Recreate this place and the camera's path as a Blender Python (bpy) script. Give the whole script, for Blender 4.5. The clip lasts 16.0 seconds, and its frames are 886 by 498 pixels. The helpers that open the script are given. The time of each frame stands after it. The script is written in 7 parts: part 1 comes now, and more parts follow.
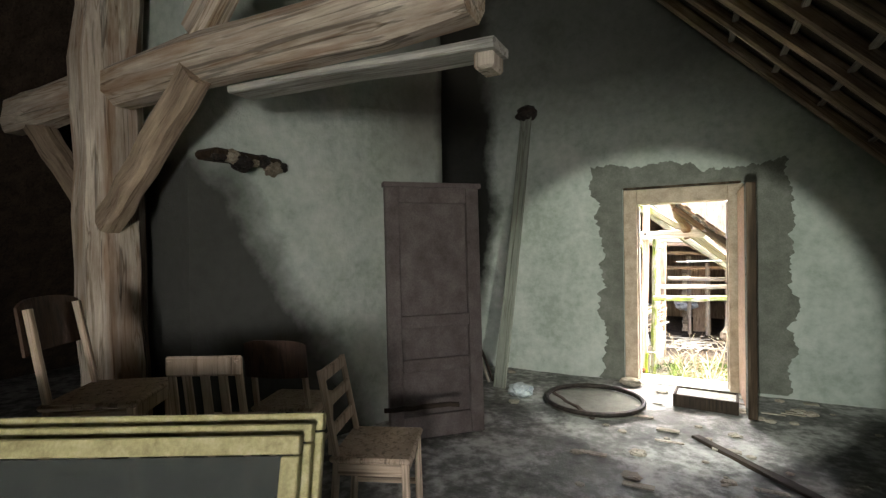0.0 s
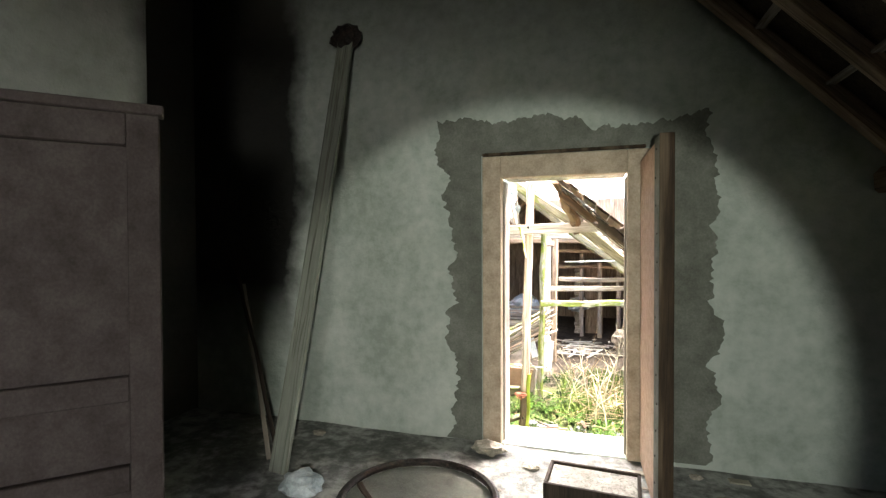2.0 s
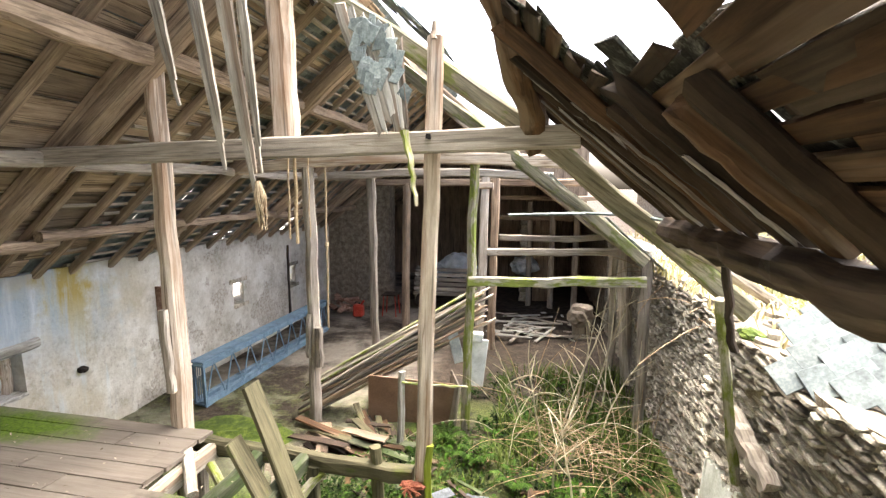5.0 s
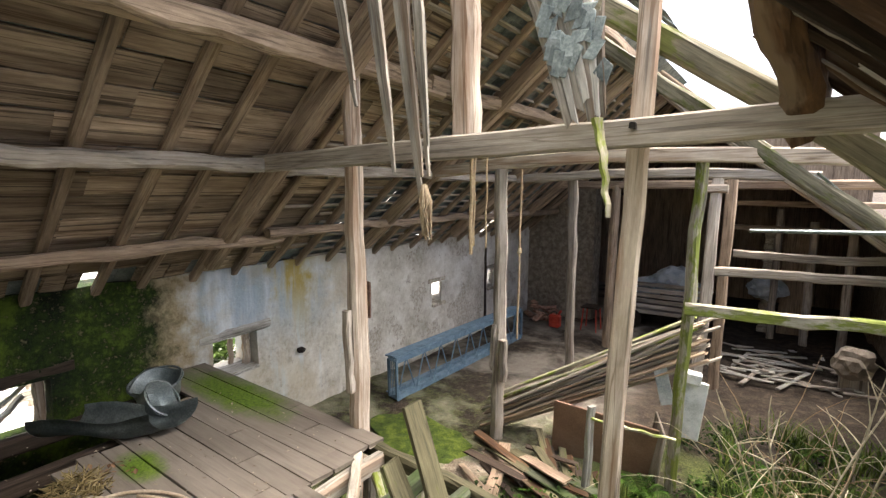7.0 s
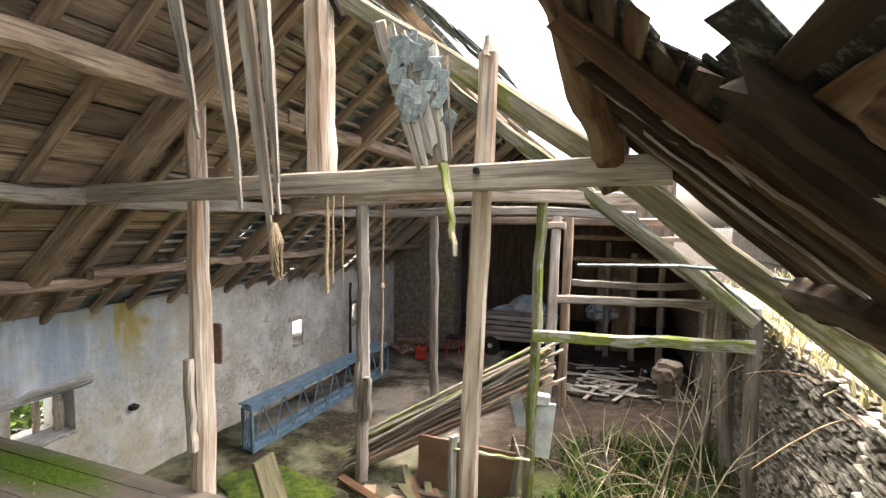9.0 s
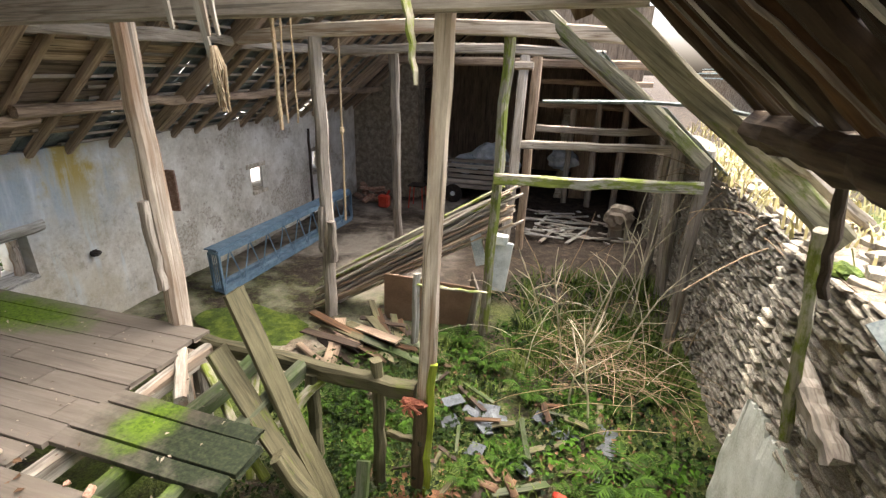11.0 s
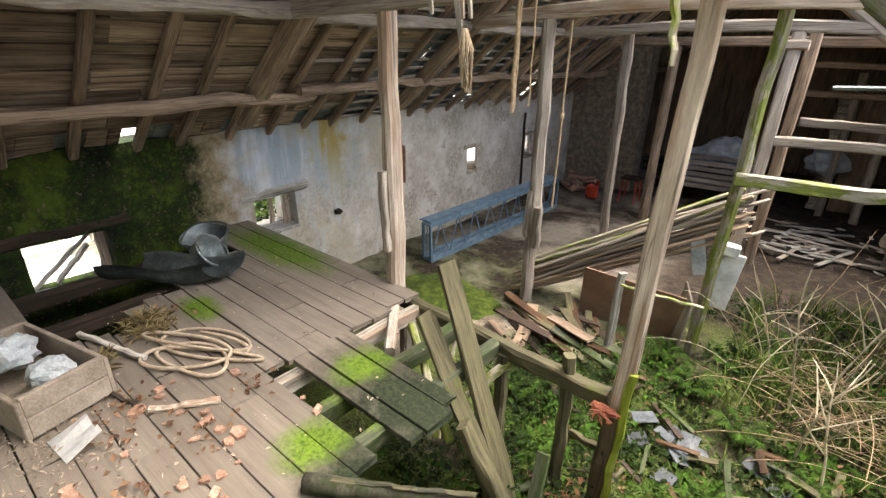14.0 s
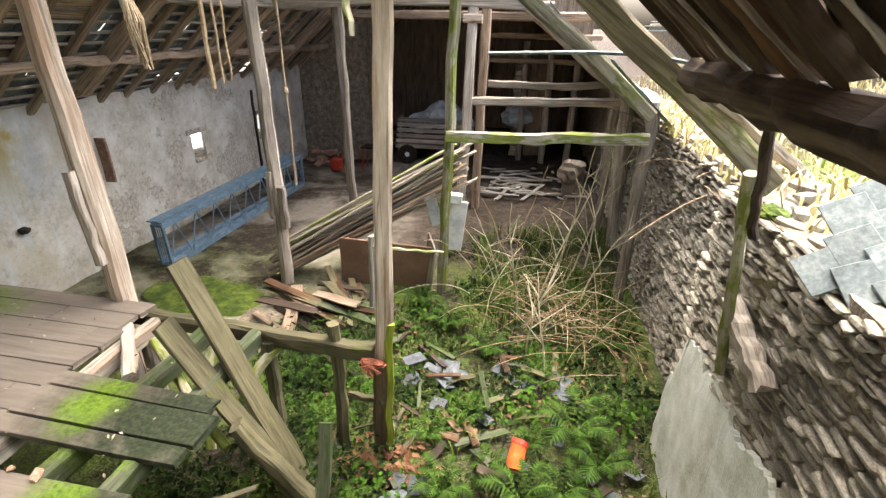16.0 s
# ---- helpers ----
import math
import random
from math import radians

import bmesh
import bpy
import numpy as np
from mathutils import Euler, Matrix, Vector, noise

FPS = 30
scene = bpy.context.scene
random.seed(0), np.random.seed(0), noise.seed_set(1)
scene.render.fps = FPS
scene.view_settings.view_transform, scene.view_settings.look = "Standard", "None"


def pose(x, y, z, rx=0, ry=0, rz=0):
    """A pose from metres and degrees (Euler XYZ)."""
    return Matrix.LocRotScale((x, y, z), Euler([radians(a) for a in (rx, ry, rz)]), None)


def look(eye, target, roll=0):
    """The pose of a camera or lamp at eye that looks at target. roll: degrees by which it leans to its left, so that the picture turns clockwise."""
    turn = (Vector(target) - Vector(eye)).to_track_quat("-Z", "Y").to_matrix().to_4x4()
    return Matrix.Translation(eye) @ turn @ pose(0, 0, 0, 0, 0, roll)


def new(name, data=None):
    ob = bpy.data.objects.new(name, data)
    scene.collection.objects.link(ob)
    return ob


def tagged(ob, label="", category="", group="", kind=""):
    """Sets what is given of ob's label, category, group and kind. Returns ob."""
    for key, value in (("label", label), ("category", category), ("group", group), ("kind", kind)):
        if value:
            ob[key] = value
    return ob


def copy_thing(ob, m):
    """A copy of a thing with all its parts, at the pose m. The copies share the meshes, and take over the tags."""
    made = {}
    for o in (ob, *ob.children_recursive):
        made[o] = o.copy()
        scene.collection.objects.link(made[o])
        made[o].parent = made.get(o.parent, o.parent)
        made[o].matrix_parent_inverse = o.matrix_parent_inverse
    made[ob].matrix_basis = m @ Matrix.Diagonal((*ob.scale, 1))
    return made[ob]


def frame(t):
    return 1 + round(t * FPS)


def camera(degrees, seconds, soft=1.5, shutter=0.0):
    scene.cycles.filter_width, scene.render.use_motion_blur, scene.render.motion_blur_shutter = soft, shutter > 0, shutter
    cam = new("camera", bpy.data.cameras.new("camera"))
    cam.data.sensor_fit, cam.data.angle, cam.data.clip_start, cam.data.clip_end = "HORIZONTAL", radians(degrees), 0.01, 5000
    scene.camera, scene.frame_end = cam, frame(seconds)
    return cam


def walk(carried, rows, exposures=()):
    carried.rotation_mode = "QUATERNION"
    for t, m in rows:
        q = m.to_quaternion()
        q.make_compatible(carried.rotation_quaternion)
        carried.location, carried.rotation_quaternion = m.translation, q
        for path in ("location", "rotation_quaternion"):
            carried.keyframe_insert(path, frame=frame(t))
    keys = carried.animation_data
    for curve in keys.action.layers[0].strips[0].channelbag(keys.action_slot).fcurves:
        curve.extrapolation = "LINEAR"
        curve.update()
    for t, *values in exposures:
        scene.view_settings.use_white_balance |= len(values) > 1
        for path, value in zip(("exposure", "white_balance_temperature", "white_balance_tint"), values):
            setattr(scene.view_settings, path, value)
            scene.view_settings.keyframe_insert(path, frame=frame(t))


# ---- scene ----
cam = camera(85.5, 16.0, soft=1.35)
# seconds, x, y, z, yaw, pitch, roll
ROWS = [
    (0.0, 0.0, 0.72, 1.38, 27.99, -0.5, 0.94),
    (0.5, 0.139, 1.205, 1.368, 23.49, 0.75, 0.82),
    (1.0, 0.196, 1.721, 1.345, 24.63, -0.0, 0.78),
    (1.5, 0.122, 2.247, 1.344, 22.15, -0.91, 0.59),
    (2.0, 0.045, 2.80, 1.345, 17.3, -1.1, 0.26),
    (2.5, -0.02, 3.40, 1.35, 15.5, -0.8, 0.23),
    (3.0, -0.12, 3.93, 1.325, 10.0, -2.9, 0.26),
    (5.5, -0.127, 6.575, 1.198, 11.49, -9.65, -0.62),
    (6.0, -0.109, 6.658, 1.192, 13.42, -12.32, -0.85),
    (6.5, -0.146, 6.738, 1.195, 22.61, -11.43, -0.78),
    (7.0, -0.17, 6.8, 1.226, 35.61, -7.29, -0.56),
    (7.5, -0.179, 6.818, 1.247, 39.46, -3.66, -0.48),
    (8.0, -0.16, 6.824, 1.252, 34.41, -2.38, -0.65),
    (8.5, -0.136, 6.825, 1.255, 27.26, -2.11, -0.84),
    (9.0, -0.112, 6.818, 1.255, 19.9, -3.16, -1.03),
    (11.5, -0.104, 6.827, 1.168, 15.77, -23.78, -1.35),
    (12.0, -0.137, 6.833, 1.165, 23.01, -25.07, -1.24),
    (12.5, -0.165, 6.835, 1.162, 29.52, -25.13, -1.14),
    (13.0, -0.19, 6.831, 1.162, 35.18, -24.44, -1.11),
    (13.5, -0.206, 6.826, 1.162, 38.79, -23.58, -1.01),
    (14.0, -0.208, 6.826, 1.165, 39.85, -22.84, -0.96),
    (14.5, -0.201, 6.829, 1.163, 37.18, -24.05, -0.99),
    (15.0, -0.16, 6.842, 1.15, 29.31, -26.5, -0.97),
    (15.5, -0.101, 6.847, 1.15, 18.82, -27.26, -1.02),
    (16.0, -0.058, 6.839, 1.16, 10.27, -25.01, -1.14),
]
walk(cam, [(t, pose(x, y, z, 90 + pitch, roll, yaw)) for t, x, y, z, yaw, pitch, roll in ROWS],
     [(0.0, 5.2), (0.7, 5.1), (1.5, 4.85), (3.2, 4.6), (4.8, 3.1), (5.5, 2.95), (6.0, 2.7), (7.0, 2.4), (7.6, 2.38), (9.0, 2.55), (11.5, 2.35), (14.4, 2.32), (15.0, 2.5), (16.0, 2.6)])
# ---- light ----
world = bpy.data.worlds.new("overcast_sky")
scene.world = world
world.use_nodes = True
wn = world.node_tree
sky = wn.nodes.new("ShaderNodeTexSky")
sky.sky_type, sky.sun_disc = "NISHITA", False
sky.sun_elevation, sky.sun_rotation = radians(66), radians(26)
sky.air_density, sky.dust_density, sky.ozone_density = 0.6, 8.0, 0.3
wn.links.new(sky.outputs[0], wn.nodes["Background"].inputs[0])
wn.nodes["Background"].inputs[1].default_value = 0.15

sun_data = bpy.data.lights.new("sun", "SUN")
sun_data.energy, sun_data.angle, sun_data.color = 1.9, radians(85), (1.0, 0.96, 0.89)
sun = new("sun", sun_data)
sun.matrix_world = look((0, 0, 0), (-math.cos(radians(66)) * math.sin(radians(26)), -math.cos(radians(66)) * math.cos(radians(26)), -math.sin(radians(66))))

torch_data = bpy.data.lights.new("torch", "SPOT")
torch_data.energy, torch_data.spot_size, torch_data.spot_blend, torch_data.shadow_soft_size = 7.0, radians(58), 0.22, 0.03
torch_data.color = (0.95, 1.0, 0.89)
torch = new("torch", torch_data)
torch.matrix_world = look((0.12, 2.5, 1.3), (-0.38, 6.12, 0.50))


# added fill lamp behind the start, brightens the side wall and chairs
fill_data = bpy.data.lights.new("rear_window_light", "AREA")
fill_data.shape, fill_data.size, fill_data.size_y, fill_data.energy, fill_data.color = "RECTANGLE", 1.8, 1.3, 3.0, (1.0, 0.97, 0.92)
fill_data.spread = radians(68)
fill_lamp = new("rear_window_light", fill_data)
fill_lamp.matrix_world = look((2.2, -3.3, 1.45), (-2.45, 3.2, 1.15))


# ---- materials ----
def material(name, rough=0.85, metal=0.0):
    m = bpy.data.materials.new(name)
    m.use_nodes = True
    b = m.node_tree.nodes["Principled BSDF"]
    b.inputs["Roughness"].default_value, b.inputs["Metallic"].default_value = rough, metal
    b.inputs["Specular IOR Level"].default_value = 0.3
    return m, m.node_tree, b


def node(nt, kind, links=None, **values):
    n = nt.nodes.new(kind)
    for k, v in values.items():
        n.inputs[k.replace("_", " ")].default_value = v
    for k, v in (links or {}).items():
        nt.links.new(v, n.inputs[k])
    return n


def coords(nt, scale=(1, 1, 1), jitter=True):
    tc = nt.nodes.new("ShaderNodeTexCoord")
    mp = node(nt, "ShaderNodeMapping", {"Vector": tc.outputs["Object"]})
    mp.inputs["Scale"].default_value = scale
    if jitter:
        info = nt.nodes.new("ShaderNodeObjectInfo")
        mul = nt.nodes.new("ShaderNodeMath")
        mul.operation = "MULTIPLY"
        mul.inputs[1].default_value = 37.0
        nt.links.new(info.outputs["Random"], mul.inputs[0])
        nt.links.new(mul.outputs[0], mp.inputs["Location"])
    return mp.outputs[0]


def noisy(nt, vec, scale, detail=6.0, rough=0.6):
    return node(nt, "ShaderNodeTexNoise", {"Vector": vec}, Scale=scale, Detail=detail, Roughness=rough).outputs["Fac"]


def ramp(nt, fac, stops):
    r = nt.nodes.new("ShaderNodeValToRGB")
    nt.links.new(fac, r.inputs[0])
    e = r.color_ramp.elements
    while len(e) < len(stops):
        e.new(0.5)
    for el, (p, c) in zip(e, stops):
        el.position, el.color = p, (*c, 1) if len(c) == 3 else c
    return r.outputs[0]


def step(nt, value, lo, hi):
    n = node(nt, "ShaderNodeMapRange", {"Value": value})
    n.inputs["From Min"].default_value, n.inputs["From Max"].default_value = lo, hi
    return n.outputs[0]


def maths(nt, op, a, b):
    n = nt.nodes.new("ShaderNodeMath")
    n.operation = op
    for i, v in enumerate((a, b)):
        if isinstance(v, (int, float)):
            n.inputs[i].default_value = v
        else:
            nt.links.new(v, n.inputs[i])
    return n.outputs[0]


def blend(nt, fac, a, b, kind="MIX"):
    n = nt.nodes.new("ShaderNodeMix")
    n.data_type, n.blend_type = "RGBA", kind
    for sock, v in ((n.inputs[0], fac), (n.inputs[6], a), (n.inputs[7], b)):
        if isinstance(v, (int, float)):
            sock.default_value = v
        elif isinstance(v, tuple):
            sock.default_value = (*v, 1)
        else:
            nt.links.new(v, sock)
    return n.outputs[2]


def relief(nt, b, height, strength=0.5, dist=0.01):
    n = node(nt, "ShaderNodeBump", {"Height": height}, Strength=strength, Distance=dist)
    nt.links.new(n.outputs[0], b.inputs["Normal"])


def vary(nt, col, amount=0.35):
    info = nt.nodes.new("ShaderNodeObjectInfo")
    hsv = node(nt, "ShaderNodeHueSaturation", {"Color": col})
    nt.links.new(step(nt, info.outputs["Random"], 0, 1), hsv.inputs["Value"])
    mr = hsv.inputs["Value"].links[0].from_node
    mr.inputs["To Min"].default_value, mr.inputs["To Max"].default_value = 1 - amount, 1 + amount
    return hsv.outputs[0]


def wood(name, dark, light, moss=0.0, rough=0.85, grain=1.0, amount=0.25, mosscol=(0.12, 0.16, 0.02), streak=None, zones=(), foot=None, crack=0.55):
    """Timber with its grain along the local z axis."""
    m, nt, b = material(name, rough)
    depth = crack
    v = coords(nt, (1, 1, 0.06))
    fine = noisy(nt, v, 70 * grain, 8, 0.7)
    broad = noisy(nt, coords(nt, (1, 1, 0.22)), 9, 6, 0.65)
    col = ramp(nt, maths(nt, "ADD", maths(nt, "MULTIPLY", fine, 0.40), maths(nt, "MULTIPLY", broad, 0.60)), [(0.3, dark), (0.52, tuple((p + q) / 2 for p, q in zip(dark, light))), (0.68, light)])
    crack = ramp(nt, noisy(nt, coords(nt, (1, 1, 0.02)), 38, 3, 0.5), [(0.36, (0.25, 0.25, 0.25)), (0.42, (1, 1, 1))])
    col = blend(nt, depth, col, crack, "MULTIPLY")
    shake = ramp(nt, noisy(nt, coords(nt, (1, 1, 0.03)), 13, 3, 0.5), [(0.465, (1, 1, 1)), (0.485, (0.3, 0.24, 0.18)), (0.505, (1, 1, 1))])
    col = blend(nt, depth, col, shake, "MULTIPLY")
    if streak:
        f = ramp(nt, noisy(nt, coords(nt, (1, 1, 0.07)), 11, 4, 0.55), [(0.50, (0, 0, 0)), (0.62, (1, 1, 1))])
        col = blend(nt, maths(nt, "MULTIPLY", f, 0.55), col, streak)
    for cx, cy, rx, ry, *dark_algae in zones:
        # algae grown over one stretch of the floor
        pos = nt.nodes.new("ShaderNodeNewGeometry").outputs["Position"]
        p = node(nt, "ShaderNodeSeparateXYZ", {0: pos})
        dx = maths(nt, "MULTIPLY", maths(nt, "SUBTRACT", p.outputs[0], cx), 1 / rx)
        dy = maths(nt, "MULTIPLY", maths(nt, "SUBTRACT", p.outputs[1], cy), 1 / ry)
        r2 = maths(nt, "ADD", maths(nt, "MULTIPLY", dx, dx), maths(nt, "MULTIPLY", dy, dy))
        fuzz = maths(nt, "ADD", r2, maths(nt, "MULTIPLY", maths(nt, "SUBTRACT", noisy(nt, pos, 8, 6, 0.7), 0.5), 1.9))
        tones = ((0.005, 0.007, 0.004), (0.015, 0.022, 0.009), (0.040, 0.048, 0.020)) if dark_algae else ((0.03, 0.055, 0.005), (0.085, 0.145, 0.010), (0.145, 0.225, 0.016))
        col = blend(nt, step(nt, fuzz, 1.35, 0.2), col, ramp(nt, noisy(nt, pos, 45, 5, 0.7), list(zip((0.30, 0.5, 0.72), tones))))
    if foot is not None:
        # moss climbing from the foot
        pos = nt.nodes.new("ShaderNodeNewGeometry").outputs["Position"]
        p = node(nt, "ShaderNodeSeparateXYZ", {0: pos})
        fz = maths(nt, "ADD", p.outputs[2], maths(nt, "MULTIPLY", maths(nt, "SUBTRACT", noisy(nt, pos, 12, 5, 0.6), 0.5), 1.5))
        col = blend(nt, step(nt, fz, foot, foot - 0.2), col, ramp(nt, noisy(nt, pos, 40, 4, 0.6), [(0.35, (0.05, 0.06, 0.012)), (0.6, (0.24, 0.29, 0.03))]))
    if moss:
        f = ramp(nt, noisy(nt, coords(nt, (1, 1, 0.35)), 9, 7, 0.7), [(0.66 - moss * 0.4, (0, 0, 0)), (0.74 - moss * 0.38, (1, 1, 1))])
        mc = ramp(nt, noisy(nt, v, 60, 4), [(0.3, tuple(c * 0.45 for c in mosscol)), (0.7, mosscol)])
        col = blend(nt, f, col, mc)
    nt.links.new(vary(nt, col, amount), b.inputs["Base Color"])
    relief(nt, b, fine, 0.5, 0.006)
    return m


def mottled(name, dark, mid, light, scale=8.0, rough=0.9, bump=0.5, dist=0.01, amount=0.0, metal=0.0, fine=80.0, jitter=True):
    m, nt, b = material(name, rough, metal)
    v = coords(nt, (1, 1, 1), jitter)
    n1, n2 = noisy(nt, v, scale, 7, 0.62), noisy(nt, v, fine, 4, 0.6)
    mixv = maths(nt, "ADD", maths(nt, "MULTIPLY", n1, 0.65), maths(nt, "MULTIPLY", n2, 0.35))
    col = ramp(nt, mixv, [(0.34, dark), (0.5, mid), (0.66, light)])
    nt.links.new(vary(nt, col, amount) if amount else col, b.inputs["Base Color"])
    relief(nt, b, mixv, bump, dist)
    return m


W_GREY = wood("weathered_grey_oak", (0.15, 0.125, 0.10), (0.53, 0.475, 0.40))
W_PALE = wood("pale_stripped_oak", (0.27, 0.19, 0.13), (0.80, 0.72, 0.60), amount=0.12, streak=(0.30, 0.16, 0.08), crack=0.7)
W_PALEMOSS = wood("pale_oak_mossy_foot", (0.27, 0.19, 0.13), (0.80, 0.72, 0.60), amount=0.12, streak=(0.30, 0.16, 0.08), foot=-0.62, crack=0.7)
W_RAFTER = wood("greenish_grey_rafter", (0.06, 0.055, 0.035), (0.36, 0.33, 0.23), moss=0.32, mosscol=(0.15, 0.17, 0.05))
# near-black timber, also used to stand for shade in a gap and a hole
W_BLACK = wood("rotten_black_timber", (0.003, 0.002, 0.0015), (0.075, 0.046, 0.025), streak=(0.16, 0.12, 0.08))
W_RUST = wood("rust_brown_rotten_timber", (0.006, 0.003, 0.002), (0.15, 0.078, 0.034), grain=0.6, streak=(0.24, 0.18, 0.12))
W_SPLINT = wood("grey_splintered_laths", (0.07, 0.055, 0.04), (0.58, 0.54, 0.46), streak=(0.2, 0.12, 0.07))
W_LOG = wood("dark_wet_bark", (0.010, 0.011, 0.007), (0.095, 0.095, 0.062), moss=0.35, mosscol=(0.035, 0.05, 0.014), grain=0.5)
W_OLIVE = wood("olive_damp_board", (0.034, 0.032, 0.016), (0.165, 0.15, 0.085), moss=0.22, mosscol=(0.11, 0.13, 0.03))
W_FOOT = wood("brown_rotten_post_foot", (0.03, 0.02, 0.012), (0.20, 0.145, 0.09), moss=0.12, mosscol=(0.08, 0.10, 0.02))
W_LIMEMOSS = wood("lime_green_moss_on_wood", (0.16, 0.17, 0.05), (0.30, 0.34, 0.08), moss=0.6, mosscol=(0.27, 0.33, 0.03))
W_LIME = wood("limewashed_board", (0.16, 0.17, 0.14), (0.34, 0.36, 0.30))
W_BROWN = wood("brown_roof_timber", (0.11, 0.076, 0.052), (0.52, 0.40, 0.285))
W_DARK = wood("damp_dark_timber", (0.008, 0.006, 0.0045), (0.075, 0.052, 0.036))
W_MOSS = wood("mossy_timber", (0.18, 0.16, 0.115), (0.58, 0.55, 0.43), moss=0.52, mosscol=(0.25, 0.30, 0.055))
W_GREEN = wood("green_algae_planks", (0.022, 0.03, 0.016), (0.12, 0.13, 0.08), moss=0.45, mosscol=(0.05, 0.075, 0.022), zones=((-2.1, 8.2, 0.25, 0.25), (-1.75, 8.05, 0.14, 0.12)))
W_BOARD = wood("roof_boarding", (0.12, 0.084, 0.058), (0.60, 0.475, 0.35), amount=0.5, streak=(0.10, 0.06, 0.035), crack=0.85)
W_FLOOR = wood("dusty_floor_planks", (0.135, 0.112, 0.088), (0.235, 0.205, 0.17), grain=0.45, amount=0.10, crack=0.16, zones=((-1.5, 8.28, 0.72, 0.42, 1), (-1.36, 7.78, 0.42, 0.24, 1), (-1.74, 7.77, 0.16, 0.20), (-2.02, 8.34, 0.15, 0.22), (-3.9, 8.95, 0.75, 0.22), (-3.35, 8.0, 0.22, 0.12)))
W_BLEACH = wood("bleached_splintered_laths", (0.16, 0.15, 0.12), (0.72, 0.70, 0.64), moss=0.12, mosscol=(0.25, 0.28, 0.08))
W_CHAIR = wood("worn_chair_wood", (0.36, 0.27, 0.19), (0.70, 0.57, 0.44), amount=0.1)
W_CHAIRD = wood("dark_varnished_wood", (0.03, 0.018, 0.012), (0.12, 0.07, 0.045), amount=0.1, rough=0.5)
W_FRAME = mottled("pale_tan_frame_paint", (0.30, 0.23, 0.16), (0.46, 0.37, 0.27), (0.58, 0.49, 0.38), 9, 0.6, 0.2)
W_YELLOW = mottled("pale_yellow_paint", (0.26, 0.23, 0.11), (0.44, 0.40, 0.20), (0.58, 0.54, 0.32), 12, 0.6, 0.2)
BROWNPAINT = mottled("brown_textured_paint", (0.32, 0.20, 0.13), (0.43, 0.29, 0.20), (0.52, 0.37, 0.275), 25, 0.6, 0.9, 0.004, fine=140)
PANEL = mottled("dull_mauve_brown_paint", (0.075, 0.06, 0.055), (0.12, 0.098, 0.092), (0.17, 0.145, 0.135), 6, 0.7, 0.2)
SLATE = mottled("blue_grey_slate", (0.035, 0.04, 0.045), (0.075, 0.085, 0.095), (0.145, 0.16, 0.17), 9, 0.85, 0.4, 0.004, amount=0.35)
SLATEMOSS = mottled("lichen_slate", (0.10, 0.12, 0.12), (0.24, 0.28, 0.27), (0.46, 0.50, 0.48), 11, 0.8, 0.5, 0.006, amount=0.3)
SLATEPALE = mottled("pale_blue_green_slate", (0.07, 0.085, 0.085), (0.14, 0.165, 0.165), (0.27, 0.30, 0.28), 8, 0.75, 0.4, 0.004, amount=0.2)
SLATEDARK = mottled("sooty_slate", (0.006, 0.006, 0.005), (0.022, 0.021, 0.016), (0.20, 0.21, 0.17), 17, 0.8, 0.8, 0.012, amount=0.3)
STONE = mottled("schist_stone", (0.15, 0.125, 0.095), (0.37, 0.33, 0.255), (0.60, 0.555, 0.46), 14, 0.9, 0.8, 0.012, amount=0.35)
MORTAR = mottled("crumbling_earth_mortar", (0.10, 0.08, 0.055), (0.23, 0.19, 0.14), (0.40, 0.36, 0.28), 10, 0.95, 0.9, 0.03)
RENDER = mottled("weathered_lime_render", (0.36, 0.37, 0.27), (0.60, 0.61, 0.54), (0.76, 0.77, 0.72), 4, 0.9, 0.4, 0.01)
BLUE = mottled("faded_blue_steel_paint", (0.075, 0.12, 0.165), (0.13, 0.205, 0.28), (0.21, 0.30, 0.38), 9, 0.5, 0.2, metal=0.1)
BLACKM = mottled("dark_rusty_iron", (0.012, 0.01, 0.009), (0.03, 0.025, 0.022), (0.07, 0.05, 0.04), 20, 0.6, 0.3, metal=0.5)
ZINC = mottled("dull_zinc", (0.08, 0.10, 0.10), (0.16, 0.19, 0.19), (0.30, 0.34, 0.33), 7, 0.45, 0.2, metal=0.5)
WHITEM = mottled("chipped_white_paint", (0.35, 0.38, 0.36), (0.60, 0.63, 0.62), (0.78, 0.80, 0.79), 8, 0.6, 0.2)
HOSE = mottled("tan_rubber_hose", (0.28, 0.22, 0.15), (0.42, 0.34, 0.25), (0.55, 0.46, 0.35), 20, 0.6, 0.1)
TERRA = mottled("broken_terracotta", (0.17, 0.09, 0.06), (0.32, 0.19, 0.135), (0.46, 0.33, 0.26), 20, 0.9, 0.4, amount=0.3)
ORANGE = mottled("bright_orange_plastic", (0.65, 0.09, 0.02), (0.80, 0.13, 0.03), (0.90, 0.20, 0.06), 15, 0.4, 0.1)
RED = mottled("faded_red_paint", (0.30, 0.03, 0.02), (0.45, 0.05, 0.03), (0.55, 0.10, 0.06), 15, 0.5, 0.1)
PAPER = mottled("white_paper", (0.60, 0.61, 0.62), (0.75, 0.76, 0.76), (0.85, 0.85, 0.85), 8, 0.8, 0.2)
PLASTICBAG = mottled("pale_plastic_sheet", (0.22, 0.26, 0.28), (0.38, 0.42, 0.44), (0.58, 0.62, 0.64), 6, 0.3, 0.6, 0.02)
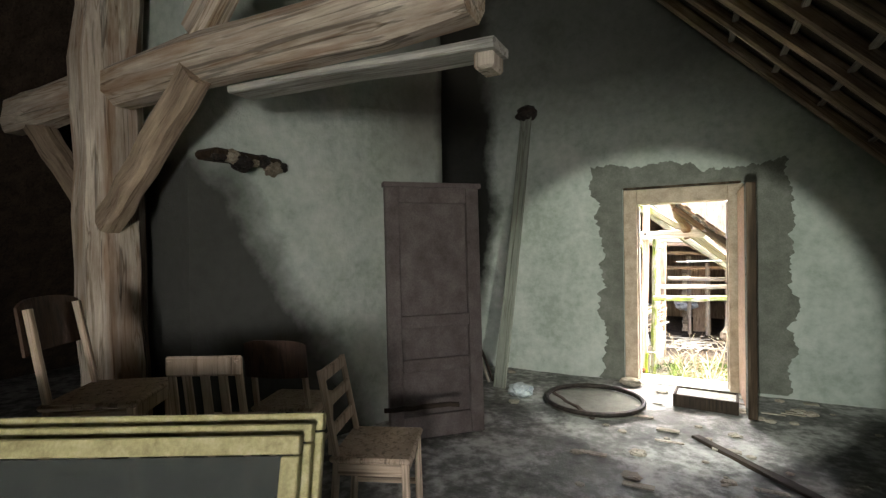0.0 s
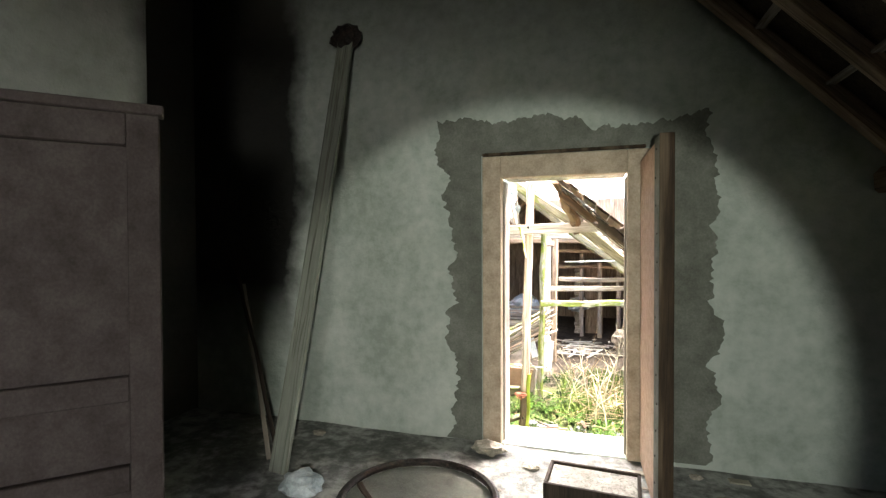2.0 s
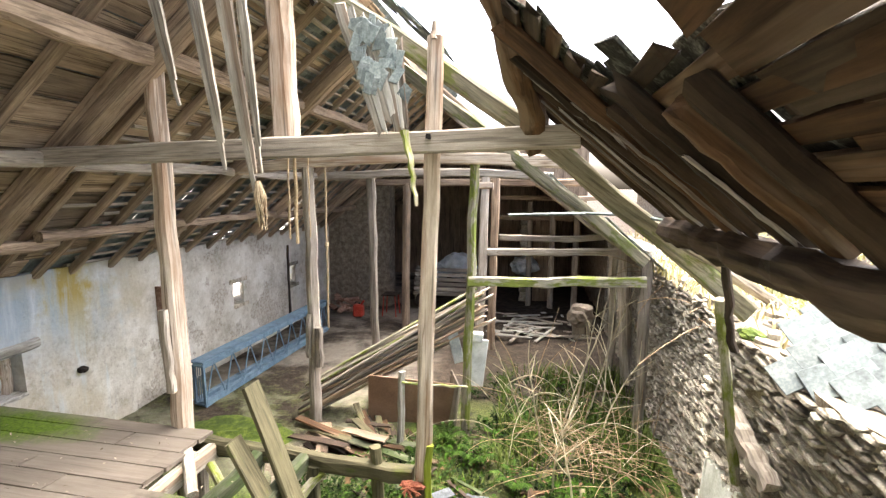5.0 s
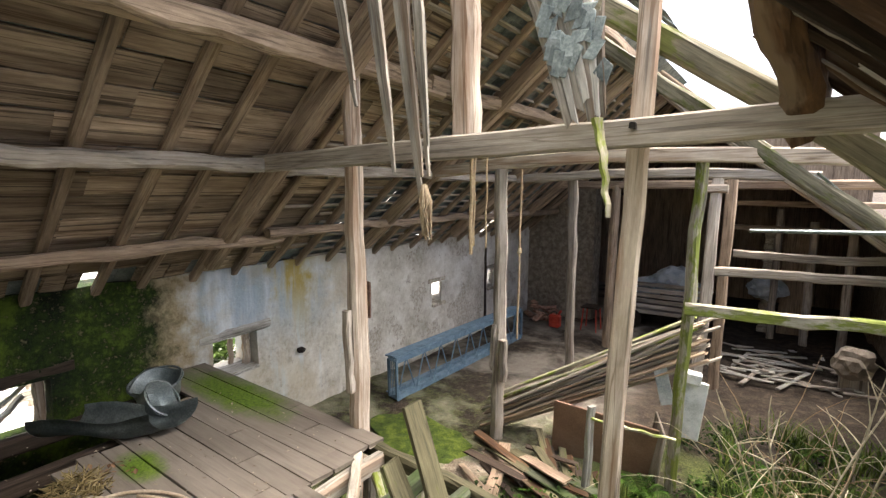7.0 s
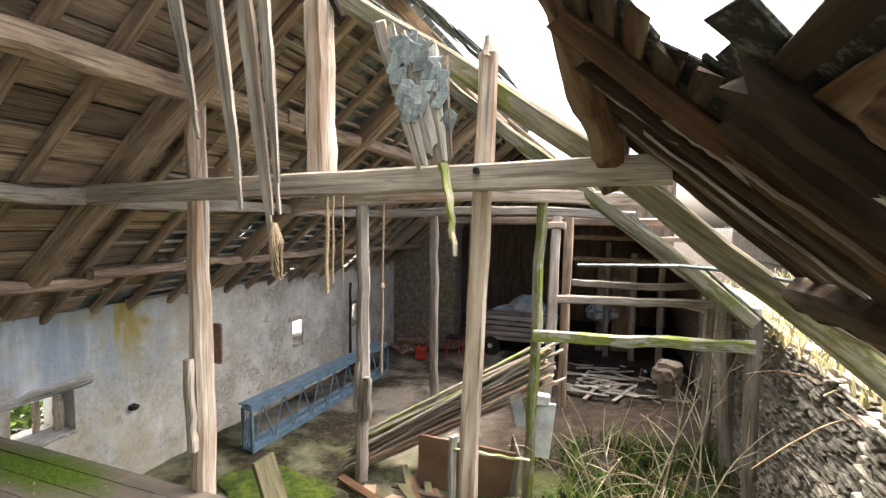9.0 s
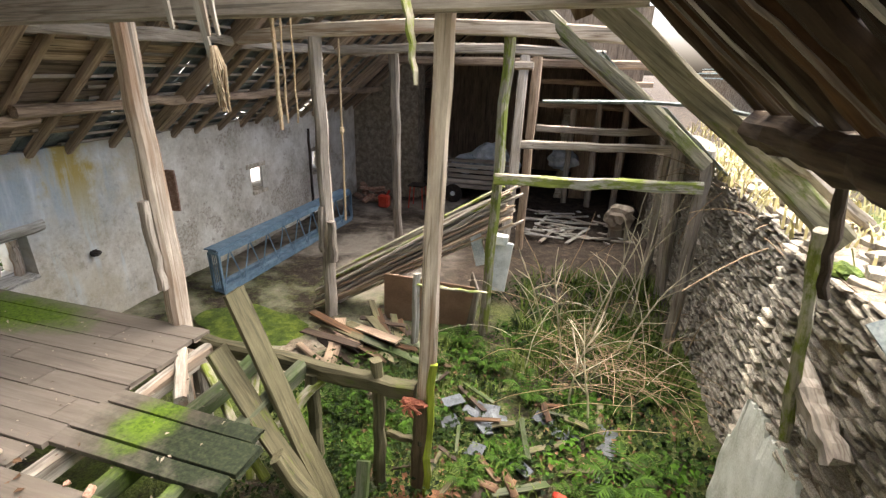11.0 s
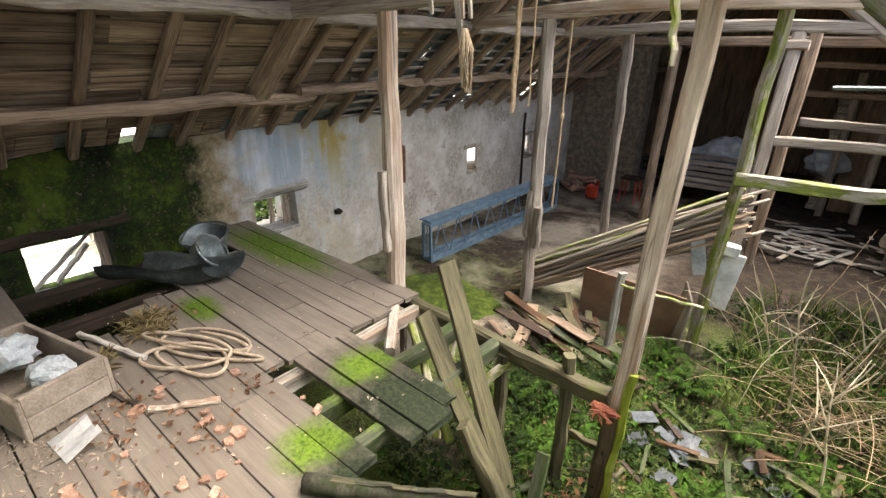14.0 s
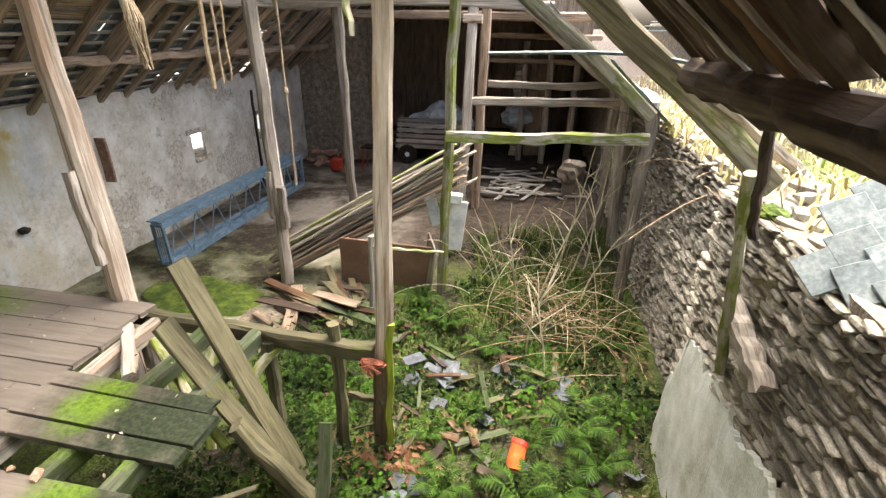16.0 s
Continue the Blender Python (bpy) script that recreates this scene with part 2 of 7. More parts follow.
DRYTWIG = mottled("dry_bramble_stem", (0.14, 0.09, 0.05), (0.27, 0.19, 0.115), (0.38, 0.30, 0.19), 20, 0.85, 0.2, amount=0.3)
PALETWIG = mottled("pale_sapling_bark", (0.30, 0.26, 0.17), (0.45, 0.40, 0.28), (0.58, 0.54, 0.42), 20, 0.85, 0.2, amount=0.25)
STRAW = mottled("dry_straw", (0.20, 0.15, 0.09), (0.34, 0.27, 0.175), (0.50, 0.42, 0.30), 20, 0.9, 0.2, amount=0.3)
ROPE = mottled("hemp_rope", (0.28, 0.20, 0.12), (0.42, 0.32, 0.20), (0.55, 0.44, 0.30), 60, 0.95, 0.5)
MOSSM = mottled("bright_moss", (0.02, 0.034, 0.008), (0.065, 0.10, 0.014), (0.17, 0.21, 0.03), 9, 0.95, 0.9, 0.02)
CRATE = mottled("grey_crate_wood", (0.16, 0.13, 0.10), (0.26, 0.22, 0.175), (0.36, 0.315, 0.255), 5, 0.9, 0.4)
RUSTY = mottled("burnt_rust_lump", (0.14, 0.04, 0.025), (0.26, 0.085, 0.05), (0.36, 0.16, 0.09), 30, 0.9, 0.7, 0.01)
HARDBOARD = mottled("brown_hardboard", (0.17, 0.105, 0.07), (0.27, 0.17, 0.115), (0.34, 0.23, 0.16), 3, 0.7, 0.2)
CONCRETE = mottled("pale_bank_earth", (0.20, 0.18, 0.14), (0.34, 0.31, 0.25), (0.5, 0.47, 0.4), 3, 0.95, 0.5)


def leafy(name, dark, light, patch=None):
    m, nt, b = material(name, 0.8)
    b.inputs["Specular IOR Level"].default_value = 0.12
    geo = nt.nodes.new("ShaderNodeNewGeometry")
    col = ramp(nt, geo.outputs["Random Per Island"], [(0.0, dark), (0.6, light), (1.0, tuple(c * 0.7 for c in light))])
    if patch:
        pos = geo.outputs["Position"]
        col = blend(nt, step(nt, noisy(nt, pos, 2.6, 5, 0.65), 0.47, 0.60), col, ramp(nt, geo.outputs["Random Per Island"], [(0.0, tuple(c * 0.35 for c in patch)), (0.7, patch)]))
    nt.links.new(col, b.inputs["Base Color"])
    b.inputs["Subsurface Weight"].default_value = 0.0
    return m


FERN = leafy("fern_green", (0.012, 0.028, 0.004), (0.045, 0.092, 0.010))
IVY = leafy("ground_ivy_green", (0.004, 0.009, 0.003), (0.017, 0.032, 0.005), (0.045, 0.105, 0.008))
GRASS = leafy("mixed_grass", (0.035, 0.06, 0.010), (0.11, 0.15, 0.03))
DEAD = leafy("dead_brown_leaves", (0.07, 0.04, 0.022), (0.22, 0.13, 0.075))
HEDGE = leafy("hedge_green", (0.04, 0.08, 0.015), (0.16, 0.24, 0.06))
DRYGRASS = leafy("dry_yellow_grass", (0.35, 0.30, 0.12), (0.60, 0.54, 0.28))


def left_plaster():
    """Lime plaster: algae, a blue wash, rust runs, bare patches."""
    m, nt, b = material("stained_lime_plaster", 0.92)
    tc = nt.nodes.new("ShaderNodeTexCoord")
    v = tc.outputs["Object"]
    xyz = node(nt, "ShaderNodeSeparateXYZ", {0: v})
    y, z = xyz.outputs[1], xyz.outputs[2]
    n1, n2, n3 = noisy(nt, v, 2.2, 7, 0.65), noisy(nt, v, 22, 6, 0.65), noisy(nt, v, 90, 4, 0.6)
    base = ramp(nt, maths(nt, "ADD", maths(nt, "MULTIPLY", n1, 0.72), maths(nt, "MULTIPLY", n2, 0.28)), [(0.36, (0.36, 0.33, 0.26)), (0.5, (0.58, 0.55, 0.48)), (0.62, (0.72, 0.70, 0.64))])
    pits = ramp(nt, noisy(nt, v, 13, 5, 0.6), [(0.32, (0.30, 0.27, 0.23)), (0.40, (1, 1, 1))])
    base = blend(nt, 0.35, base, pits, "MULTIPLY")
    wob = maths(nt, "MULTIPLY", maths(nt, "SUBTRACT", n1, 0.5), 1.6)
    yw = maths(nt, "ADD", y, wob)
    # blue wash high on the wall, with white runs below it
    st = node(nt, "ShaderNodeMapping", {"Vector": v})
    st.inputs["Scale"].default_value = (1, 1.7, 0.2)
    streak = noisy(nt, st.outputs[0], 3.0, 5, 0.6)
    blue = maths(nt, "MULTIPLY", maths(nt, "MULTIPLY", step(nt, yw, 9.0, 9.35), step(nt, yw, 11.0, 10.5)), maths(nt, "MULTIPLY", step(nt, maths(nt, "ADD", z, wob), -0.75, 0.0), 0.8))
    base = blend(nt, blue, base, blend(nt, step(nt, streak, 0.4, 0.62), (0.30, 0.39, 0.48), (0.64, 0.70, 0.74)))
    # pale runs and greenish damp under the wash
    runs = maths(nt, "MULTIPLY", maths(nt, "MULTIPLY", step(nt, yw, 9.7, 10.0), step(nt, yw, 11.0, 10.6)), maths(nt, "MULTIPLY", step(nt, streak, 0.52, 0.66), step(nt, z, -1.5, -0.9)))
    base = blend(nt, runs, base, (0.56, 0.66, 0.72))
    ochre = maths(nt, "MULTIPLY", step(nt, noisy(nt, v, 1.3, 5, 0.6), 0.50, 0.62), maths(nt, "MULTIPLY", step(nt, yw, 11.6, 10.9), 0.55))
    base = blend(nt, ochre, base, (0.46, 0.40, 0.27))
    rust = maths(nt, "MULTIPLY", maths(nt, "MULTIPLY", step(nt, streak, 0.40, 0.54), step(nt, z, -0.65, 0.1)), maths(nt, "MULTIPLY", step(nt, yw, 9.9, 10.15), step(nt, yw, 10.7, 10.4)))
    base = blend(nt, rust, base, (0.38, 0.30, 0.10))
    # plaster fallen away, bare rubble shows
    bare = maths(nt, "MULTIPLY", step(nt, maths(nt, "ADD", noisy(nt, v, 1.7, 6, 0.62), maths(nt, "MULTIPLY", z, -0.06)), 0.585, 0.60), step(nt, yw, 10.9, 11.2))
    base = blend(nt, maths(nt, "MULTIPLY", bare, 0.6), base, ramp(nt, noisy(nt, v, 26, 4, 0.6), [(0.38, (0.20, 0.165, 0.125)), (0.5, (0.40, 0.355, 0.285)), (0.62, (0.52, 0.48, 0.41))]))
    # brown damp belt, then algae on the near end
    damp = maths(nt, "MULTIPLY", step(nt, yw, 9.45, 9.0), 0.85)
    base = blend(nt, damp, base, blend(nt, n2, (0.16, 0.12, 0.05), (0.34, 0.26, 0.13)))
    alg = maths(nt, "MULTIPLY", step(nt, maths(nt, "ADD", yw, maths(nt, "MULTIPLY", n2, 0.5)), 9.25, 8.85), step(nt, n2, 0.16, 0.42))
    base = blend(nt, alg, base, ramp(nt, maths(nt, "ADD", maths(nt, "MULTIPLY", noisy(nt, v, 2.6, 5, 0.6), 0.6), maths(nt, "MULTIPLY", n2, 0.4)), [(0.42, (0.003, 0.007, 0.002)), (0.52, (0.018, 0.034, 0.004)), (0.62, (0.065, 0.10, 0.010))]))
    nt.links.new(base, b.inputs["Base Color"])
    relief(nt, b, maths(nt, "ADD", maths(nt, "ADD", n2, maths(nt, "MULTIPLY", n3, 0.4)), maths(nt, "SUBTRACT", maths(nt, "MULTIPLY", n1, 2.0), bare)), 0.5, 0.02)
    return m


def ground_mat():
    m, nt, b = material("damp_soil_and_moss", 0.95)
    tc = nt.nodes.new("ShaderNodeTexCoord")
    v = tc.outputs["Object"]
    n1, n2, n3 = noisy(nt, v, 1.1, 6, 0.6), noisy(nt, v, 9, 7, 0.7), noisy(nt, v, 60, 4, 0.6)
    soil = ramp(nt, maths(nt, "ADD", maths(nt, "MULTIPLY", n2, 0.6), maths(nt, "MULTIPLY", n3, 0.4)), [(0.35, (0.014, 0.011, 0.008)), (0.5, (0.045, 0.034, 0.024)), (0.66, (0.13, 0.10, 0.075))])
    xyz = node(nt, "ShaderNodeSeparateXYZ", {0: v})
    x, y = xyz.outputs[0], xyz.outputs[1]
    wet = step(nt, maths(nt, "ADD", y, maths(nt, "MULTIPLY", n1, 2.0)), 13.6, 12.6)
    mossy = maths(nt, "MULTIPLY", wet, step(nt, maths(nt, "ADD", n1, maths(nt, "MULTIPLY", n2, 0.5)), 0.62, 0.85))
    col = blend(nt, mossy, soil, ramp(nt, n3, [(0.3, (0.035, 0.06, 0.01)), (0.7, (0.14, 0.19, 0.03))]))
    dry = maths(nt, "MULTIPLY", step(nt, x, -1.4, -2.0), step(nt, y, 9.8, 10.2))
    dry = maths(nt, "MULTIPLY", dry, step(nt, n1, 0.42, 0.58))
    col = blend(nt, maths(nt, "MULTIPLY", dry, 0.7), col, blend(nt, n2, (0.24, 0.20, 0.15), (0.48, 0.44, 0.38)))
    nt.links.new(col, b.inputs["Base Color"])
    relief(nt, b, maths(nt, "ADD", n2, maths(nt, "MULTIPLY", n3, 0.5)), 0.9, 0.04)
    return m


def room_floor_mat():
    m, nt, b = material("dusty_broken_concrete", 0.8)
    tc = nt.nodes.new("ShaderNodeTexCoord")
    v = tc.outputs["Object"]
    n1, n2, n3 = noisy(nt, v, 1.7, 7, 0.7), noisy(nt, v, 11, 6, 0.65), noisy(nt, v, 70, 4, 0.6)
    col = ramp(nt, maths(nt, "ADD", maths(nt, "MULTIPLY", n1, 0.6), maths(nt, "MULTIPLY", n2, 0.4)), [(0.36, (0.055, 0.055, 0.05)), (0.48, (0.16, 0.16, 0.15)), (0.56, (0.36, 0.36, 0.34)), (0.66, (0.50, 0.50, 0.47))])
    nt.links.new(col, b.inputs["Base Color"])
    relief(nt, b, maths(nt, "ADD", n2, maths(nt, "MULTIPLY", n3, 0.3)), 0.6, 0.02)
    return m


def room_plaster(name, dark_at=None):
    """Dull green-white limewash with darkened areas and shade painted into the recess corner."""
    m, nt, b = material(name, 0.92)
    tc = nt.nodes.new("ShaderNodeTexCoord")
    v = tc.outputs["Object"]
    n1, n2, n3 = noisy(nt, v, 1.6, 6, 0.6), noisy(nt, v, 14, 6, 0.6), noisy(nt, v, 70, 4, 0.6)
    col = ramp(nt, maths(nt, "ADD", maths(nt, "MULTIPLY", n1, 0.6), maths(nt, "MULTIPLY", n2, 0.4)), [(0.36, (0.30, 0.34, 0.29)), (0.5, (0.42, 0.46, 0.41)), (0.64, (0.52, 0.55, 0.50))])
    xyz = node(nt, "ShaderNodeSeparateXYZ", {0: v})
    if dark_at == "back":
        # shade of the recess corner and the gable top, put into the colour
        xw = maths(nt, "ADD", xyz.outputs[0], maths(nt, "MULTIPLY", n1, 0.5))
        darkened = maths(nt, "MULTIPLY", step(nt, xw, -1.85, -2.05), step(nt, xyz.outputs[2], 0.3, 1.0))
        col = blend(nt, maths(nt, "MULTIPLY", darkened, 0.96), col, (0.012, 0.011, 0.010))
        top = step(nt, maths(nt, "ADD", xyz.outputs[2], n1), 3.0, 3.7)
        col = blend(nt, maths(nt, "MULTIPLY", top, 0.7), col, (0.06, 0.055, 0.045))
    else:
        # darker on the lower side of a diagonal, and again high up
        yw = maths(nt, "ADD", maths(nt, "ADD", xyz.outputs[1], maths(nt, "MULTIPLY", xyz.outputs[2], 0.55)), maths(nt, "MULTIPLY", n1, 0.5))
        darkened = maths(nt, "MULTIPLY", step(nt, yw, 4.32, 4.0), step(nt, xyz.outputs[2], 2.15, 1.95))
        upper_dark = maths(nt, "MULTIPLY", step(nt, maths(nt, "ADD", xyz.outputs[1], maths(nt, "MULTIPLY", n1, 0.6)), 4.0, 4.7), step(nt, xyz.outputs[2], 1.7, 2.5))
        col = blend(nt, maths(nt, "MULTIPLY", upper_dark, 0.7), col, (0.10, 0.085, 0.07))
        col = blend(nt, maths(nt, "MULTIPLY", darkened, 0.93), col, (0.03, 0.028, 0.025))
        # shade of the recess painted over the wall's far end
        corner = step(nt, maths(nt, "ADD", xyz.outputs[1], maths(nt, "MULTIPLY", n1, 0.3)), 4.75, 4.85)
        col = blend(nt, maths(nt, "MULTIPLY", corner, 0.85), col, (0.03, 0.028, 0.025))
    nt.links.new(col, b.inputs["Base Color"])
    relief(nt, b, maths(nt, "ADD", n2, maths(nt, "MULTIPLY", n3, 0.3)), 0.5, 0.02)
    return m


LEFTPLASTER, GROUND, ROOMFLOOR = left_plaster(), ground_mat(), room_floor_mat()
BACKPLASTER, SIDEPLASTER = room_plaster("limewash_with_shade_painted_corner", "back"), room_plaster("limewash_with_darkened_areas")
CEMENT = mottled("grey_cement_patch", (0.10, 0.105, 0.085), (0.15, 0.155, 0.13), (0.21, 0.215, 0.185), 7, 0.9, 0.5, 0.01)
GLASSM, gnt, gb = material("dusty_glass", 0.15)
gb.inputs["Transmission Weight"].default_value = 0.75
gb.inputs["Base Color"].default_value = (0.22, 0.24, 0.22, 1)
gb.inputs["IOR"].default_value = 1.45

# ---- building helpers ----
WORLD = {}


def part(name, bm, mat, parent=None, label="", m=None):
    """One mesh object; m is its pose in the world."""
    me = bm
    if isinstance(bm, bmesh.types.BMesh):
        me = bpy.data.meshes.new(name)
        bm.to_mesh(me)
        bm.free()
        me.materials.append(mat)
    ob = new(name, me)
    m = m or Matrix()
    ob.matrix_basis = m
    WORLD[ob] = m.copy()
    if parent is not None:
        ob.parent = parent
        ob.matrix_basis = WORLD[parent].inverted() @ m
    if label:
        ob["label"] = label
    return ob


def thing(name, at, label, category, group="", kind=""):
    ob = new(name)
    ob.matrix_basis = Matrix.Translation(at)
    WORLD[ob] = ob.matrix_basis.copy()
    ob.empty_display_size = 0.1
    return tagged(ob, label, category, group, kind)


def between(p0, p1, roll=0.0):
    """The pose at p0 whose z axis points to p1; x stays level."""
    p0, p1 = Vector(p0), Vector(p1)
    z = (p1 - p0).normalized()
    x = Vector((0, 0, 1)).cross(z)
    x = x.normalized() if x.length > 1e-4 else Vector((1, 0, 0))
    y = z.cross(x)
    r = Matrix((x, y, z)).transposed().to_4x4()
    return Matrix.Translation(p0) @ r @ Matrix.Rotation(roll, 4, "Z")


def beam(p0, p1, w, h, seed=0, wob=0.008, taper=1.0, bow=0.0, ragged=0.0, rings=9, waney=0.2):
    """A hewn timber: chamfered section, uneven faces, its length on local z. Returns bmesh and pose."""
    rnd = random.Random(seed * 7919 + 13)
    L = (Vector(p1) - Vector(p0)).length
    bm = bmesh.new()
    c = min(w, h) * waney
    sec = [(-w / 2 + c, -h / 2), (w / 2 - c, -h / 2), (w / 2, -h / 2 + c), (w / 2, h / 2 - c), (w / 2 - c, h / 2), (-w / 2 + c, h / 2), (-w / 2, h / 2 - c), (-w / 2, -h / 2 + c)]
    prev = None
    first = None
    for i in range(rings):
        u = i / (rings - 1)
        k = 1 + (taper - 1) * u
        ox, oy = rnd.uniform(-wob, wob), rnd.uniform(-wob, wob) + bow * math.sin(math.pi * u)
        ring = []
        for sx, sy in sec:
            dz = rnd.uniform(-ragged, ragged) if i in (0, rings - 1) else 0
            ring.append(bm.verts.new((sx * k + ox + rnd.uniform(-wob, wob) * 0.5, sy * k + oy + rnd.uniform(-wob, wob) * 0.5, u * L + dz)))
        if prev:
            for a in range(8):
                bm.faces.new((prev[a], prev[(a + 1) % 8], ring[(a + 1) % 8], ring[a]))
        else:
            first = ring
        prev = ring
    bm.faces.new(list(reversed(first)))
    bm.faces.new(prev)
    return bm, between(p0, p1)


def timber(name, p0, p1, w, h, mat, parent=None, label="", category="", group="", seed=0, **kw):
    bm, m = beam(p0, p1, w, h, seed, **kw)
    ob = part(name, bm, mat, parent, label if parent else "", m)
    if parent is None:
        tagged(ob, label, category, group)
    return ob


def tube_bm(points, radii, sides=6, closed_ends=True):
    bm = bmesh.new()
    prev = first = None
    pts = [Vector(p) for p in points]
    for i, p in enumerate(pts):
        d = (pts[min(i + 1, len(pts) - 1)] - pts[max(i - 1, 0)]).normalized()
        a = d.cross(Vector((0.31, 0.2, 0.93))).normalized()
        b = d.cross(a)
        r = radii[i] if isinstance(radii, (list, tuple)) else radii
        ring = [bm.verts.new(p + (a * math.cos(2 * math.pi * k / sides) + b * math.sin(2 * math.pi * k / sides)) * r) for k in range(sides)]
        if prev:
            for k in range(sides):
                bm.faces.new((prev[k], prev[(k + 1) % sides], ring[(k + 1) % sides], ring[k]))
        else:
            first = ring
        prev = ring
    if closed_ends:
        bm.faces.new(list(reversed(first)))
        bm.faces.new(prev)
    return bm


def box_bm(size, bevel=0.0, at=(0, 0, 0), bm=None):
    made = bmesh.new()
    bmesh.ops.create_cube(made, size=1.0, matrix=Matrix.Translation(at) @ Matrix.Diagonal((*size, 1)))
    if bevel:
        bmesh.ops.bevel(made, geom=made.edges[:], offset=bevel, segments=1, affect="EDGES")
    if bm is None:
        return made
    me = bpy.data.meshes.new("tmp")
    made.to_mesh(me)
    made.free()
    bm.from_mesh(me)
    bpy.data.meshes.remove(me)
    return bm


def wall_bm(us, vs, holes, thick, plane):
    """A wall with real openings; plane(u, v, depth) gives the point."""
    for u0, u1, v0, v1 in holes:
        us, vs = us + [u0, u1], vs + [v0, v1]
    us, vs = sorted(set(us)), sorted(set(vs))
    bm = bmesh.new()
    solid = {}
    for i in range(len(us) - 1):
        for j in range(len(vs) - 1):
            cu, cv = (us[i] + us[i + 1]) / 2, (vs[j] + vs[j + 1]) / 2
            solid[i, j] = not any(a < cu < b and c < cv < d for a, b, c, d in holes)
    cache = {}

    def vert(i, j, k):
        if (i, j, k) not in cache:
            cache[i, j, k] = bm.verts.new(plane(us[i], vs[j], thick * k))
        return cache[i, j, k]

    for (i, j), s in solid.items():
        if not s:
            continue
        bm.faces.new([vert(*q, 0) for q in ((i, j), (i + 1, j), (i + 1, j + 1), (i, j + 1))])
        bm.faces.new([vert(*q, 1) for q in ((i, j), (i, j + 1), (i + 1, j + 1), (i + 1, j))])
        for (di, dj), (a, b) in {(-1, 0): ((i, j + 1), (i, j)), (1, 0): ((i + 1, j), (i + 1, j + 1)), (0, -1): ((i, j), (i + 1, j)), (0, 1): ((i + 1, j + 1), (i, j + 1))}.items():
            if not solid.get((i + di, j + dj)):
                bm.faces.new([vert(*a, 0), vert(*a, 1), vert(*b, 1), vert(*b, 0)])
    bmesh.ops.recalc_face_normals(bm, faces=bm.faces[:])
    return bm


def crumple(cx, cy, cz, r, seed, sq=(1, 1, 0.7)):
    bm = bmesh.new()
    bmesh.ops.create_icosphere(bm, subdivisions=3, radius=1)
    for v in bm.verts:
        k = 1 + 0.35 * noise.noise(v.co * 2.3 + Vector((seed, 0, 0))) + 0.12 * noise.noise(v.co * 7 + Vector((0, seed, 0)))
        v.co = Vector((v.co.x * sq[0], v.co.y * sq[1], v.co.z * sq[2])) * r * k + Vector((cx, cy, cz))
    return bm


def lerp(a, b, n):
    return [a + (b - a) * i / n for i in range(n + 1)]

# ---- structure ----
FLOOR_A, GROUND_Z, DECK = -0.09, -1.5, -0.53
WALL_IN, WALL_OUT = 6.12, 6.47
LEFT_X, RIGHT_X, EAVE, SLOPE, RIDGE_X = -4.8, 1.2, 0.40, 0.85, -1.8


def left_roof(x, y, under=0.0):
    return Vector((x, y, EAVE + SLOPE * (x - LEFT_X) - under))


def right_roof(x, y, under=0.0):
    return Vector((x, y, EAVE + SLOPE * (RIGHT_X - x) - under))


def structure(name, bm, mat, label, category, m=None):
    return tagged(part(name, bm, mat, None, "", m), label, category, "", "structure")


# ground: one sheet, with the bank behind the stone wall
def ground_bm():
    bm = bmesh.new()
    xs = [-900, -300, -90, -30, -12] + lerp(-7, 1.3, 56) + [1.45, 1.6, 1.75, 2.0, 2.4, 3, 4, 6, 9, 14, 25, 60, 200, 900]
    ys = [-900, -300, -90, -30, -10, 0, 4] + lerp(6.4, 18, 76) + [22, 26, 40, 90, 300, 900]
    grid = []
    for x in xs:
        col = []
        for y in ys:
            z = GROUND_Z
            if -7 < x < 1.4 and 6 < y < 18:
                z += 0.06 * (noise.noise((x * 1.4, y * 1.4, 0.3))) + 0.02 * noise.noise((x * 6, y * 6, 1.3))
                if x > 0.55 and y > 8:
                    z += 0.10 * min(1, (x - 0.55) / 0.6)
            if x > 1.44 and y > 5.5:
                z = -0.1 + min(1.0, max(0.0, (x - 1.44) / 2.0)) * 0.55 + 0.08 * noise.noise((x * 1.1, y * 1.1, 4))
            elif x < -5.3:
                z = -1.2 + 0.1 * noise.noise((x, y, 2))
            col.append(bm.verts.new((x, y, z)))
        grid.append(col)
    for i in range(len(xs) - 1):
        for j in range(len(ys) - 1):
            bm.faces.new((grid[i][j], grid[i + 1][j], grid[i + 1][j + 1], grid[i][j + 1]))
    for f in bm.faces:
        f.smooth = True
    return bm


structure("ground", ground_bm(), GROUND, "damp brown soil with moss and dry dust", "ground")

# gable wall with the doorway, between the room and the roofless barn
DOOR = (-0.66, 0.36, FLOOR_A, 1.86)
gable = wall_bm(lerp(-7.5, 4.6, 26), lerp(-1.7, 6.0, 16), [DOOR], WALL_OUT - WALL_IN, lambda u, v, d: (u, WALL_IN + d, v))
for co, no in (((0, 0, 3.60), (1.05, 0, 1)), ((-3.6, 0, 3.60), (-1.05, 0, 1))):
    g = bmesh.ops.bisect_plane(gable, geom=gable.verts[:] + gable.edges[:] + gable.faces[:], plane_co=co, plane_no=no, clear_outer=True)
    bmesh.ops.holes_fill(gable, edges=[e for e in gable.edges if e.is_boundary])
structure("wall_gable", gable, BACKPLASTER, "limewashed gable wall with a shade-painted corner and doorway", "wall")

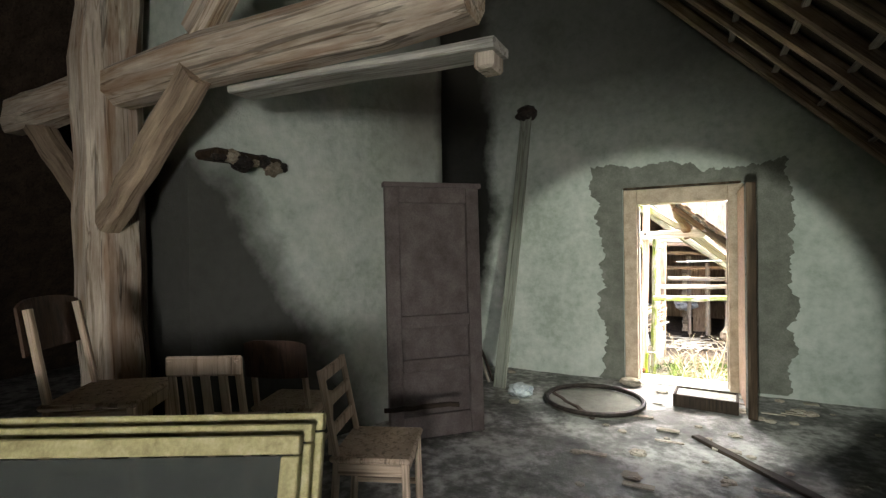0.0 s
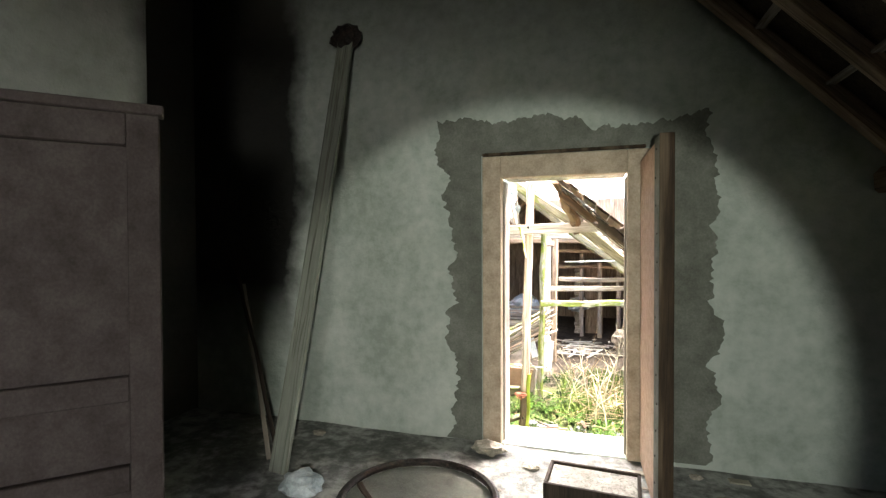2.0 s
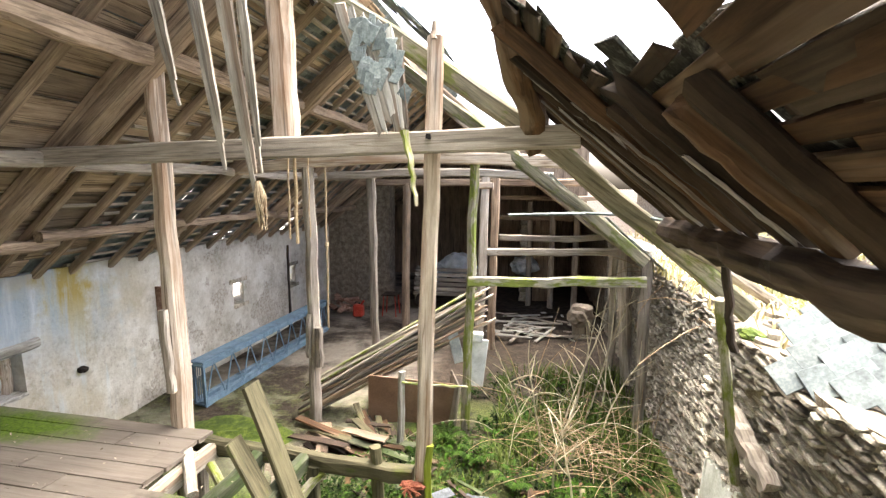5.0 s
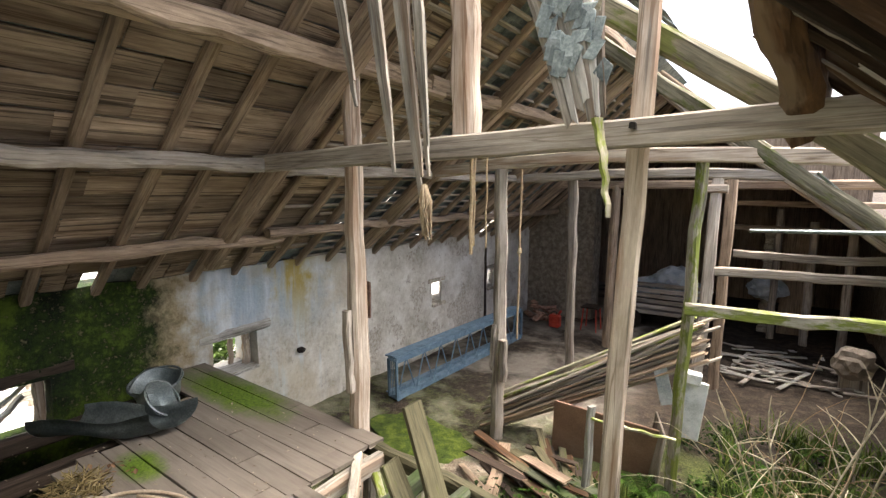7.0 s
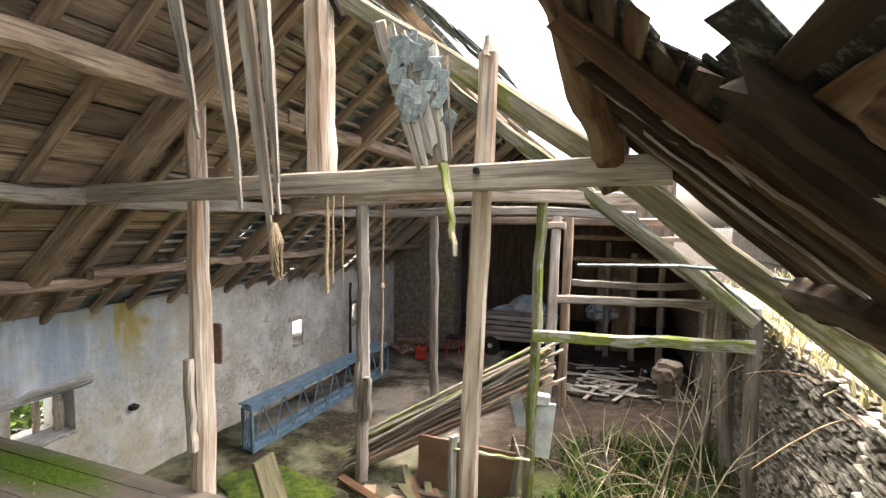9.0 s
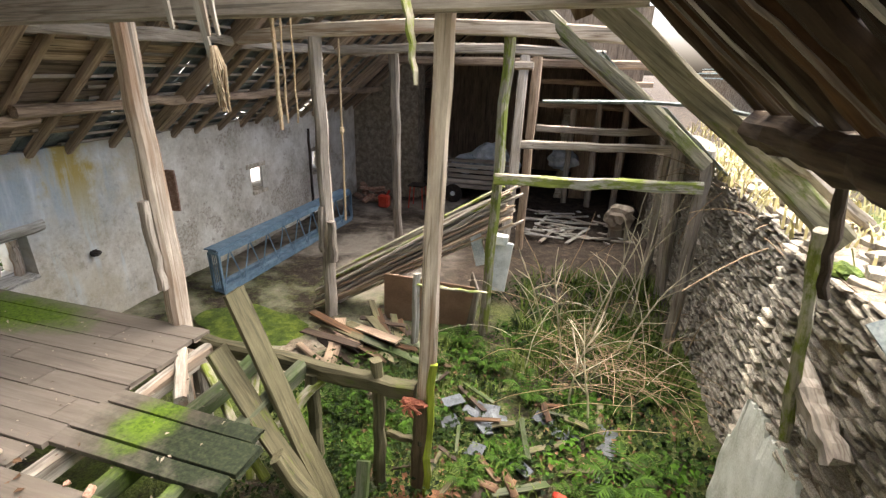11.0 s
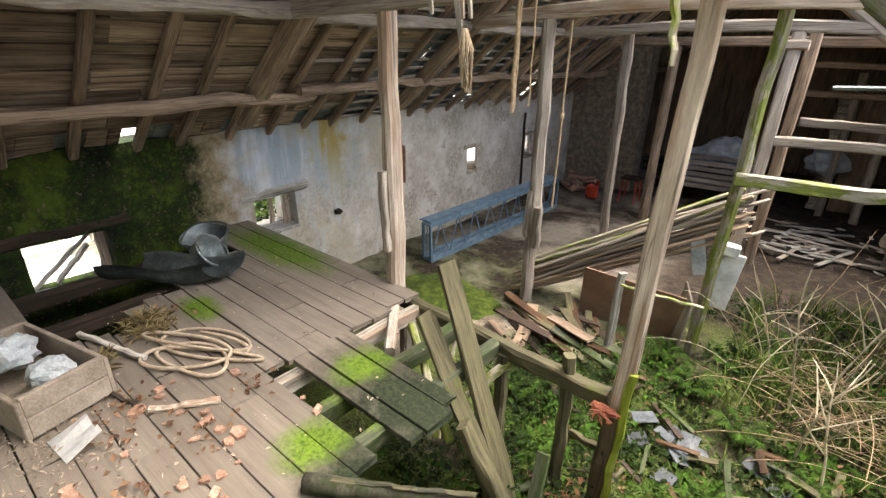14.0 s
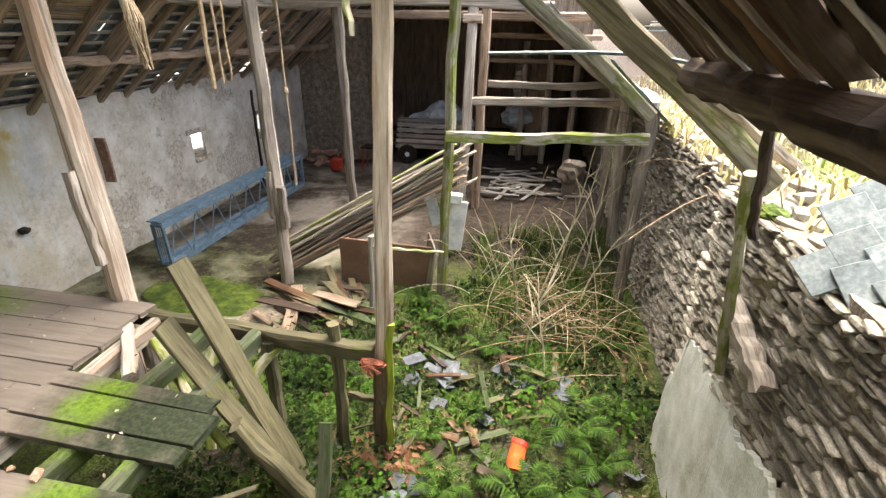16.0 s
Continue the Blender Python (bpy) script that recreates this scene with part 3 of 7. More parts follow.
# room: floor, side wall, outer walls, roof
fl = bmesh.new()
xs, ys = lerp(-7.5, 4.6, 60), lerp(-3.2, WALL_IN, 50)
gv = [[fl.verts.new((x, y, FLOOR_A + (0.012 * noise.noise((x * 3, y * 3, 0)) - 0.008))) for y in ys] for x in xs]
for i in range(len(xs) - 1):
    for j in range(len(ys) - 1):
        fl.faces.new((gv[i][j], gv[i + 1][j], gv[i + 1][j + 1], gv[i][j + 1])).smooth = True
box_bm((12.1, 9.3, 0.2), 0, (-1.45, 1.46, FLOOR_A - 0.14), fl)
structure("floor", fl, ROOMFLOOR, "dusty broken grey concrete floor with pale debris", "floor")
structure("sill", box_bm((1.0, 0.36, 0.12), 0.01, (-0.15, 6.30, FLOOR_A - 0.065)), CEMENT, "worn grey stone sill of the doorway", "sill")
structure("doorstep", box_bm((1.5, 0.78, 1.05), 0.03, (-0.15, 6.86, -1.06)), STONE, "rough stone block below the doorway", "step")
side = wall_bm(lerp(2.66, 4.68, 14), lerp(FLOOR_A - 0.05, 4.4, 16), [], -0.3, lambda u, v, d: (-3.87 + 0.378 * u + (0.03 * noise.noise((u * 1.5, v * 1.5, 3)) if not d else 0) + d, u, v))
structure("wall_side", side, SIDEPLASTER, "limewashed side wall with dark areas", "wall")
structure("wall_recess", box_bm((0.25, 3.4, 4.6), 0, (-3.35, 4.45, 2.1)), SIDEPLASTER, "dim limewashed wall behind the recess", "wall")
structure("wall_west", box_bm((0.3, 9.6, 4.2), 0, (-7.35, 1.35, 1.6)), SIDEPLASTER, "dim limewashed end wall", "wall")
# unseen opening, cut only to let the added fill lamp in
structure("wall_south", wall_bm([-7.6, -4.0, 0.0, 4.8], [-0.6, 2.0, 5.8], [(1.25, 3.15, 0.75, 2.15)], -0.3, lambda u, v, d: (u, -3.2 + d, v)), SIDEPLASTER, "limewashed rear wall with an added opening for the fill lamp", "wall")
structure("wall_east", box_bm((0.25, 9.6, 1.6), 0, (4.05, 1.35, 0.4)), SIDEPLASTER, "low knee wall under the roof", "wall")


def slope_sheet(x0, z0, x1, z1, y0, y1, thick=0.05):
    bm = bmesh.new()
    a, b = Vector((x0, 0, z0)), Vector((x1, 0, z1))
    n = Vector((-(z1 - z0), 0, x1 - x0)).normalized() * thick
    if n.z < 0:
        n = -n
    vs = [bm.verts.new((p.x, y, p.z)) for p in (a, b, b + n, a + n) for y in (y0, y1)]
    for q in ((0, 1, 3, 2), (2, 3, 5, 4), (4, 5, 7, 6), (6, 7, 1, 0), (0, 2, 4, 6), (1, 7, 5, 3)):
        bm.faces.new([vs[i] for i in q])
    bmesh.ops.recalc_face_normals(bm, faces=bm.faces[:])
    return bm


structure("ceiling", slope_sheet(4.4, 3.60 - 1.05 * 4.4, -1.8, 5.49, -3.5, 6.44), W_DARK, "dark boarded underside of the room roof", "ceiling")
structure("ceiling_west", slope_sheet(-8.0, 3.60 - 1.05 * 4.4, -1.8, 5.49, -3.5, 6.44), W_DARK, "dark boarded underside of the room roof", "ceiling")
for i in range(13):
    y = 6.0 - 0.46 * i
    timber("rafter", (3.4, y, 3.52 - 1.05 * 3.4), (-1.7, y, 5.3), 0.08, 0.1, W_BROWN, None, "brown roof rafter above the dim room", "rafter", "room rafters", seed=i)
for k, x in enumerate((1.62, 2.4)):
    timber("purlin", (x, -3.0, 3.38 - 1.05 * x), (x, 6.1, 3.38 - 1.05 * x), 0.14, 0.14, W_BROWN, None, "rough round purlin under the room rafters", "purlin", "room purlins", seed=40 + k, wob=0.02)
for k in range(9):
    x = 0.3 + 0.33 * k
    timber("lath", (x, -2.5, 3.555 - 1.05 * x), (x, 6.1, 3.555 - 1.05 * x), 0.05, 0.025, W_GREY, None, "thin pale lath under the room roof", "lath", "room laths", seed=60 + k)

# barn walls
WINDOWS = [(7.36, 7.95, -0.80, -0.30), (9.27, 9.78, -0.76, -0.36), (12.98, 13.24, -0.68, -0.33), (14.76, 14.98, -0.70, -0.33)]


def left_plane(u, v, d):
    lump = 0.025 * noise.noise((u * 1.1, v * 1.5, 0)) + 0.012 * noise.noise((u * 5, v * 5, 2)) if d == 0 else 0
    top = 0.05 * noise.noise((u * 2.1, 7, d)) if v > 0.35 else 0
    skew = 0.55 * min(1.0, max(0.0, (u - 11.0) / 1.5)) if d else 0.0
    return (LEFT_X + lump - d, u + skew, v + top)


structure("wall_left", wall_bm(lerp(WALL_OUT, 21, 110), lerp(-1.8, 0.38, 18), WINDOWS, 0.45, left_plane), LEFTPLASTER, "stained lime-plastered barn wall with green algae", "wall")
structure("wall_far", box_bm((6.4, 0.4, 4.6), 0, (-1.85, 21.2, 0.5)), W_BROWN, "dark boarded far end of the barn", "wall")
structure("wall_stub", wall_bm(lerp(LEFT_X, -3.35, 8), lerp(-1.8, 1.3, 12), [], 0.45, lambda u, v, d: (u, 16.6 + d + 0.03 * noise.noise((u * 3, v * 3, 5)), v)), MORTAR, "rough rubble cross wall in shade", "wall")
structure("wall_right_core", wall_bm(lerp(9.55, 21, 58), lerp(-1.8, 0.36, 10), [], 0.34, lambda u, v, d: (RIGHT_X + 0.04 + d + 0.03 * noise.noise((u * 2, v * 2, 8)), u, v + (0.07 * noise.noise((u * 1.7, 3, d)) if v > 0.3 else 0))), MORTAR, "earth mortar core of the stone wall", "wall")
structure("wall_right_near", wall_bm(lerp(WALL_OUT, 9.9, 22), lerp(-1.8, 0.42, 10), [], 0.45, lambda u, v, d: (1.02 + 0.22 * min(1, max(0, (u - 9.45) / 0.4)) + d + 0.05 * noise.noise((u * 2, v * 2, 8)), u, v + (0.10 * noise.noise((u * 1.9, 3, d)) if v > 0.3 else 0))), MORTAR, "slumped rubble stretch of the stone wall", "wall")


# window timbers
for k, (y0, y1, z0, z1) in enumerate(WINDOWS[:2]):
    w = thing("window_%d" % (k + 1), (LEFT_X, (y0 + y1) / 2, z0), "small unglazed wall opening with wooden lintel", "window", "", "structure")
    timber("lintel", (LEFT_X - 0.042, y0 - 0.14, z1 + 0.045), (LEFT_X - 0.042, y1 + 0.16, z1 + 0.065), 0.12, 0.10, W_BLEACH if k else W_DARK, w, seed=70 + k)
    timber("sill", (LEFT_X - 0.11, y0 + 0.01, z0 + 0.012), (LEFT_X - 0.11, y1 - 0.01, z0 + 0.012), 0.28, 0.035, W_BLEACH, w, seed=72 + k)
    timber("jamb", (LEFT_X - 0.15, y1 - 0.05, z0), (LEFT_X - 0.15, y1 - 0.05, z1), 0.08, 0.07, W_PALE, w, seed=74 + k)
    if k:
        timber("mullion", (LEFT_X - 0.25, y0 + 0.33, z0), (LEFT_X - 0.25, y0 + 0.33, z1), 0.045, 0.05, W_PALE, w, seed=76)
    else:
        timber("slat", (LEFT_X - 0.3, y0 + 0.02, z0 + 0.02), (LEFT_X - 0.3, y1 - 0.05, z1 - 0.05), 0.05, 0.03, W_BLEACH, w, seed=77)
        timber("slat", (LEFT_X - 0.35, y0 + 0.2, z0 + 0.02), (LEFT_X - 0.35, y1 - 0.1, z1 - 0.2), 0.07, 0.03, W_BLEACH, w, seed=78)
for k, (y0, y1, z0, z1) in enumerate(WINDOWS[2:]):
    w = thing("window_%d" % (k + 3), (LEFT_X, y0, z0), "small square wall opening with stone edges", "window", "", "structure")
    part("lintel", box_bm((0.3, y1 - y0 + 0.2, 0.07), 0.01, (LEFT_X - 0.13, (y0 + y1) / 2, z1 + 0.04)), STONE, w)
    part("sill", box_bm((0.3, y1 - y0 + 0.1, 0.06), 0.01, (LEFT_X - 0.12, (y0 + y1) / 2 + 0.05, z0 - 0.025)), STONE, w)

# door frame and leaf
fr = thing("door_frame", (-0.15, WALL_IN, FLOOR_A), "pale new wooden frame set in cement", "door frame", "", "structure")
for x0, x1 in ((-0.69, -0.56), (0.26, 0.39)):
    part("jamb", box_bm((x1 - x0, 0.10, 2.01), 0.006, ((x0 + x1) / 2, WALL_IN + 0.015, FLOOR_A + 1.005)), W_FRAME, fr)
    part("reveal", box_bm((0.09, 0.28, 1.86), 0.006, (-0.607 if x0 < 0 else 0.308, WALL_IN + 0.205, FLOOR_A + 0.93)), W_BLEACH, fr)
part("head", box_bm((0.82, 0.10, 0.15), 0.006, (-0.15, WALL_IN + 0.015, 1.845)), W_FRAME, fr)
part("reveal", box_bm((0.82, 0.28, 0.08), 0.006, (-0.15, WALL_IN + 0.205, 1.82)), W_BLEACH, fr)
# solid dark strip standing for the shade in the gap
part("drip_groove", box_bm((1.06, 0.02, 0.022), 0.004, (-0.16, WALL_IN - 0.02, 1.935)), W_BLACK, fr, "dark strip for the shade in the gap over the head")
for x in (-0.566, 0.266):
    part("rebate", box_bm((0.035, 0.06, 1.84), 0.004, (x, WALL_IN + 0.085, FLOOR_A + 0.92)), W_GREY, fr, "grey weathered rebate")
LEAFM = pose(0.335, WALL_IN - 0.045, FLOOR_A + 0.03, 0, 0, -88.5)
lf = part("door_1", box_bm((0.82, 0.055, 1.90), 0.006, (0.41, 0.0275, 0.95)), BROWNPAINT, None, "", LEAFM)
tagged(lf, "brown textured door leaf standing open into the room", "door", "", "structure")
part("stile", box_bm((0.15, 0.012, 1.90), 0.004, (0.745, -0.006, 0.95)), CEMENT, lf, "dull grey painted stile", LEAFM)
# near-black strip covering the free end of the leaf
part("edge_strip", box_bm((0.012, 0.066, 1.90), 0.003, (0.827, 0.021, 0.95)), W_BLACK, lf, "dark strip over the free end", LEAFM)
for k in range(14):
    z = 0.06 + 0.137 * k
    part("nail", tube_bm([(0.745 + 0.03 * math.sin(k * 5.1), -0.016, z), (0.745 + 0.03 * math.sin(k * 5.1), -0.010, z)], 0.005, 6), BLACKM, lf, "", LEAFM)


# cement patch round the frame: a ragged band
def patch_bm():
    bm = bmesh.new()
    inner, outer = [], []
    path = [(-0.70, FLOOR_A), (-0.70, 1.93), (0.40, 1.93), (0.40, FLOOR_A)]
    rnd = random.Random(5)
    for k in range(3):
        (ax, az), (bx, bz) = path[k], path[k + 1]
        n = 130
        for i in range(n):
            u = i / n
            x, z = ax + (bx - ax) * u, az + (bz - az) * u
            wide = 0.25 + 0.16 * noise.noise((x * 1.7, z * 1.7, 3.3)) + 0.09 * noise.noise((x * 5, z * 5, 1)) + 0.05 * noise.noise((x * 17, z * 17, 4)) + rnd.uniform(-0.014, 0.014)
            if k == 2:
                wide += 0.10
            if k == 1:
                ox, oz = x + (u - 0.5) * 0.66, z + wide * 0.95
            else:
                ox, oz = x + (-wide if k == 0 else wide), z + (u if k == 0 else 1 - u) * 0.22
            inner.append((x, z)), outer.append((ox, oz))
    vi = [bm.verts.new((x, WALL_IN - 0.012, z)) for x, z in inner]
    vo = [bm.verts.new((x, WALL_IN - 0.005, z)) for x, z in outer]
    ve = [bm.verts.new((x, WALL_IN + 0.02, z)) for x, z in outer]
    for i in range(len(vi) - 1):
        bm.faces.new((vi[i], vi[i + 1], vo[i + 1], vo[i]))
        bm.faces.new((vo[i], vo[i + 1], ve[i + 1], ve[i]))
    bmesh.ops.recalc_face_normals(bm, faces=bm.faces[:])
    return bm


structure("trim_cement", patch_bm(), CEMENT, "ragged grey cement band round the doorway", "cement patch")

# ---- barn frame ----
bf = thing("barn_truss", (-1.8, 9.17, DECK), "weathered oak roof truss with splintered tie beam", "truss", "barn trusses")
Y1 = 9.17
timber("tie_beam", (-3.75, Y1 - 0.115, 1.39), (0.09, Y1 - 0.115, 1.50), 0.10, 0.125, W_GREY, bf, seed=1, rings=14, ragged=0.02, wob=0.0035, waney=0.1)
timber("king_post", (-1.72, Y1 + 0.03, 1.5), (-1.76, Y1 + 0.03, 2.75), 0.14, 0.15, W_PALE, bf, seed=2)
timber("post", (-2.6, Y1 + 0.03, -1.5), (-2.72, Y1 + 0.07, 2.0), 0.135, 0.13, W_PALE, bf, "pale stripped post", seed=3, wob=0.008, taper=0.8, rings=14)
timber("post", (-0.825, Y1 - 0.06, -1.55), (-0.725, Y1 - 0.03, 2.08), 0.098, 0.10, W_PALEMOSS, bf, "pale stripped post with mossy foot", seed=4, wob=0.006, rings=16, taper=0.94)
timber("post_head", (-0.728, Y1 - 0.03, 2.06), (-0.722, Y1 - 0.03, 2.16), 0.105, 0.06, W_PALE, bf, "worn round tenon", seed=44, rings=5, taper=0.55, waney=0.35)
timber("rafter", (-4.55, Y1, 0.50), (-1.8, Y1, 2.72), 0.14, 0.15, W_BROWN, bf, seed=5, rings=12)
timber("rafter", (1.08, Y1 + 0.06, 0.52), (-1.85, Y1 + 0.06, 2.66), 0.09, 0.115, W_RAFTER, bf, "green mossy rafter", seed=6, bow=0.085, wob=0.009, rings=12)
timber("bolt", (-0.74, Y1 - 0.185, 1.50), (-0.74, Y1 - 0.05, 1.50), 0.03, 0.03, BLACKM, bf, "dark iron bolt", seed=7, rings=3)
timber("foot_stub", (-0.835, Y1 - 0.075, -1.55), (-0.812, Y1 - 0.07, -0.70), 0.085, 0.10, W_FOOT, bf, "dark rotten foot of the post", seed=45, wob=0.006, ragged=0.03, rings=10)
timber("moss_strip", (-0.775, Y1 - 0.10, -1.5), (-0.745, Y1 - 0.09, -0.42), 0.03, 0.045, W_LIMEMOSS, bf, "yellow-green moss on the post", seed=8, wob=0.01)
timber("cleat", (-2.63, Y1 - 0.06, -0.25), (-2.66, Y1 - 0.06, 0.35), 0.05, 0.06, W_GREY, bf, seed=9)

b2 = thing("barn_truss", (-1.8, 11.2, GROUND_Z), "weathered oak roof truss with a bowed tie beam", "truss", "barn trusses")
Y2 = 11.2
timber("tie_beam", (-3.4, Y2, 1.40), (0.2, Y2, 1.46), 0.10, 0.12, W_PALE, b2, seed=11, bow=0.09, rings=14, wob=0.004, waney=0.12)
timber("post", (-2.55, Y2 - 0.02, -1.55), (-2.57, Y2, 1.42), 0.12, 0.12, W_GREY, b2, seed=12, wob=0.012, rings=12)
timber("post", (-0.83, Y2 + 0.1, -1.55), (-0.76, Y2 + 0.06, 1.45), 0.085, 0.085, W_MOSS, b2, "slim post green with moss", seed=13, wob=0.01, rings=12)
timber("rafter", (-4.55, Y2, 0.50), (-1.8, Y2, 2.72), 0.13, 0.15, W_BROWN, b2, seed=14, rings=12)
timber("rafter", (0.95, Y2, 0.50), (-1.8, Y2, 2.66), 0.09, 0.12, W_RAFTER, b2, "mossy splintered rafter", seed=15, wob=0.02, rings=12)
timber("cleat", (-2.47, Y2 - 0.07, -0.8), (-2.47, Y2 - 0.07, -0.35), 0.07, 0.08, W_GREY, b2, seed=16)
timber("foot_splice", (-2.60, Y2 - 0.08, -0.7), (-2.58, Y2 - 0.08, -0.2), 0.05, 0.05, W_GREY, b2, seed=17)
timber("rail", (-0.80, Y2 + 0.0, 0.22), (0.98, Y2 + 0.1, 0.29), 0.07, 0.10, W_MOSS, b2, "bright mossy rail", seed=18, wob=0.015, rings=12)
timber("post", (1.02, Y2 + 0.25, -1.5), (1.0, Y2 + 0.2, 0.6), 0.10, 0.12, W_GREY, b2, seed=19, wob=0.012)

b3 = thing("barn_truss", (-1.8, 13.2, GROUND_Z), "weathered oak roof truss further inside the barn", "truss", "barn trusses")
Y3 = 13.2
timber("tie_beam", (-3.4, Y3, 1.36), (0.1, Y3, 1.38), 0.10, 0.12, W_GREY, b3, seed=21, bow=0.06, rings=12)
timber("post", (-2.62, Y3 + 0.3, -1.55), (-2.6, Y3 + 0.1, 1.4), 0.12, 0.12, W_GREY, b3, seed=22, wob=0.012, rings=10)
timber("post", (-0.87, 12.75, -1.55), (-0.84, Y3, 1.36), 0.115, 0.11, W_GREY, b3, seed=23, wob=0.012, rings=10)
timber("head_block", (-0.95, Y3 - 0.02, 1.25), (-0.73, Y3 - 0.02, 1.25), 0.16, 0.10, W_PALE, b3, seed=24, rings=4)
timber("rafter", (-4.55, Y3, 0.50), (-1.8, Y3, 2.72), 0.13, 0.15, W_BROWN, b3, seed=25, rings=10)
timber("rafter", (0.95, Y3, 0.50), (-1.8, Y3, 2.66), 0.12, 0.14, W_GREY, b3, seed=26, wob=0.015, rings=10)
timber("rail", (-0.82, Y3 - 0.15, 0.30), (1.02, Y3 - 0.12, 0.36), 0.07, 0.10, W_GREY, b3, seed=27, rings=10)
timber("rail", (-0.65, Y3 + 0.3, 0.48), (0.85, Y3 + 0.3, 0.52), 0.06, 0.09, W_GREY, b3, seed=28, bow=-0.03, rings=10)
timber("post", (1.16, Y3 - 0.3, -1.5), (1.05, Y3 - 0.15, 0.55), 0.13, 0.15, W_GREY, b3, seed=29, wob=0.012)
timber("post", (1.02, Y3 + 0.2, -1.5), (0.98, Y3 + 0.2, 0.55), 0.10, 0.10, W_GREY, b3, seed=30, wob=0.012)

b4 = thing("barn_truss", (-1.8, 15.2, GROUND_Z), "dim oak roof truss at the dark end", "truss", "barn trusses")
timber("tie_beam", (-3.6, 15.2, 1.30), (1.0, 15.2, 1.32), 0.12, 0.13, W_BROWN, b4, seed=31, rings=10)
timber("post", (-2.58, 15.15, -1.55), (-2.55, 15.2, 1.3), 0.13, 0.13, W_BROWN, b4, seed=32, rings=8)
timber("post", (-0.8, 14.1, -1.55), (-0.78, 14.2, 1.4), 0.12, 0.12, W_BROWN, b4, seed=33, rings=8)
timber("rafter", (-4.55, 15.2, 0.50), (-1.8, 15.2, 2.72), 0.13, 0.15, W_BROWN, b4, seed=34, rings=8)
timber("rafter", (0.95, 15.2, 0.50), (-1.8, 15.2, 2.66), 0.13, 0.15, W_BROWN, b4, seed=35, rings=8)

# purlins of the standing slope, slung under the common rafters
for k, (x, y0, y1, w) in enumerate(((-4.22, 6.5, 9.7, 0.10), (-4.14, 9.5, 13.3, 0.09), (-4.18, 13.1, 20.8, 0.10), (-3.46, 6.5, 9.3, 0.10), (-3.46, 9.2, 14.5, 0.09), (-2.66, 6.5, 10.2, 0.14), (-2.64, 10.0, 16.5, 0.12), (-1.8, 8.9, 20.8, 0.13))):
    p0, p1 = left_roof(x, y0, 0.17), left_roof(x, y1, 0.17)
    timber("purlin", p0, p1, w, w, W_BROWN if x < -4 or x > -3 else W_GREY, None, "long hewn purlin under the barn roof slope", "purlin", "barn purlins", seed=80 + k, wob=0.02, rings=16)

# common rafters of the standing slope
rnd = random.Random(3)
for k in range(34):
    y = 6.62 + 0.415 * k + rnd.uniform(-0.05, 0.05)
    top = -1.85 if y > 8.9 else -1.95 - rnd.uniform(0, 0.25)
    timber("rafter", left_roof(-4.82, y, 0.055), left_roof(top, y + rnd.uniform(-0.06, 0.06), 0.055), 0.075, 0.075, W_BROWN, None, "slim brown common rafter of the barn roof", "rafter", "barn rafters", seed=100 + k, wob=0.008, rings=7)
# the far slope still roofed, seen from below in shade
for k in range(15):
    y = 14.2 + 0.46 * k
    timber("rafter", right_roof(1.3, y, 0.055), right_roof(-1.75, y, 0.055), 0.075, 0.075, W_BROWN, None, "slim brown common rafter of the barn roof", "rafter", "barn rafters", seed=150 + k, wob=0.008, rings=5)
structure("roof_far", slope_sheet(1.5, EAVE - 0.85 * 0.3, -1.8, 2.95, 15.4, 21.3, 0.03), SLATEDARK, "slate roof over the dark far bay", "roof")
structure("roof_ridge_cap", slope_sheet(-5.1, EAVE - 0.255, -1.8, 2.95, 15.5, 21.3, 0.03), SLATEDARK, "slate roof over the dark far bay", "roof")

# yard added outside the left wall, coloured near-white so the openings look bright
def yard_bm():
    bm = bmesh.new()
    gv = [[bm.verts.new((x, y, -1.06 + 0.04 * noise.noise((x, y, 6)))) for y in lerp(2, 30, 40)] for x in (-5.3, -6.5, -8, -11, -16, -24)]
    for a, b in zip(gv, gv[1:]):
        for j in range(40):
            bm.faces.new((a[j], a[j + 1], b[j + 1], b[j]))
    return bm


structure("yard", yard_bm(), mottled("bright_view_gravel", (0.60, 0.58, 0.52), (0.76, 0.74, 0.69), (0.84, 0.83, 0.80), 4, 0.95, 0.5), "near-white yard added outside to brighten the wall openings", "yard")

# ---- deck of the barn ----
deck = thing("plank_floor", (-3.5, 8.0, DECK), "broken dusty plank floor with mossy rotten edge", "plank floor", "", "structure")
rnd = random.Random(11)


def plank(x0, x1, y0, y1, mat=W_FLOOR, dz=0.0, seed=0, tilt=0.0):
    yc, w = (y0 + y1) / 2, y1 - y0 - 0.006
    timber("plank", (x0, yc, DECK - 0.016 + dz), (x1, yc + rnd.uniform(-0.002, 0.002), DECK - 0.016 + dz + tilt), w, 0.03, mat, deck, seed=200 + seed, wob=0.0015, waney=0.08, rings=4, ragged=0.012)


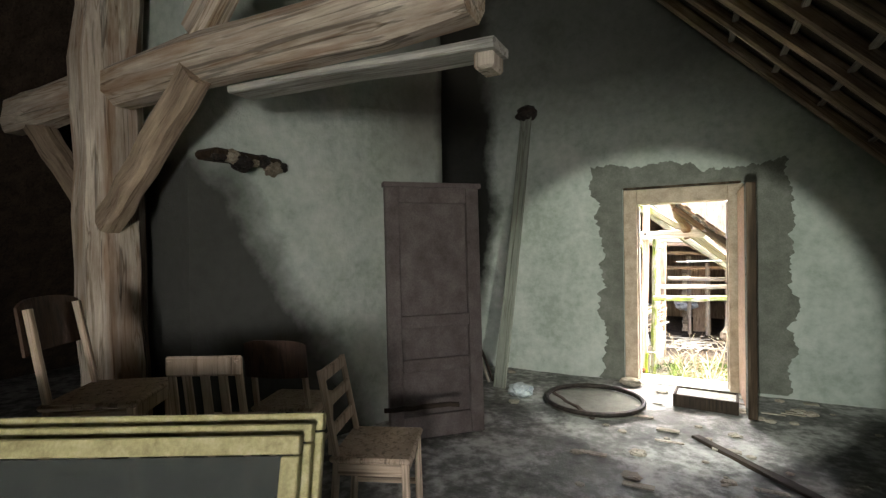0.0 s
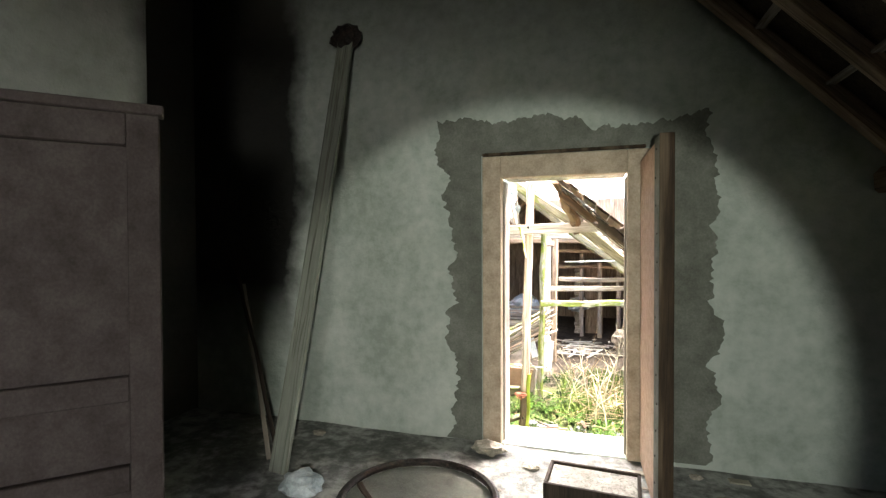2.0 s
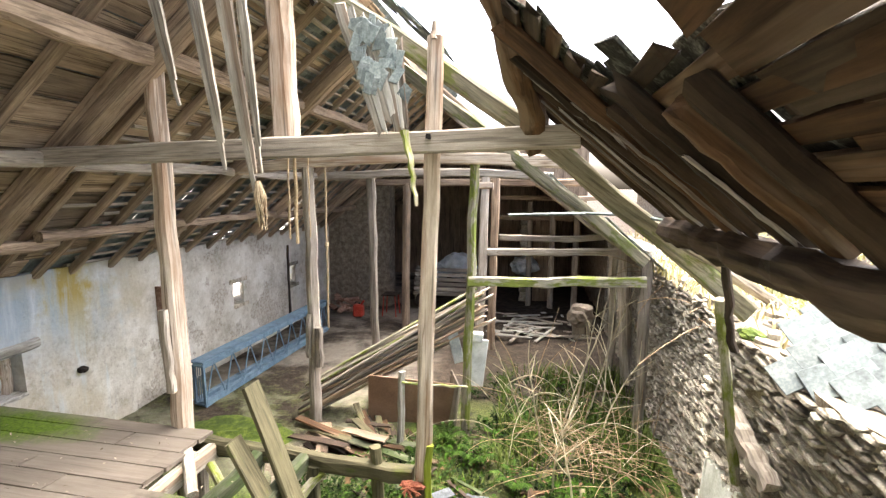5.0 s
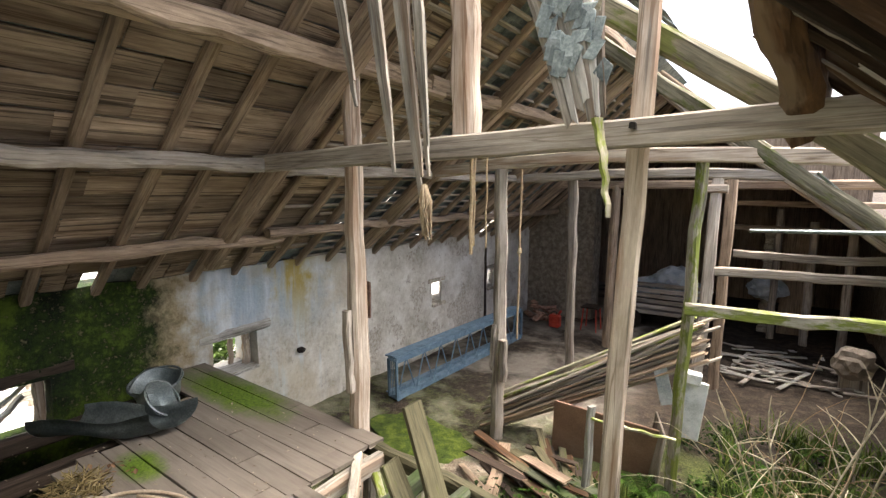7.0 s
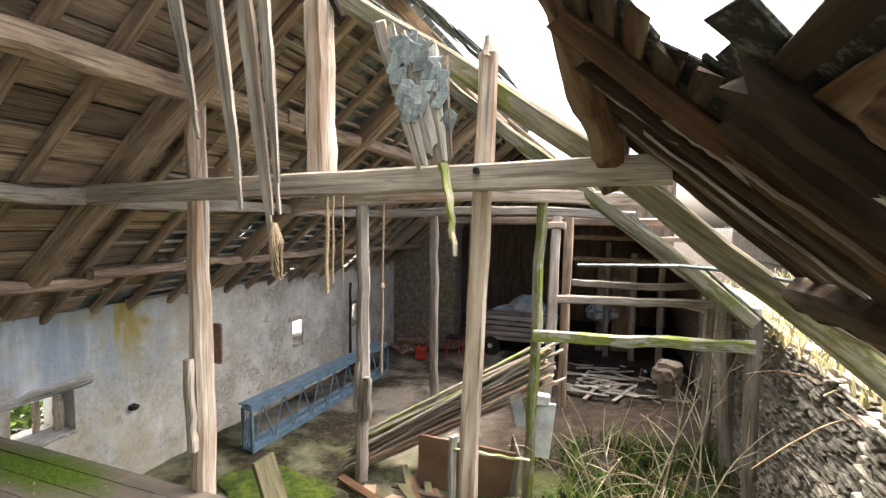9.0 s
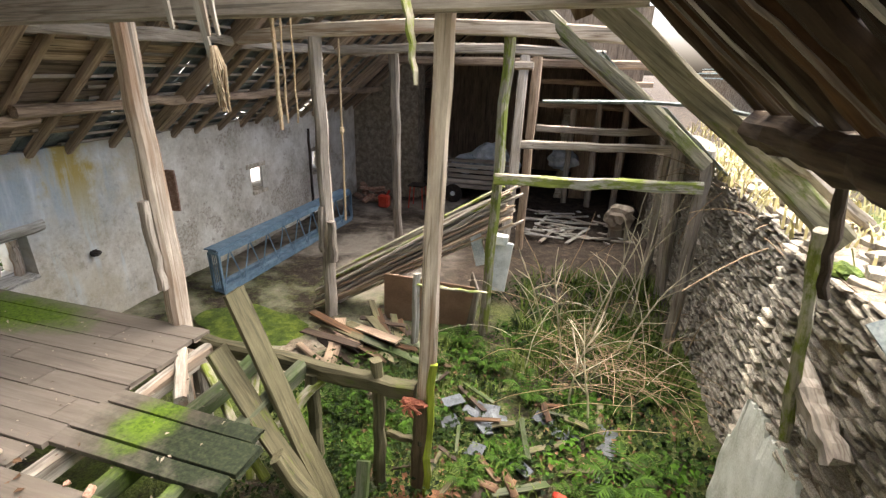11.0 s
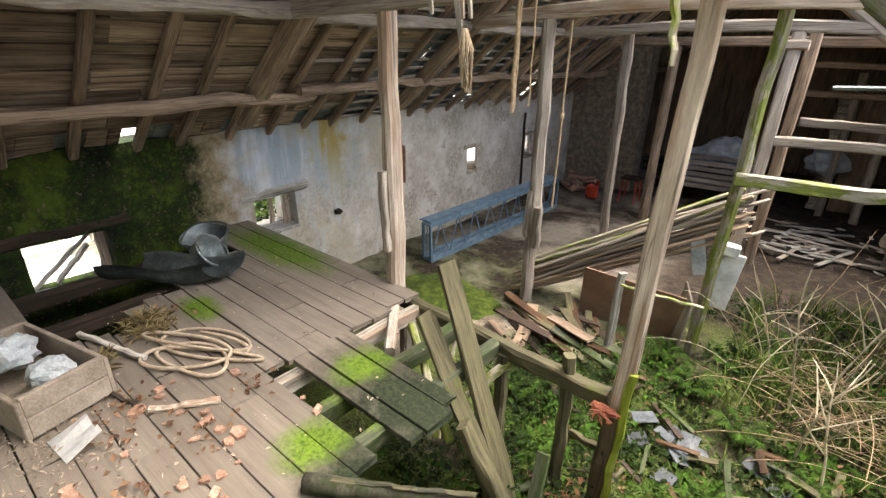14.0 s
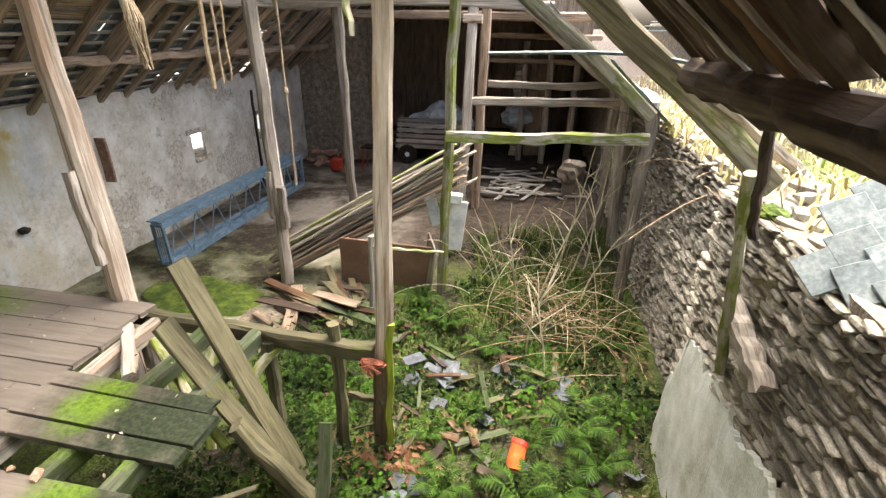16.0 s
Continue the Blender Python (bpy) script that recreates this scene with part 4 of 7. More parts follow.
ys_far = [8.04, 8.19, 8.36, 8.52, 8.69, 8.86, 9.03, 9.17]
for k in range(7):
    cut = -3.25 + 0.37 * ((k * 2) % 3)
    plank(-4.1 - (0.68 if k > 3 else 0.0), cut - 0.004, ys_far[k], ys_far[k + 1], seed=k)
    plank(cut, -2.36 + rnd.uniform(-0.02, 0.02), ys_far[k], ys_far[k + 1], seed=20 + k, dz=rnd.uniform(-0.003, 0.003))
ys_near = [6.5, 6.68, 6.86, 7.02, 7.18, 7.335, 7.48, 7.63, 7.775, 7.905, 8.035]
for k in range(10):
    a, b = ys_near[k], ys_near[k + 1]
    start = -3.7 + rnd.uniform(-0.1, 0.3) if k >= 4 else -4.78
    mid = -2.75 + 0.26 * ((k * 2) % 3)
    if k >= 8:
        mid = -2.38
    plank(start, mid - 0.006, a, b, seed=40 + k)
    if k < 9:
        plank(mid, -1.42 + rnd.uniform(-0.05, 0.05), a, b, seed=50 + k, dz=rnd.uniform(-0.004, 0.002))
# rotten planks beyond the gap, sagging towards their broken ends
plank(-2.38, -1.42, 8.072, 8.175, W_FLOOR, 0.0, 61, -0.03)
plank(-2.38, -1.40, 8.183, 8.375, W_FLOOR, 0.0, 62, -0.03)
plank(-2.36, -1.47, 8.385, 8.49, W_FLOOR, 0.0, 63, -0.04)
for k, x in enumerate((-2.31, -1.95, -1.62)):
    timber("joist", (x, 6.6, DECK - 0.10), (x, 9.1, DECK - 0.11), 0.08, 0.12, W_SPLINT if k == 0 else W_GREEN, deck, seed=230 + k)
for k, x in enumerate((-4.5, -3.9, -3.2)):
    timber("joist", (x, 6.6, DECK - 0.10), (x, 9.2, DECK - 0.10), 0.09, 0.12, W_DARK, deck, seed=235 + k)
timber("edge_beam", (-2.55, 9.12, -0.60), (-0.86, 9.13, -0.66), 0.09, 0.11, W_OLIVE, deck, "mossy edge beam", seed=240, wob=0.012, rings=12)
timber("trimmer", (-2.4, 8.95, DECK - 0.05), (-2.05, 8.55, DECK - 0.06), 0.07, 0.07, W_SPLINT, deck, seed=241)
for k, (x, y) in enumerate(((-2.34, 9.0), (-2.28, 8.8), (-1.55, 9.1), (-1.62, 7.75))):
    timber("prop_post", (x, y, GROUND_Z), (x, y, DECK - 0.13), 0.075, 0.075, W_SPLINT if k < 2 else W_OLIVE, deck, seed=243 + k)
timber("stub_post", (-1.10, 9.12, -1.5), (-1.12, 9.14, -0.5), 0.07, 0.07, W_OLIVE, deck, seed=248)
for k, (p0, p1) in enumerate((((-2.2, 8.9, -0.62), (-1.55, 8.55, -1.0)), ((-1.95, 9.1, -0.7), (-1.7, 8.6, -1.1)), ((-1.5, 9.12, -0.72), (-1.75, 8.7, -1.0)))):
    timber("brace", p0, p1, 0.05, 0.06, W_MOSS, deck, seed=250 + k)


def blob_sheet(cx, cy, z, rx, ry, seed, h=0.02, n=26, rings=5):
    """A low ragged mound lying on a surface."""
    bm = bmesh.new()
    c = bm.verts.new((cx, cy, z + h))
    prev = None
    for r in range(1, rings + 1):
        ring = []
        for i in range(n):
            a = 2 * math.pi * i / n
            k = r / rings * (1 + 0.42 * noise.noise((math.cos(a) * 1.6 + seed, math.sin(a) * 1.6, seed)) + 0.16 * noise.noise((math.cos(a) * 5 + seed, math.sin(a) * 5, 1)))
            zz = z + h * (1 - (r / rings) ** 2) * (0.7 + 0.6 * noise.noise((cx + k * 7 * math.cos(a), cy + k * 7 * math.sin(a), 3)))
            ring.append(bm.verts.new((cx + rx * k * math.cos(a), cy + ry * k * math.sin(a), zz - (0.004 if r == rings else 0))))
        for i in range(n):
            if prev:
                bm.faces.new((prev[i], ring[i], ring[(i + 1) % n], prev[(i + 1) % n]))
            else:
                bm.faces.new((c, ring[i], ring[(i + 1) % n]))
        prev = ring
    for f in bm.faces:
        f.smooth = True
    return bm


tagged(part("moss_bed", blob_sheet(-3.15, 10.7, GROUND_Z + 0.02, 0.7, 0.42, 9.1, 0.05, 34), MOSSM), "bright green moss bed on the barn floor", "moss")
tagged(part("concrete_pad", blob_sheet(-2.35, 10.45, GROUND_Z + 0.02, 0.42, 0.40, 3.7, 0.025, 30), MORTAR), "pale worn concrete patch on the floor", "concrete")

# leaning and fallen boards on the edge
timber("board", (-1.20, 8.75, -1.48), (-1.78, 8.77, 0.03), 0.14, 0.03, W_OLIVE, None, "long mossy board leaning on the broken edge", "board", "leaning boards", seed=260, rings=6, waney=0.1)
timber("board", (-1.14, 8.62, -1.46), (-1.80, 8.60, -0.24), 0.13, 0.03, W_OLIVE, None, "long grey board leaning on the broken edge", "board", "leaning boards", seed=261, rings=6, waney=0.1)
timber("board", (-1.02, 8.60, -1.46), (-1.42, 8.50, -0.75), 0.10, 0.06, W_OLIVE, None, "short mossy post stump lying askew", "board", "leaning boards", seed=262, rings=6)
timber("board", (-0.98, 8.42, -1.45), (-1.02, 8.7, -0.85), 0.07, 0.025, W_GREEN, None, "grey-green broken board standing in ivy", "board", "leaning boards", seed=263, rings=5, waney=0.1)
timber("board", (-2.02, 10.05, -1.44), (-2.32, 10.95, -1.38), 0.12, 0.025, W_BROWN, None, "short brown board lying on the concrete", "board", "leaning boards", seed=264, rings=5, waney=0.1)
timber("board", (-1.1, 9.25, -1.15), (-0.80, 9.07, -0.98), 0.05, 0.04, W_OLIVE, None, "short stick propped against the post", "board", "leaning boards", seed=265, rings=5)
lg = thing("log", (-1.4, 7.75, DECK), "dark barked log lying across the plank edge", "log")
rl = random.Random(2)
pts = [(-1.55 + 0.56 * i / 12, 7.585 + 0.37 * i / 12, DECK + 0.036 - 0.0012 * i + 0.004 * rl.uniform(-1, 1)) for i in range(13)]
trunk_bm = tube_bm(pts, [0.040 - 0.0006 * i + 0.004 * rl.uniform(-1, 1) for i in range(13)], 14)
for v in trunk_bm.verts:
    v.co += v.co.normalized() * 0.010 * noise.noise(v.co * 26) + Vector((0, 0, 0.006 * noise.noise(v.co * 60)))
for f in trunk_bm.faces:
    f.smooth = len(f.verts) == 4
part("trunk", trunk_bm, W_LOG, lg)
for k in range(5):
    u = 0.15 + 0.17 * k
    q = Vector((-1.55 + 0.56 * u, 7.585 + 0.37 * u, DECK + 0.068))
    bm, m = beam(q, q + Vector((0.12, 0.08, 0.004 * (k % 2))), 0.022, 0.006, 840 + k, wob=0.003, ragged=0.02, rings=5)
    part("bark_flake", bm, W_LOG if k % 2 else W_OLIVE, lg, "lifting bark flake", m)
# broken rust-red splinter end of wood, shaped as a lump with shreds
splinter_end = thing("rag", (-0.84, 9.12, -0.68), "broken rust-red wood splinter end at the post", "rag")
part("wrap", crumple(-0.845, 9.035, -0.675, 0.042, 5, (1.9, 0.9, 0.62)), RUSTY, splinter_end)
for k in range(9):
    a = -0.9 + 0.22 * k
    part("shred", tube_bm([(-0.86 + 0.02 * math.sin(k * 2.3), 9.0, -0.67), (-0.84 + 0.09 * math.sin(a), 8.985 - 0.01 * (k % 3), -0.675 - 0.05 * math.cos(a * 1.7))], [0.011, 0.004], 5), RUSTY, splinter_end)

# crate at the deck's edge
cr = thing("crate", (-3.2, 7.05, DECK), "old open wooden crate holding plastic and straw", "crate")
CM = pose(-3.1, 7.02, DECK, 0, 0, 14)
for nm, s, at in (("end_board", (0.03, 0.36, 0.11), (0.36, 0, 0.07)), ("end_board", (0.03, 0.36, 0.11), (0.36, 0, 0.185)), ("end_board", (0.03, 0.36, 0.22), (-0.36, 0, 0.125)), ("side_board", (0.75, 0.025, 0.21), (0, 0.19, 0.12)), ("side_board", (0.75, 0.025, 0.21), (0, -0.19, 0.12)), ("bottom", (0.70, 0.36, 0.02), (0, 0, 0.02))):
    part(nm, box_bm(s, 0.005, at), CRATE, cr, "", CM)


tagged(part("plastic_sheet", crumple(-2.98, 7.1, DECK + 0.15, 0.10, 3), PLASTICBAG), "crumpled pale plastic sheet in the crate", "plastic")
tagged(part("plastic_sheet", crumple(-3.25, 7.0, DECK + 0.19, 0.12, 8), PLASTICBAG), "crumpled pale plastic sheet in the crate", "plastic")
timber("stick", (-3.55, 7.34, DECK + 0.02), (-2.95, 7.50, DECK + 0.03), 0.03, 0.03, W_BLEACH, None, "pale stick lying on the planks", "stick", "loose sticks", seed=270)
timber("stick", (-2.5, 7.35, DECK + 0.015), (-2.32, 7.62, DECK + 0.015), 0.035, 0.02, W_PALE, None, "pale stick lying on the planks", "stick", "loose sticks", seed=271)
timber("stick", (-2.9, 7.25, DECK + 0.012), (-2.55, 7.33, DECK + 0.012), 0.02, 0.02, W_DARK, None, "dark stick lying on the planks", "stick", "loose sticks", seed=272)

# hose coil
rh = random.Random(8)
pts = []
for i in range(150):
    a = i / 150 * 2 * math.pi * 4.3
    lx = (0.30 + 0.07 * math.sin(a * 0.33)) * math.cos(a + 0.25 * math.sin(a * 0.7)) + 0.08 * math.sin(a * 0.21)
    ly = (0.12 + 0.06 * math.cos(a * 0.41)) * math.sin(a) + 0.09 * math.sin(a * 0.29 + 1)
    pts.append((-2.82 + 0.85 * lx - 0.45 * ly, 7.72 + 0.45 * lx + 0.85 * ly, DECK + 0.013 + 0.005 * (i // 29) + 0.004 * math.sin(a * 1.7)))
hb = tube_bm(pts, 0.011, 7)
for f in hb.faces:
    f.smooth = True
tagged(part("hose", hb, HOSE), "tan rubber hose lying in loose coils", "hose")

# zinc tubs and debris near the wall
def tub(at, r, h, tilt, turn, label):
    bm = bmesh.new()
    prof = [(0.0, 0.0), (r * 0.8, 0.0), (r, h), (r * 1.05, h + 0.012), (r * 0.97, h + 0.004), (r * 0.78, 0.012), (0.0, 0.012)]
    n = 28
    rings = [[bm.verts.new((p * math.cos(2 * math.pi * i / n), p * math.sin(2 * math.pi * i / n), z + 0.02 * p / r * math.sin(6.28 * i / n * 3))) for i in range(n)] for p, z in prof[1:-1]]
    for a, b in zip(rings, rings[1:]):
        for i in range(n):
            bm.faces.new((a[i], a[(i + 1) % n], b[(i + 1) % n], b[i])).smooth = True
    bm.faces.new(list(reversed(rings[0])))
    bm.faces.new(rings[-1])
    t = thing("tub", at, label, "tub", "old tubs")
    m = Matrix.Translation(at) @ Matrix.Rotation(turn, 4, "Z") @ Matrix.Rotation(tilt, 4, "X")
    part("bowl", bm, ZINC, t, "", m)
    bm = tube_bm([(r * 1.05 * math.cos(6.2832 * i / 24), r * 1.05 * math.sin(6.2832 * i / 24), h + 0.01) for i in range(25)], 0.009, 5)
    part("rim", bm, ZINC, t, "", m)


tub((-4.25, 8.52, DECK + 0.02), 0.19, 0.15, 0.25, 0.4, "dark zinc tub standing on the planks")
tub((-3.92, 8.3, DECK + 0.10), 0.14, 0.12, 0.9, 2.2, "dented zinc bucket lying tipped over")
gs = thing("gutter_sheet", (-3.9, 8.05, DECK), "bent grey metal gutter sheet on the floor", "metal sheet")
gb_ = bmesh.new()
rows_ = []
for i in range(9):
    u = i / 8
    rows_.append([gb_.verts.new((-4.15 + 0.62 * u + 0.05 * math.sin(u * 5), 7.80 + 0.52 * u + 0.17 * math.cos(a), DECK + 0.17 + 0.03 * math.sin(u * 7) + 0.14 * math.sin(a))) for a in [math.pi * (0.95 + 1.1 * j / 10) for j in range(11)]])
for a, b in zip(rows_, rows_[1:]):
    for i in range(10):
        gb_.faces.new((a[i], a[i + 1], b[i + 1], b[i])).smooth = True
bmesh.ops.solidify(gb_, geom=gb_.faces[:], thickness=0.006)
part("trough", gb_, ZINC, gs)

# paper
pb = bmesh.new()
gv = [[pb.verts.new((-2.63 + 0.21 * i / 6, 6.97 + 0.15 * j / 4 + 0.02 * i / 6, DECK + 0.012 + 0.05 * math.sin(i * 0.9) ** 2 * (j / 4) + 0.05 * (j / 4))) for j in range(5)] for i in range(7)]
for i in range(6):
    for j in range(4):
        pb.faces.new((gv[i][j], gv[i + 1][j], gv[i + 1][j + 1], gv[i][j + 1]))
bmesh.ops.solidify(pb, geom=pb.faces[:], thickness=0.002)
tagged(part("paper", pb, PAPER), "folded white paper lying on the planks", "paper")

# broken tile shards and leaves on the planks
shard = []
for s in range(4):
    bm = bmesh.new()
    rs = random.Random(s + 40)
    n = 6
    lo = [bm.verts.new((0.03 * rs.uniform(0.6, 1.3) * math.cos(6.28 * i / n), 0.022 * rs.uniform(0.6, 1.3) * math.sin(6.28 * i / n), 0)) for i in range(n)]
    hi = [bm.verts.new((v.co.x * 0.92, v.co.y * 0.92, 0.008 + 0.004 * rs.random())) for v in lo]
    bm.faces.new(hi)
    for i in range(n):
        bm.faces.new((lo[i], lo[(i + 1) % n], hi[(i + 1) % n], hi[i]))
    me = bpy.data.meshes.new("tile_shard")
    bm.to_mesh(me)
    bm.free()
    me.materials.append(TERRA)
    shard.append(me)
rs = random.Random(77)
for k in range(36):
    cx, cy = rs.choice(((-2.35, 7.75), (-2.28, 7.45), (-2.45, 7.2), (-2.1, 7.5), (-1.85, 7.35), (-2.6, 7.45), (-2.2, 6.95), (-1.95, 7.95)))
    o = part("tile_shard", shard[k % 4], None, None, "", pose(cx + rs.gauss(0, 0.07), cy + rs.gauss(0, 0.06), DECK + 0.004, rs.uniform(-10, 10), rs.uniform(-10, 10), rs.uniform(0, 360)) @ Matrix.Scale(rs.uniform(0.35, 1.7), 4))
    tagged(o, "small broken terracotta shard on the planks", "tile shard", "shards on the planks")

# ---- roof boarding, slates and the broken slope ----
boarding = thing("roof_boarding_panel", (-3.4, 8.5, 1.2), "brown roof boarding over the standing slope", "roof boarding", "", "structure")
rnd = random.Random(21)
for r in range(18):
    x0 = -5.02 + 0.182 * r
    y = 6.5
    limit = 10.9 + rnd.uniform(-0.5, 0.5) - (0.8 if r < 6 else 0)
    while y < limit:
        y1 = min(y + (rnd.uniform(0.08, 0.28) if r == 1 else rnd.uniform(1.1, 1.9)), limit)
        if not ((r == 1 and y < 9.8 and rnd.random() < 0.34) or (r in (5, 9) and rnd.random() < 0.06)):
            timber("board", left_roof(x0 + 0.09, y, -0.012), left_roof(x0 + 0.09, y1 - 0.006, -0.012), 0.222, 0.018, W_BOARD, boarding, seed=300 + r * 9 + int(y), wob=0.003, waney=0.1, rings=4, ragged=0.01)
        y = y1
# tilt each board into the slope
for o in list(boarding.children):
    o.matrix_basis = o.matrix_basis @ Matrix.Rotation(-math.atan(SLOPE), 4, "Z")
# laths further in
for r in range(30):
    x = -5.0 + 0.107 * r
    timber("lath", left_roof(x, 10.0 + rnd.uniform(-0.5, 0.4), 0.012), left_roof(x + rnd.uniform(-0.02, 0.02), 16.0, 0.012), 0.052, 0.026, W_GREY, None, "narrow grey slating lath", "lath", "barn laths", seed=500 + r, wob=0.004, rings=7)


def slates_stuff(name, fn, us, vs, drop, label, mat, seed, size=(0.24, 0.34)):
    """Overlapping slates on a slope, some missing. fn(u, v, up) gives the point."""
    rs = random.Random(seed)
    verts, faces = [], []
    for i, u in enumerate(us):
        for j, v in enumerate(vs):
            vv = v + (0.5 * size[0] if i % 2 else 0)
            if rs.random() < drop(u, vv):
                continue
            a, b = u - size[1] / 2, u + size[1] / 2
            c, d = vv - size[0] / 2 + 0.004, vv + size[0] / 2 - 0.004
            tw = rs.uniform(-0.012, 0.012)
            base = len(verts)
            for t_ in (0.0, 0.007):
                verts += [fn(a, c, 0.045 + t_ + tw), fn(a, d, 0.045 + t_ - tw), fn(b, d, 0.02 + t_), fn(b, c, 0.02 + t_)]
            faces += [tuple(base + q for q in f) for f in ((0, 1, 2, 3), (7, 6, 5, 4), (0, 4, 5, 1), (1, 5, 6, 2), (2, 6, 7, 3), (3, 7, 4, 0))]
    me = bpy.data.meshes.new(name)
    me.from_pydata([tuple(v) for v in verts], [], faces)
    me.materials.append(mat)
    return tagged(part(name, me, mat), label, "slates", "", "stuff")


slates_stuff("roof_slates", lambda u, v, up: left_roof(u, v, -0.02 - up), lerp(-5.05, -1.9, 20), lerp(6.5, 16.0, 39), lambda u, v: (0.34 if -4.95 < u < -4.6 and v < 9.8 else 0.0) if v < 10.3 else (0.12 if u < -3.4 else 0.05), "overlapping old slates on the standing slope", SLATEPALE, 4)
slates_stuff("roof_slates", lambda u, v, up: right_roof(u, v, 0.05 - up), lerp(0.2, 1.3, 8), lerp(12.4, 14.0, 7), lambda u, v: 0.35 if v < 13.2 else 0.1, "ragged remaining slates on the broken slope", SLATEMOSS, 6)
slates_stuff("roof_slates", lambda u, v, up: right_roof(u, v, -0.10 - up), lerp(-1.7, -1.0, 4), lerp(9.9, 10.5, 4), lambda u, v: 0.2, "ragged slates left below the ridge", SLATEMOSS, 9)
slates_stuff("roof_slates", lambda u, v, up: right_roof(u, v, 0.05 - up), lerp(0.75, 1.15, 3), lerp(11.4, 12.2, 4), lambda u, v: 0.3, "ragged slates on the wall head", SLATEMOSS, 12)
# light gaps at the eaves are real: boards missing above the wall head

# neighbouring slate roof seen over the stone wall
nb = thing("outbuilding", (4.5, 19.0, 0.0), "low outbuilding with a pale slate roof", "outbuilding")
part("wall", box_bm((5.4, 9.0, 1.5), 0.02, (6.3, 21.0, 0.6)), MORTAR, nb)
ob_ = bmesh.new()
rs = random.Random(5)
for i in range(14):
    for j in range(34):
        x, y = 3.3 + 0.24 * i, 16.3 + 0.28 * j + (0.14 if i % 2 else 0)
        z = 1.15 + 0.55 * (x - 3.3)
        box_bm((0.27, 0.27, 0.012), 0, (x, y, z + 0.01 * rs.uniform(-1, 1)), ob_)
part("roof", ob_, SLATEMOSS, nb, "pale lichened slates")

# hanging splintered laths from the broken ridge
def splinter(name, p0, p1, w, thick, mat, parent, seed):
    """A split lath: straight at the top, torn into two long prongs at the tip."""
    rs_ = random.Random(seed)
    L = (Vector(p1) - Vector(p0)).length
    bm = bmesh.new()
    left, right = -w / 2, w / 2
    for prong, (e0, e1, reach) in enumerate(((left, 0.08 * w, 1.0), (0.08 * w, right, rs_.uniform(0.86, 0.95)))):
        prev = None
        for i in range(13):
            u = i / 12 * reach
            t = max(0.0, (u - 0.45) / 0.55)
            tip = 1 - 0.6 * (i / 12) ** 5
            c = (e0 + e1) / 2 * (1 - 0.1 * t) + 0.003 * rs_.uniform(-1, 1)
            hw = abs(e1 - e0) / 2 * tip * rs_.uniform(0.95, 1.15)
            th = thick / 2 * rs_.uniform(0.75, 1.1) * (1 - 0.5 * t)
            lift = 0.01 * t * (1 if prong else -1)
            ring = [bm.verts.new(q) for q in ((c - hw, lift - th, u * L), (c + hw, lift - th, u * L), (c + hw, lift + th, u * L), (c - hw, lift + th, u * L))]
            if prev:
                for a in range(4):
                    bm.faces.new((prev[a], prev[(a + 1) % 4], ring[(a + 1) % 4], ring[a]))
            else:
                bm.faces.new(list(reversed(ring)))
            prev = ring
        bm.faces.new(prev)
    return part(name, bm, mat, parent, "", between(p0, p1, math.pi / 2))


hl = thing("hanging_laths", (-1.75, 8.55, 2.4), "bleached splintered laths hanging from the broken roof", "laths")
for k, (x0, z0, x1, z1, w, y) in enumerate(((-2.24, 2.72, -2.01, 1.64, 0.065, 8.6), (-1.98, 2.72, -1.75, 1.30, 0.07, 8.6), (-1.80, 2.72, -1.58, 1.17, 0.075, 8.6), (-1.66, 2.45, -1.555, 1.28, 0.05, 8.62))):
    splinter("lath", (x0, y, z0), (x1, y, z1), w, 0.024, W_SPLINT, hl, 400 + k)
timber("lath", (-1.45, 8.4, 2.6), (-1.22, 8.6, 2.1), 0.05, 0.02, W_DARK, hl, "dark lath", seed=405, rings=5)
timber("lath", (-1.62, 8.4, 2.6), (-1.42, 8.6, 2.2), 0.05, 0.02, W_DARK, hl, "dark lath", seed=406, rings=5)
for k in range(26):
    a = 2.4 * k
    part("straw", tube_bm([(-1.57 + 0.01 * math.cos(a), 8.6 + 0.01 * math.sin(a), 1.24), (-1.56 + 0.03 * math.cos(a), 8.6 + 0.03 * math.sin(a), 1.16 - 0.01 * (k % 4)), (-1.55 + 0.016 * math.cos(a * 1.3), 8.6 + 0.016 * math.sin(a), 1.06 - 0.02 * (k % 5))], 0.0035, 4), STRAW if k % 3 else DRYTWIG, hl)
hs = thing("hanging_roof_scrap", (-0.85, 9.0, 1.9), "torn strip of laths and slates hanging down", "laths")
rh_ = random.Random(31)
for k in range(7):
    timber("lath", (-1.27 + 0.058 * k, 9.02, 2.24 - 0.035 * k), (-1.03 + 0.027 * k, 8.98, 1.54 + rh_.uniform(0, 0.14)), 0.016, 0.068, W_BLEACH if k % 2 else W_SPLINT, hs, seed=410 + k, wob=0.004, taper=0.6, ragged=0.05, rings=8, waney=0.1)
timber("splinter", (-0.80, 8.72, 1.5), (-0.72, 8.66, 1.12), 0.04, 0.02, W_MOSS, hs, seed=417, taper=0.5)
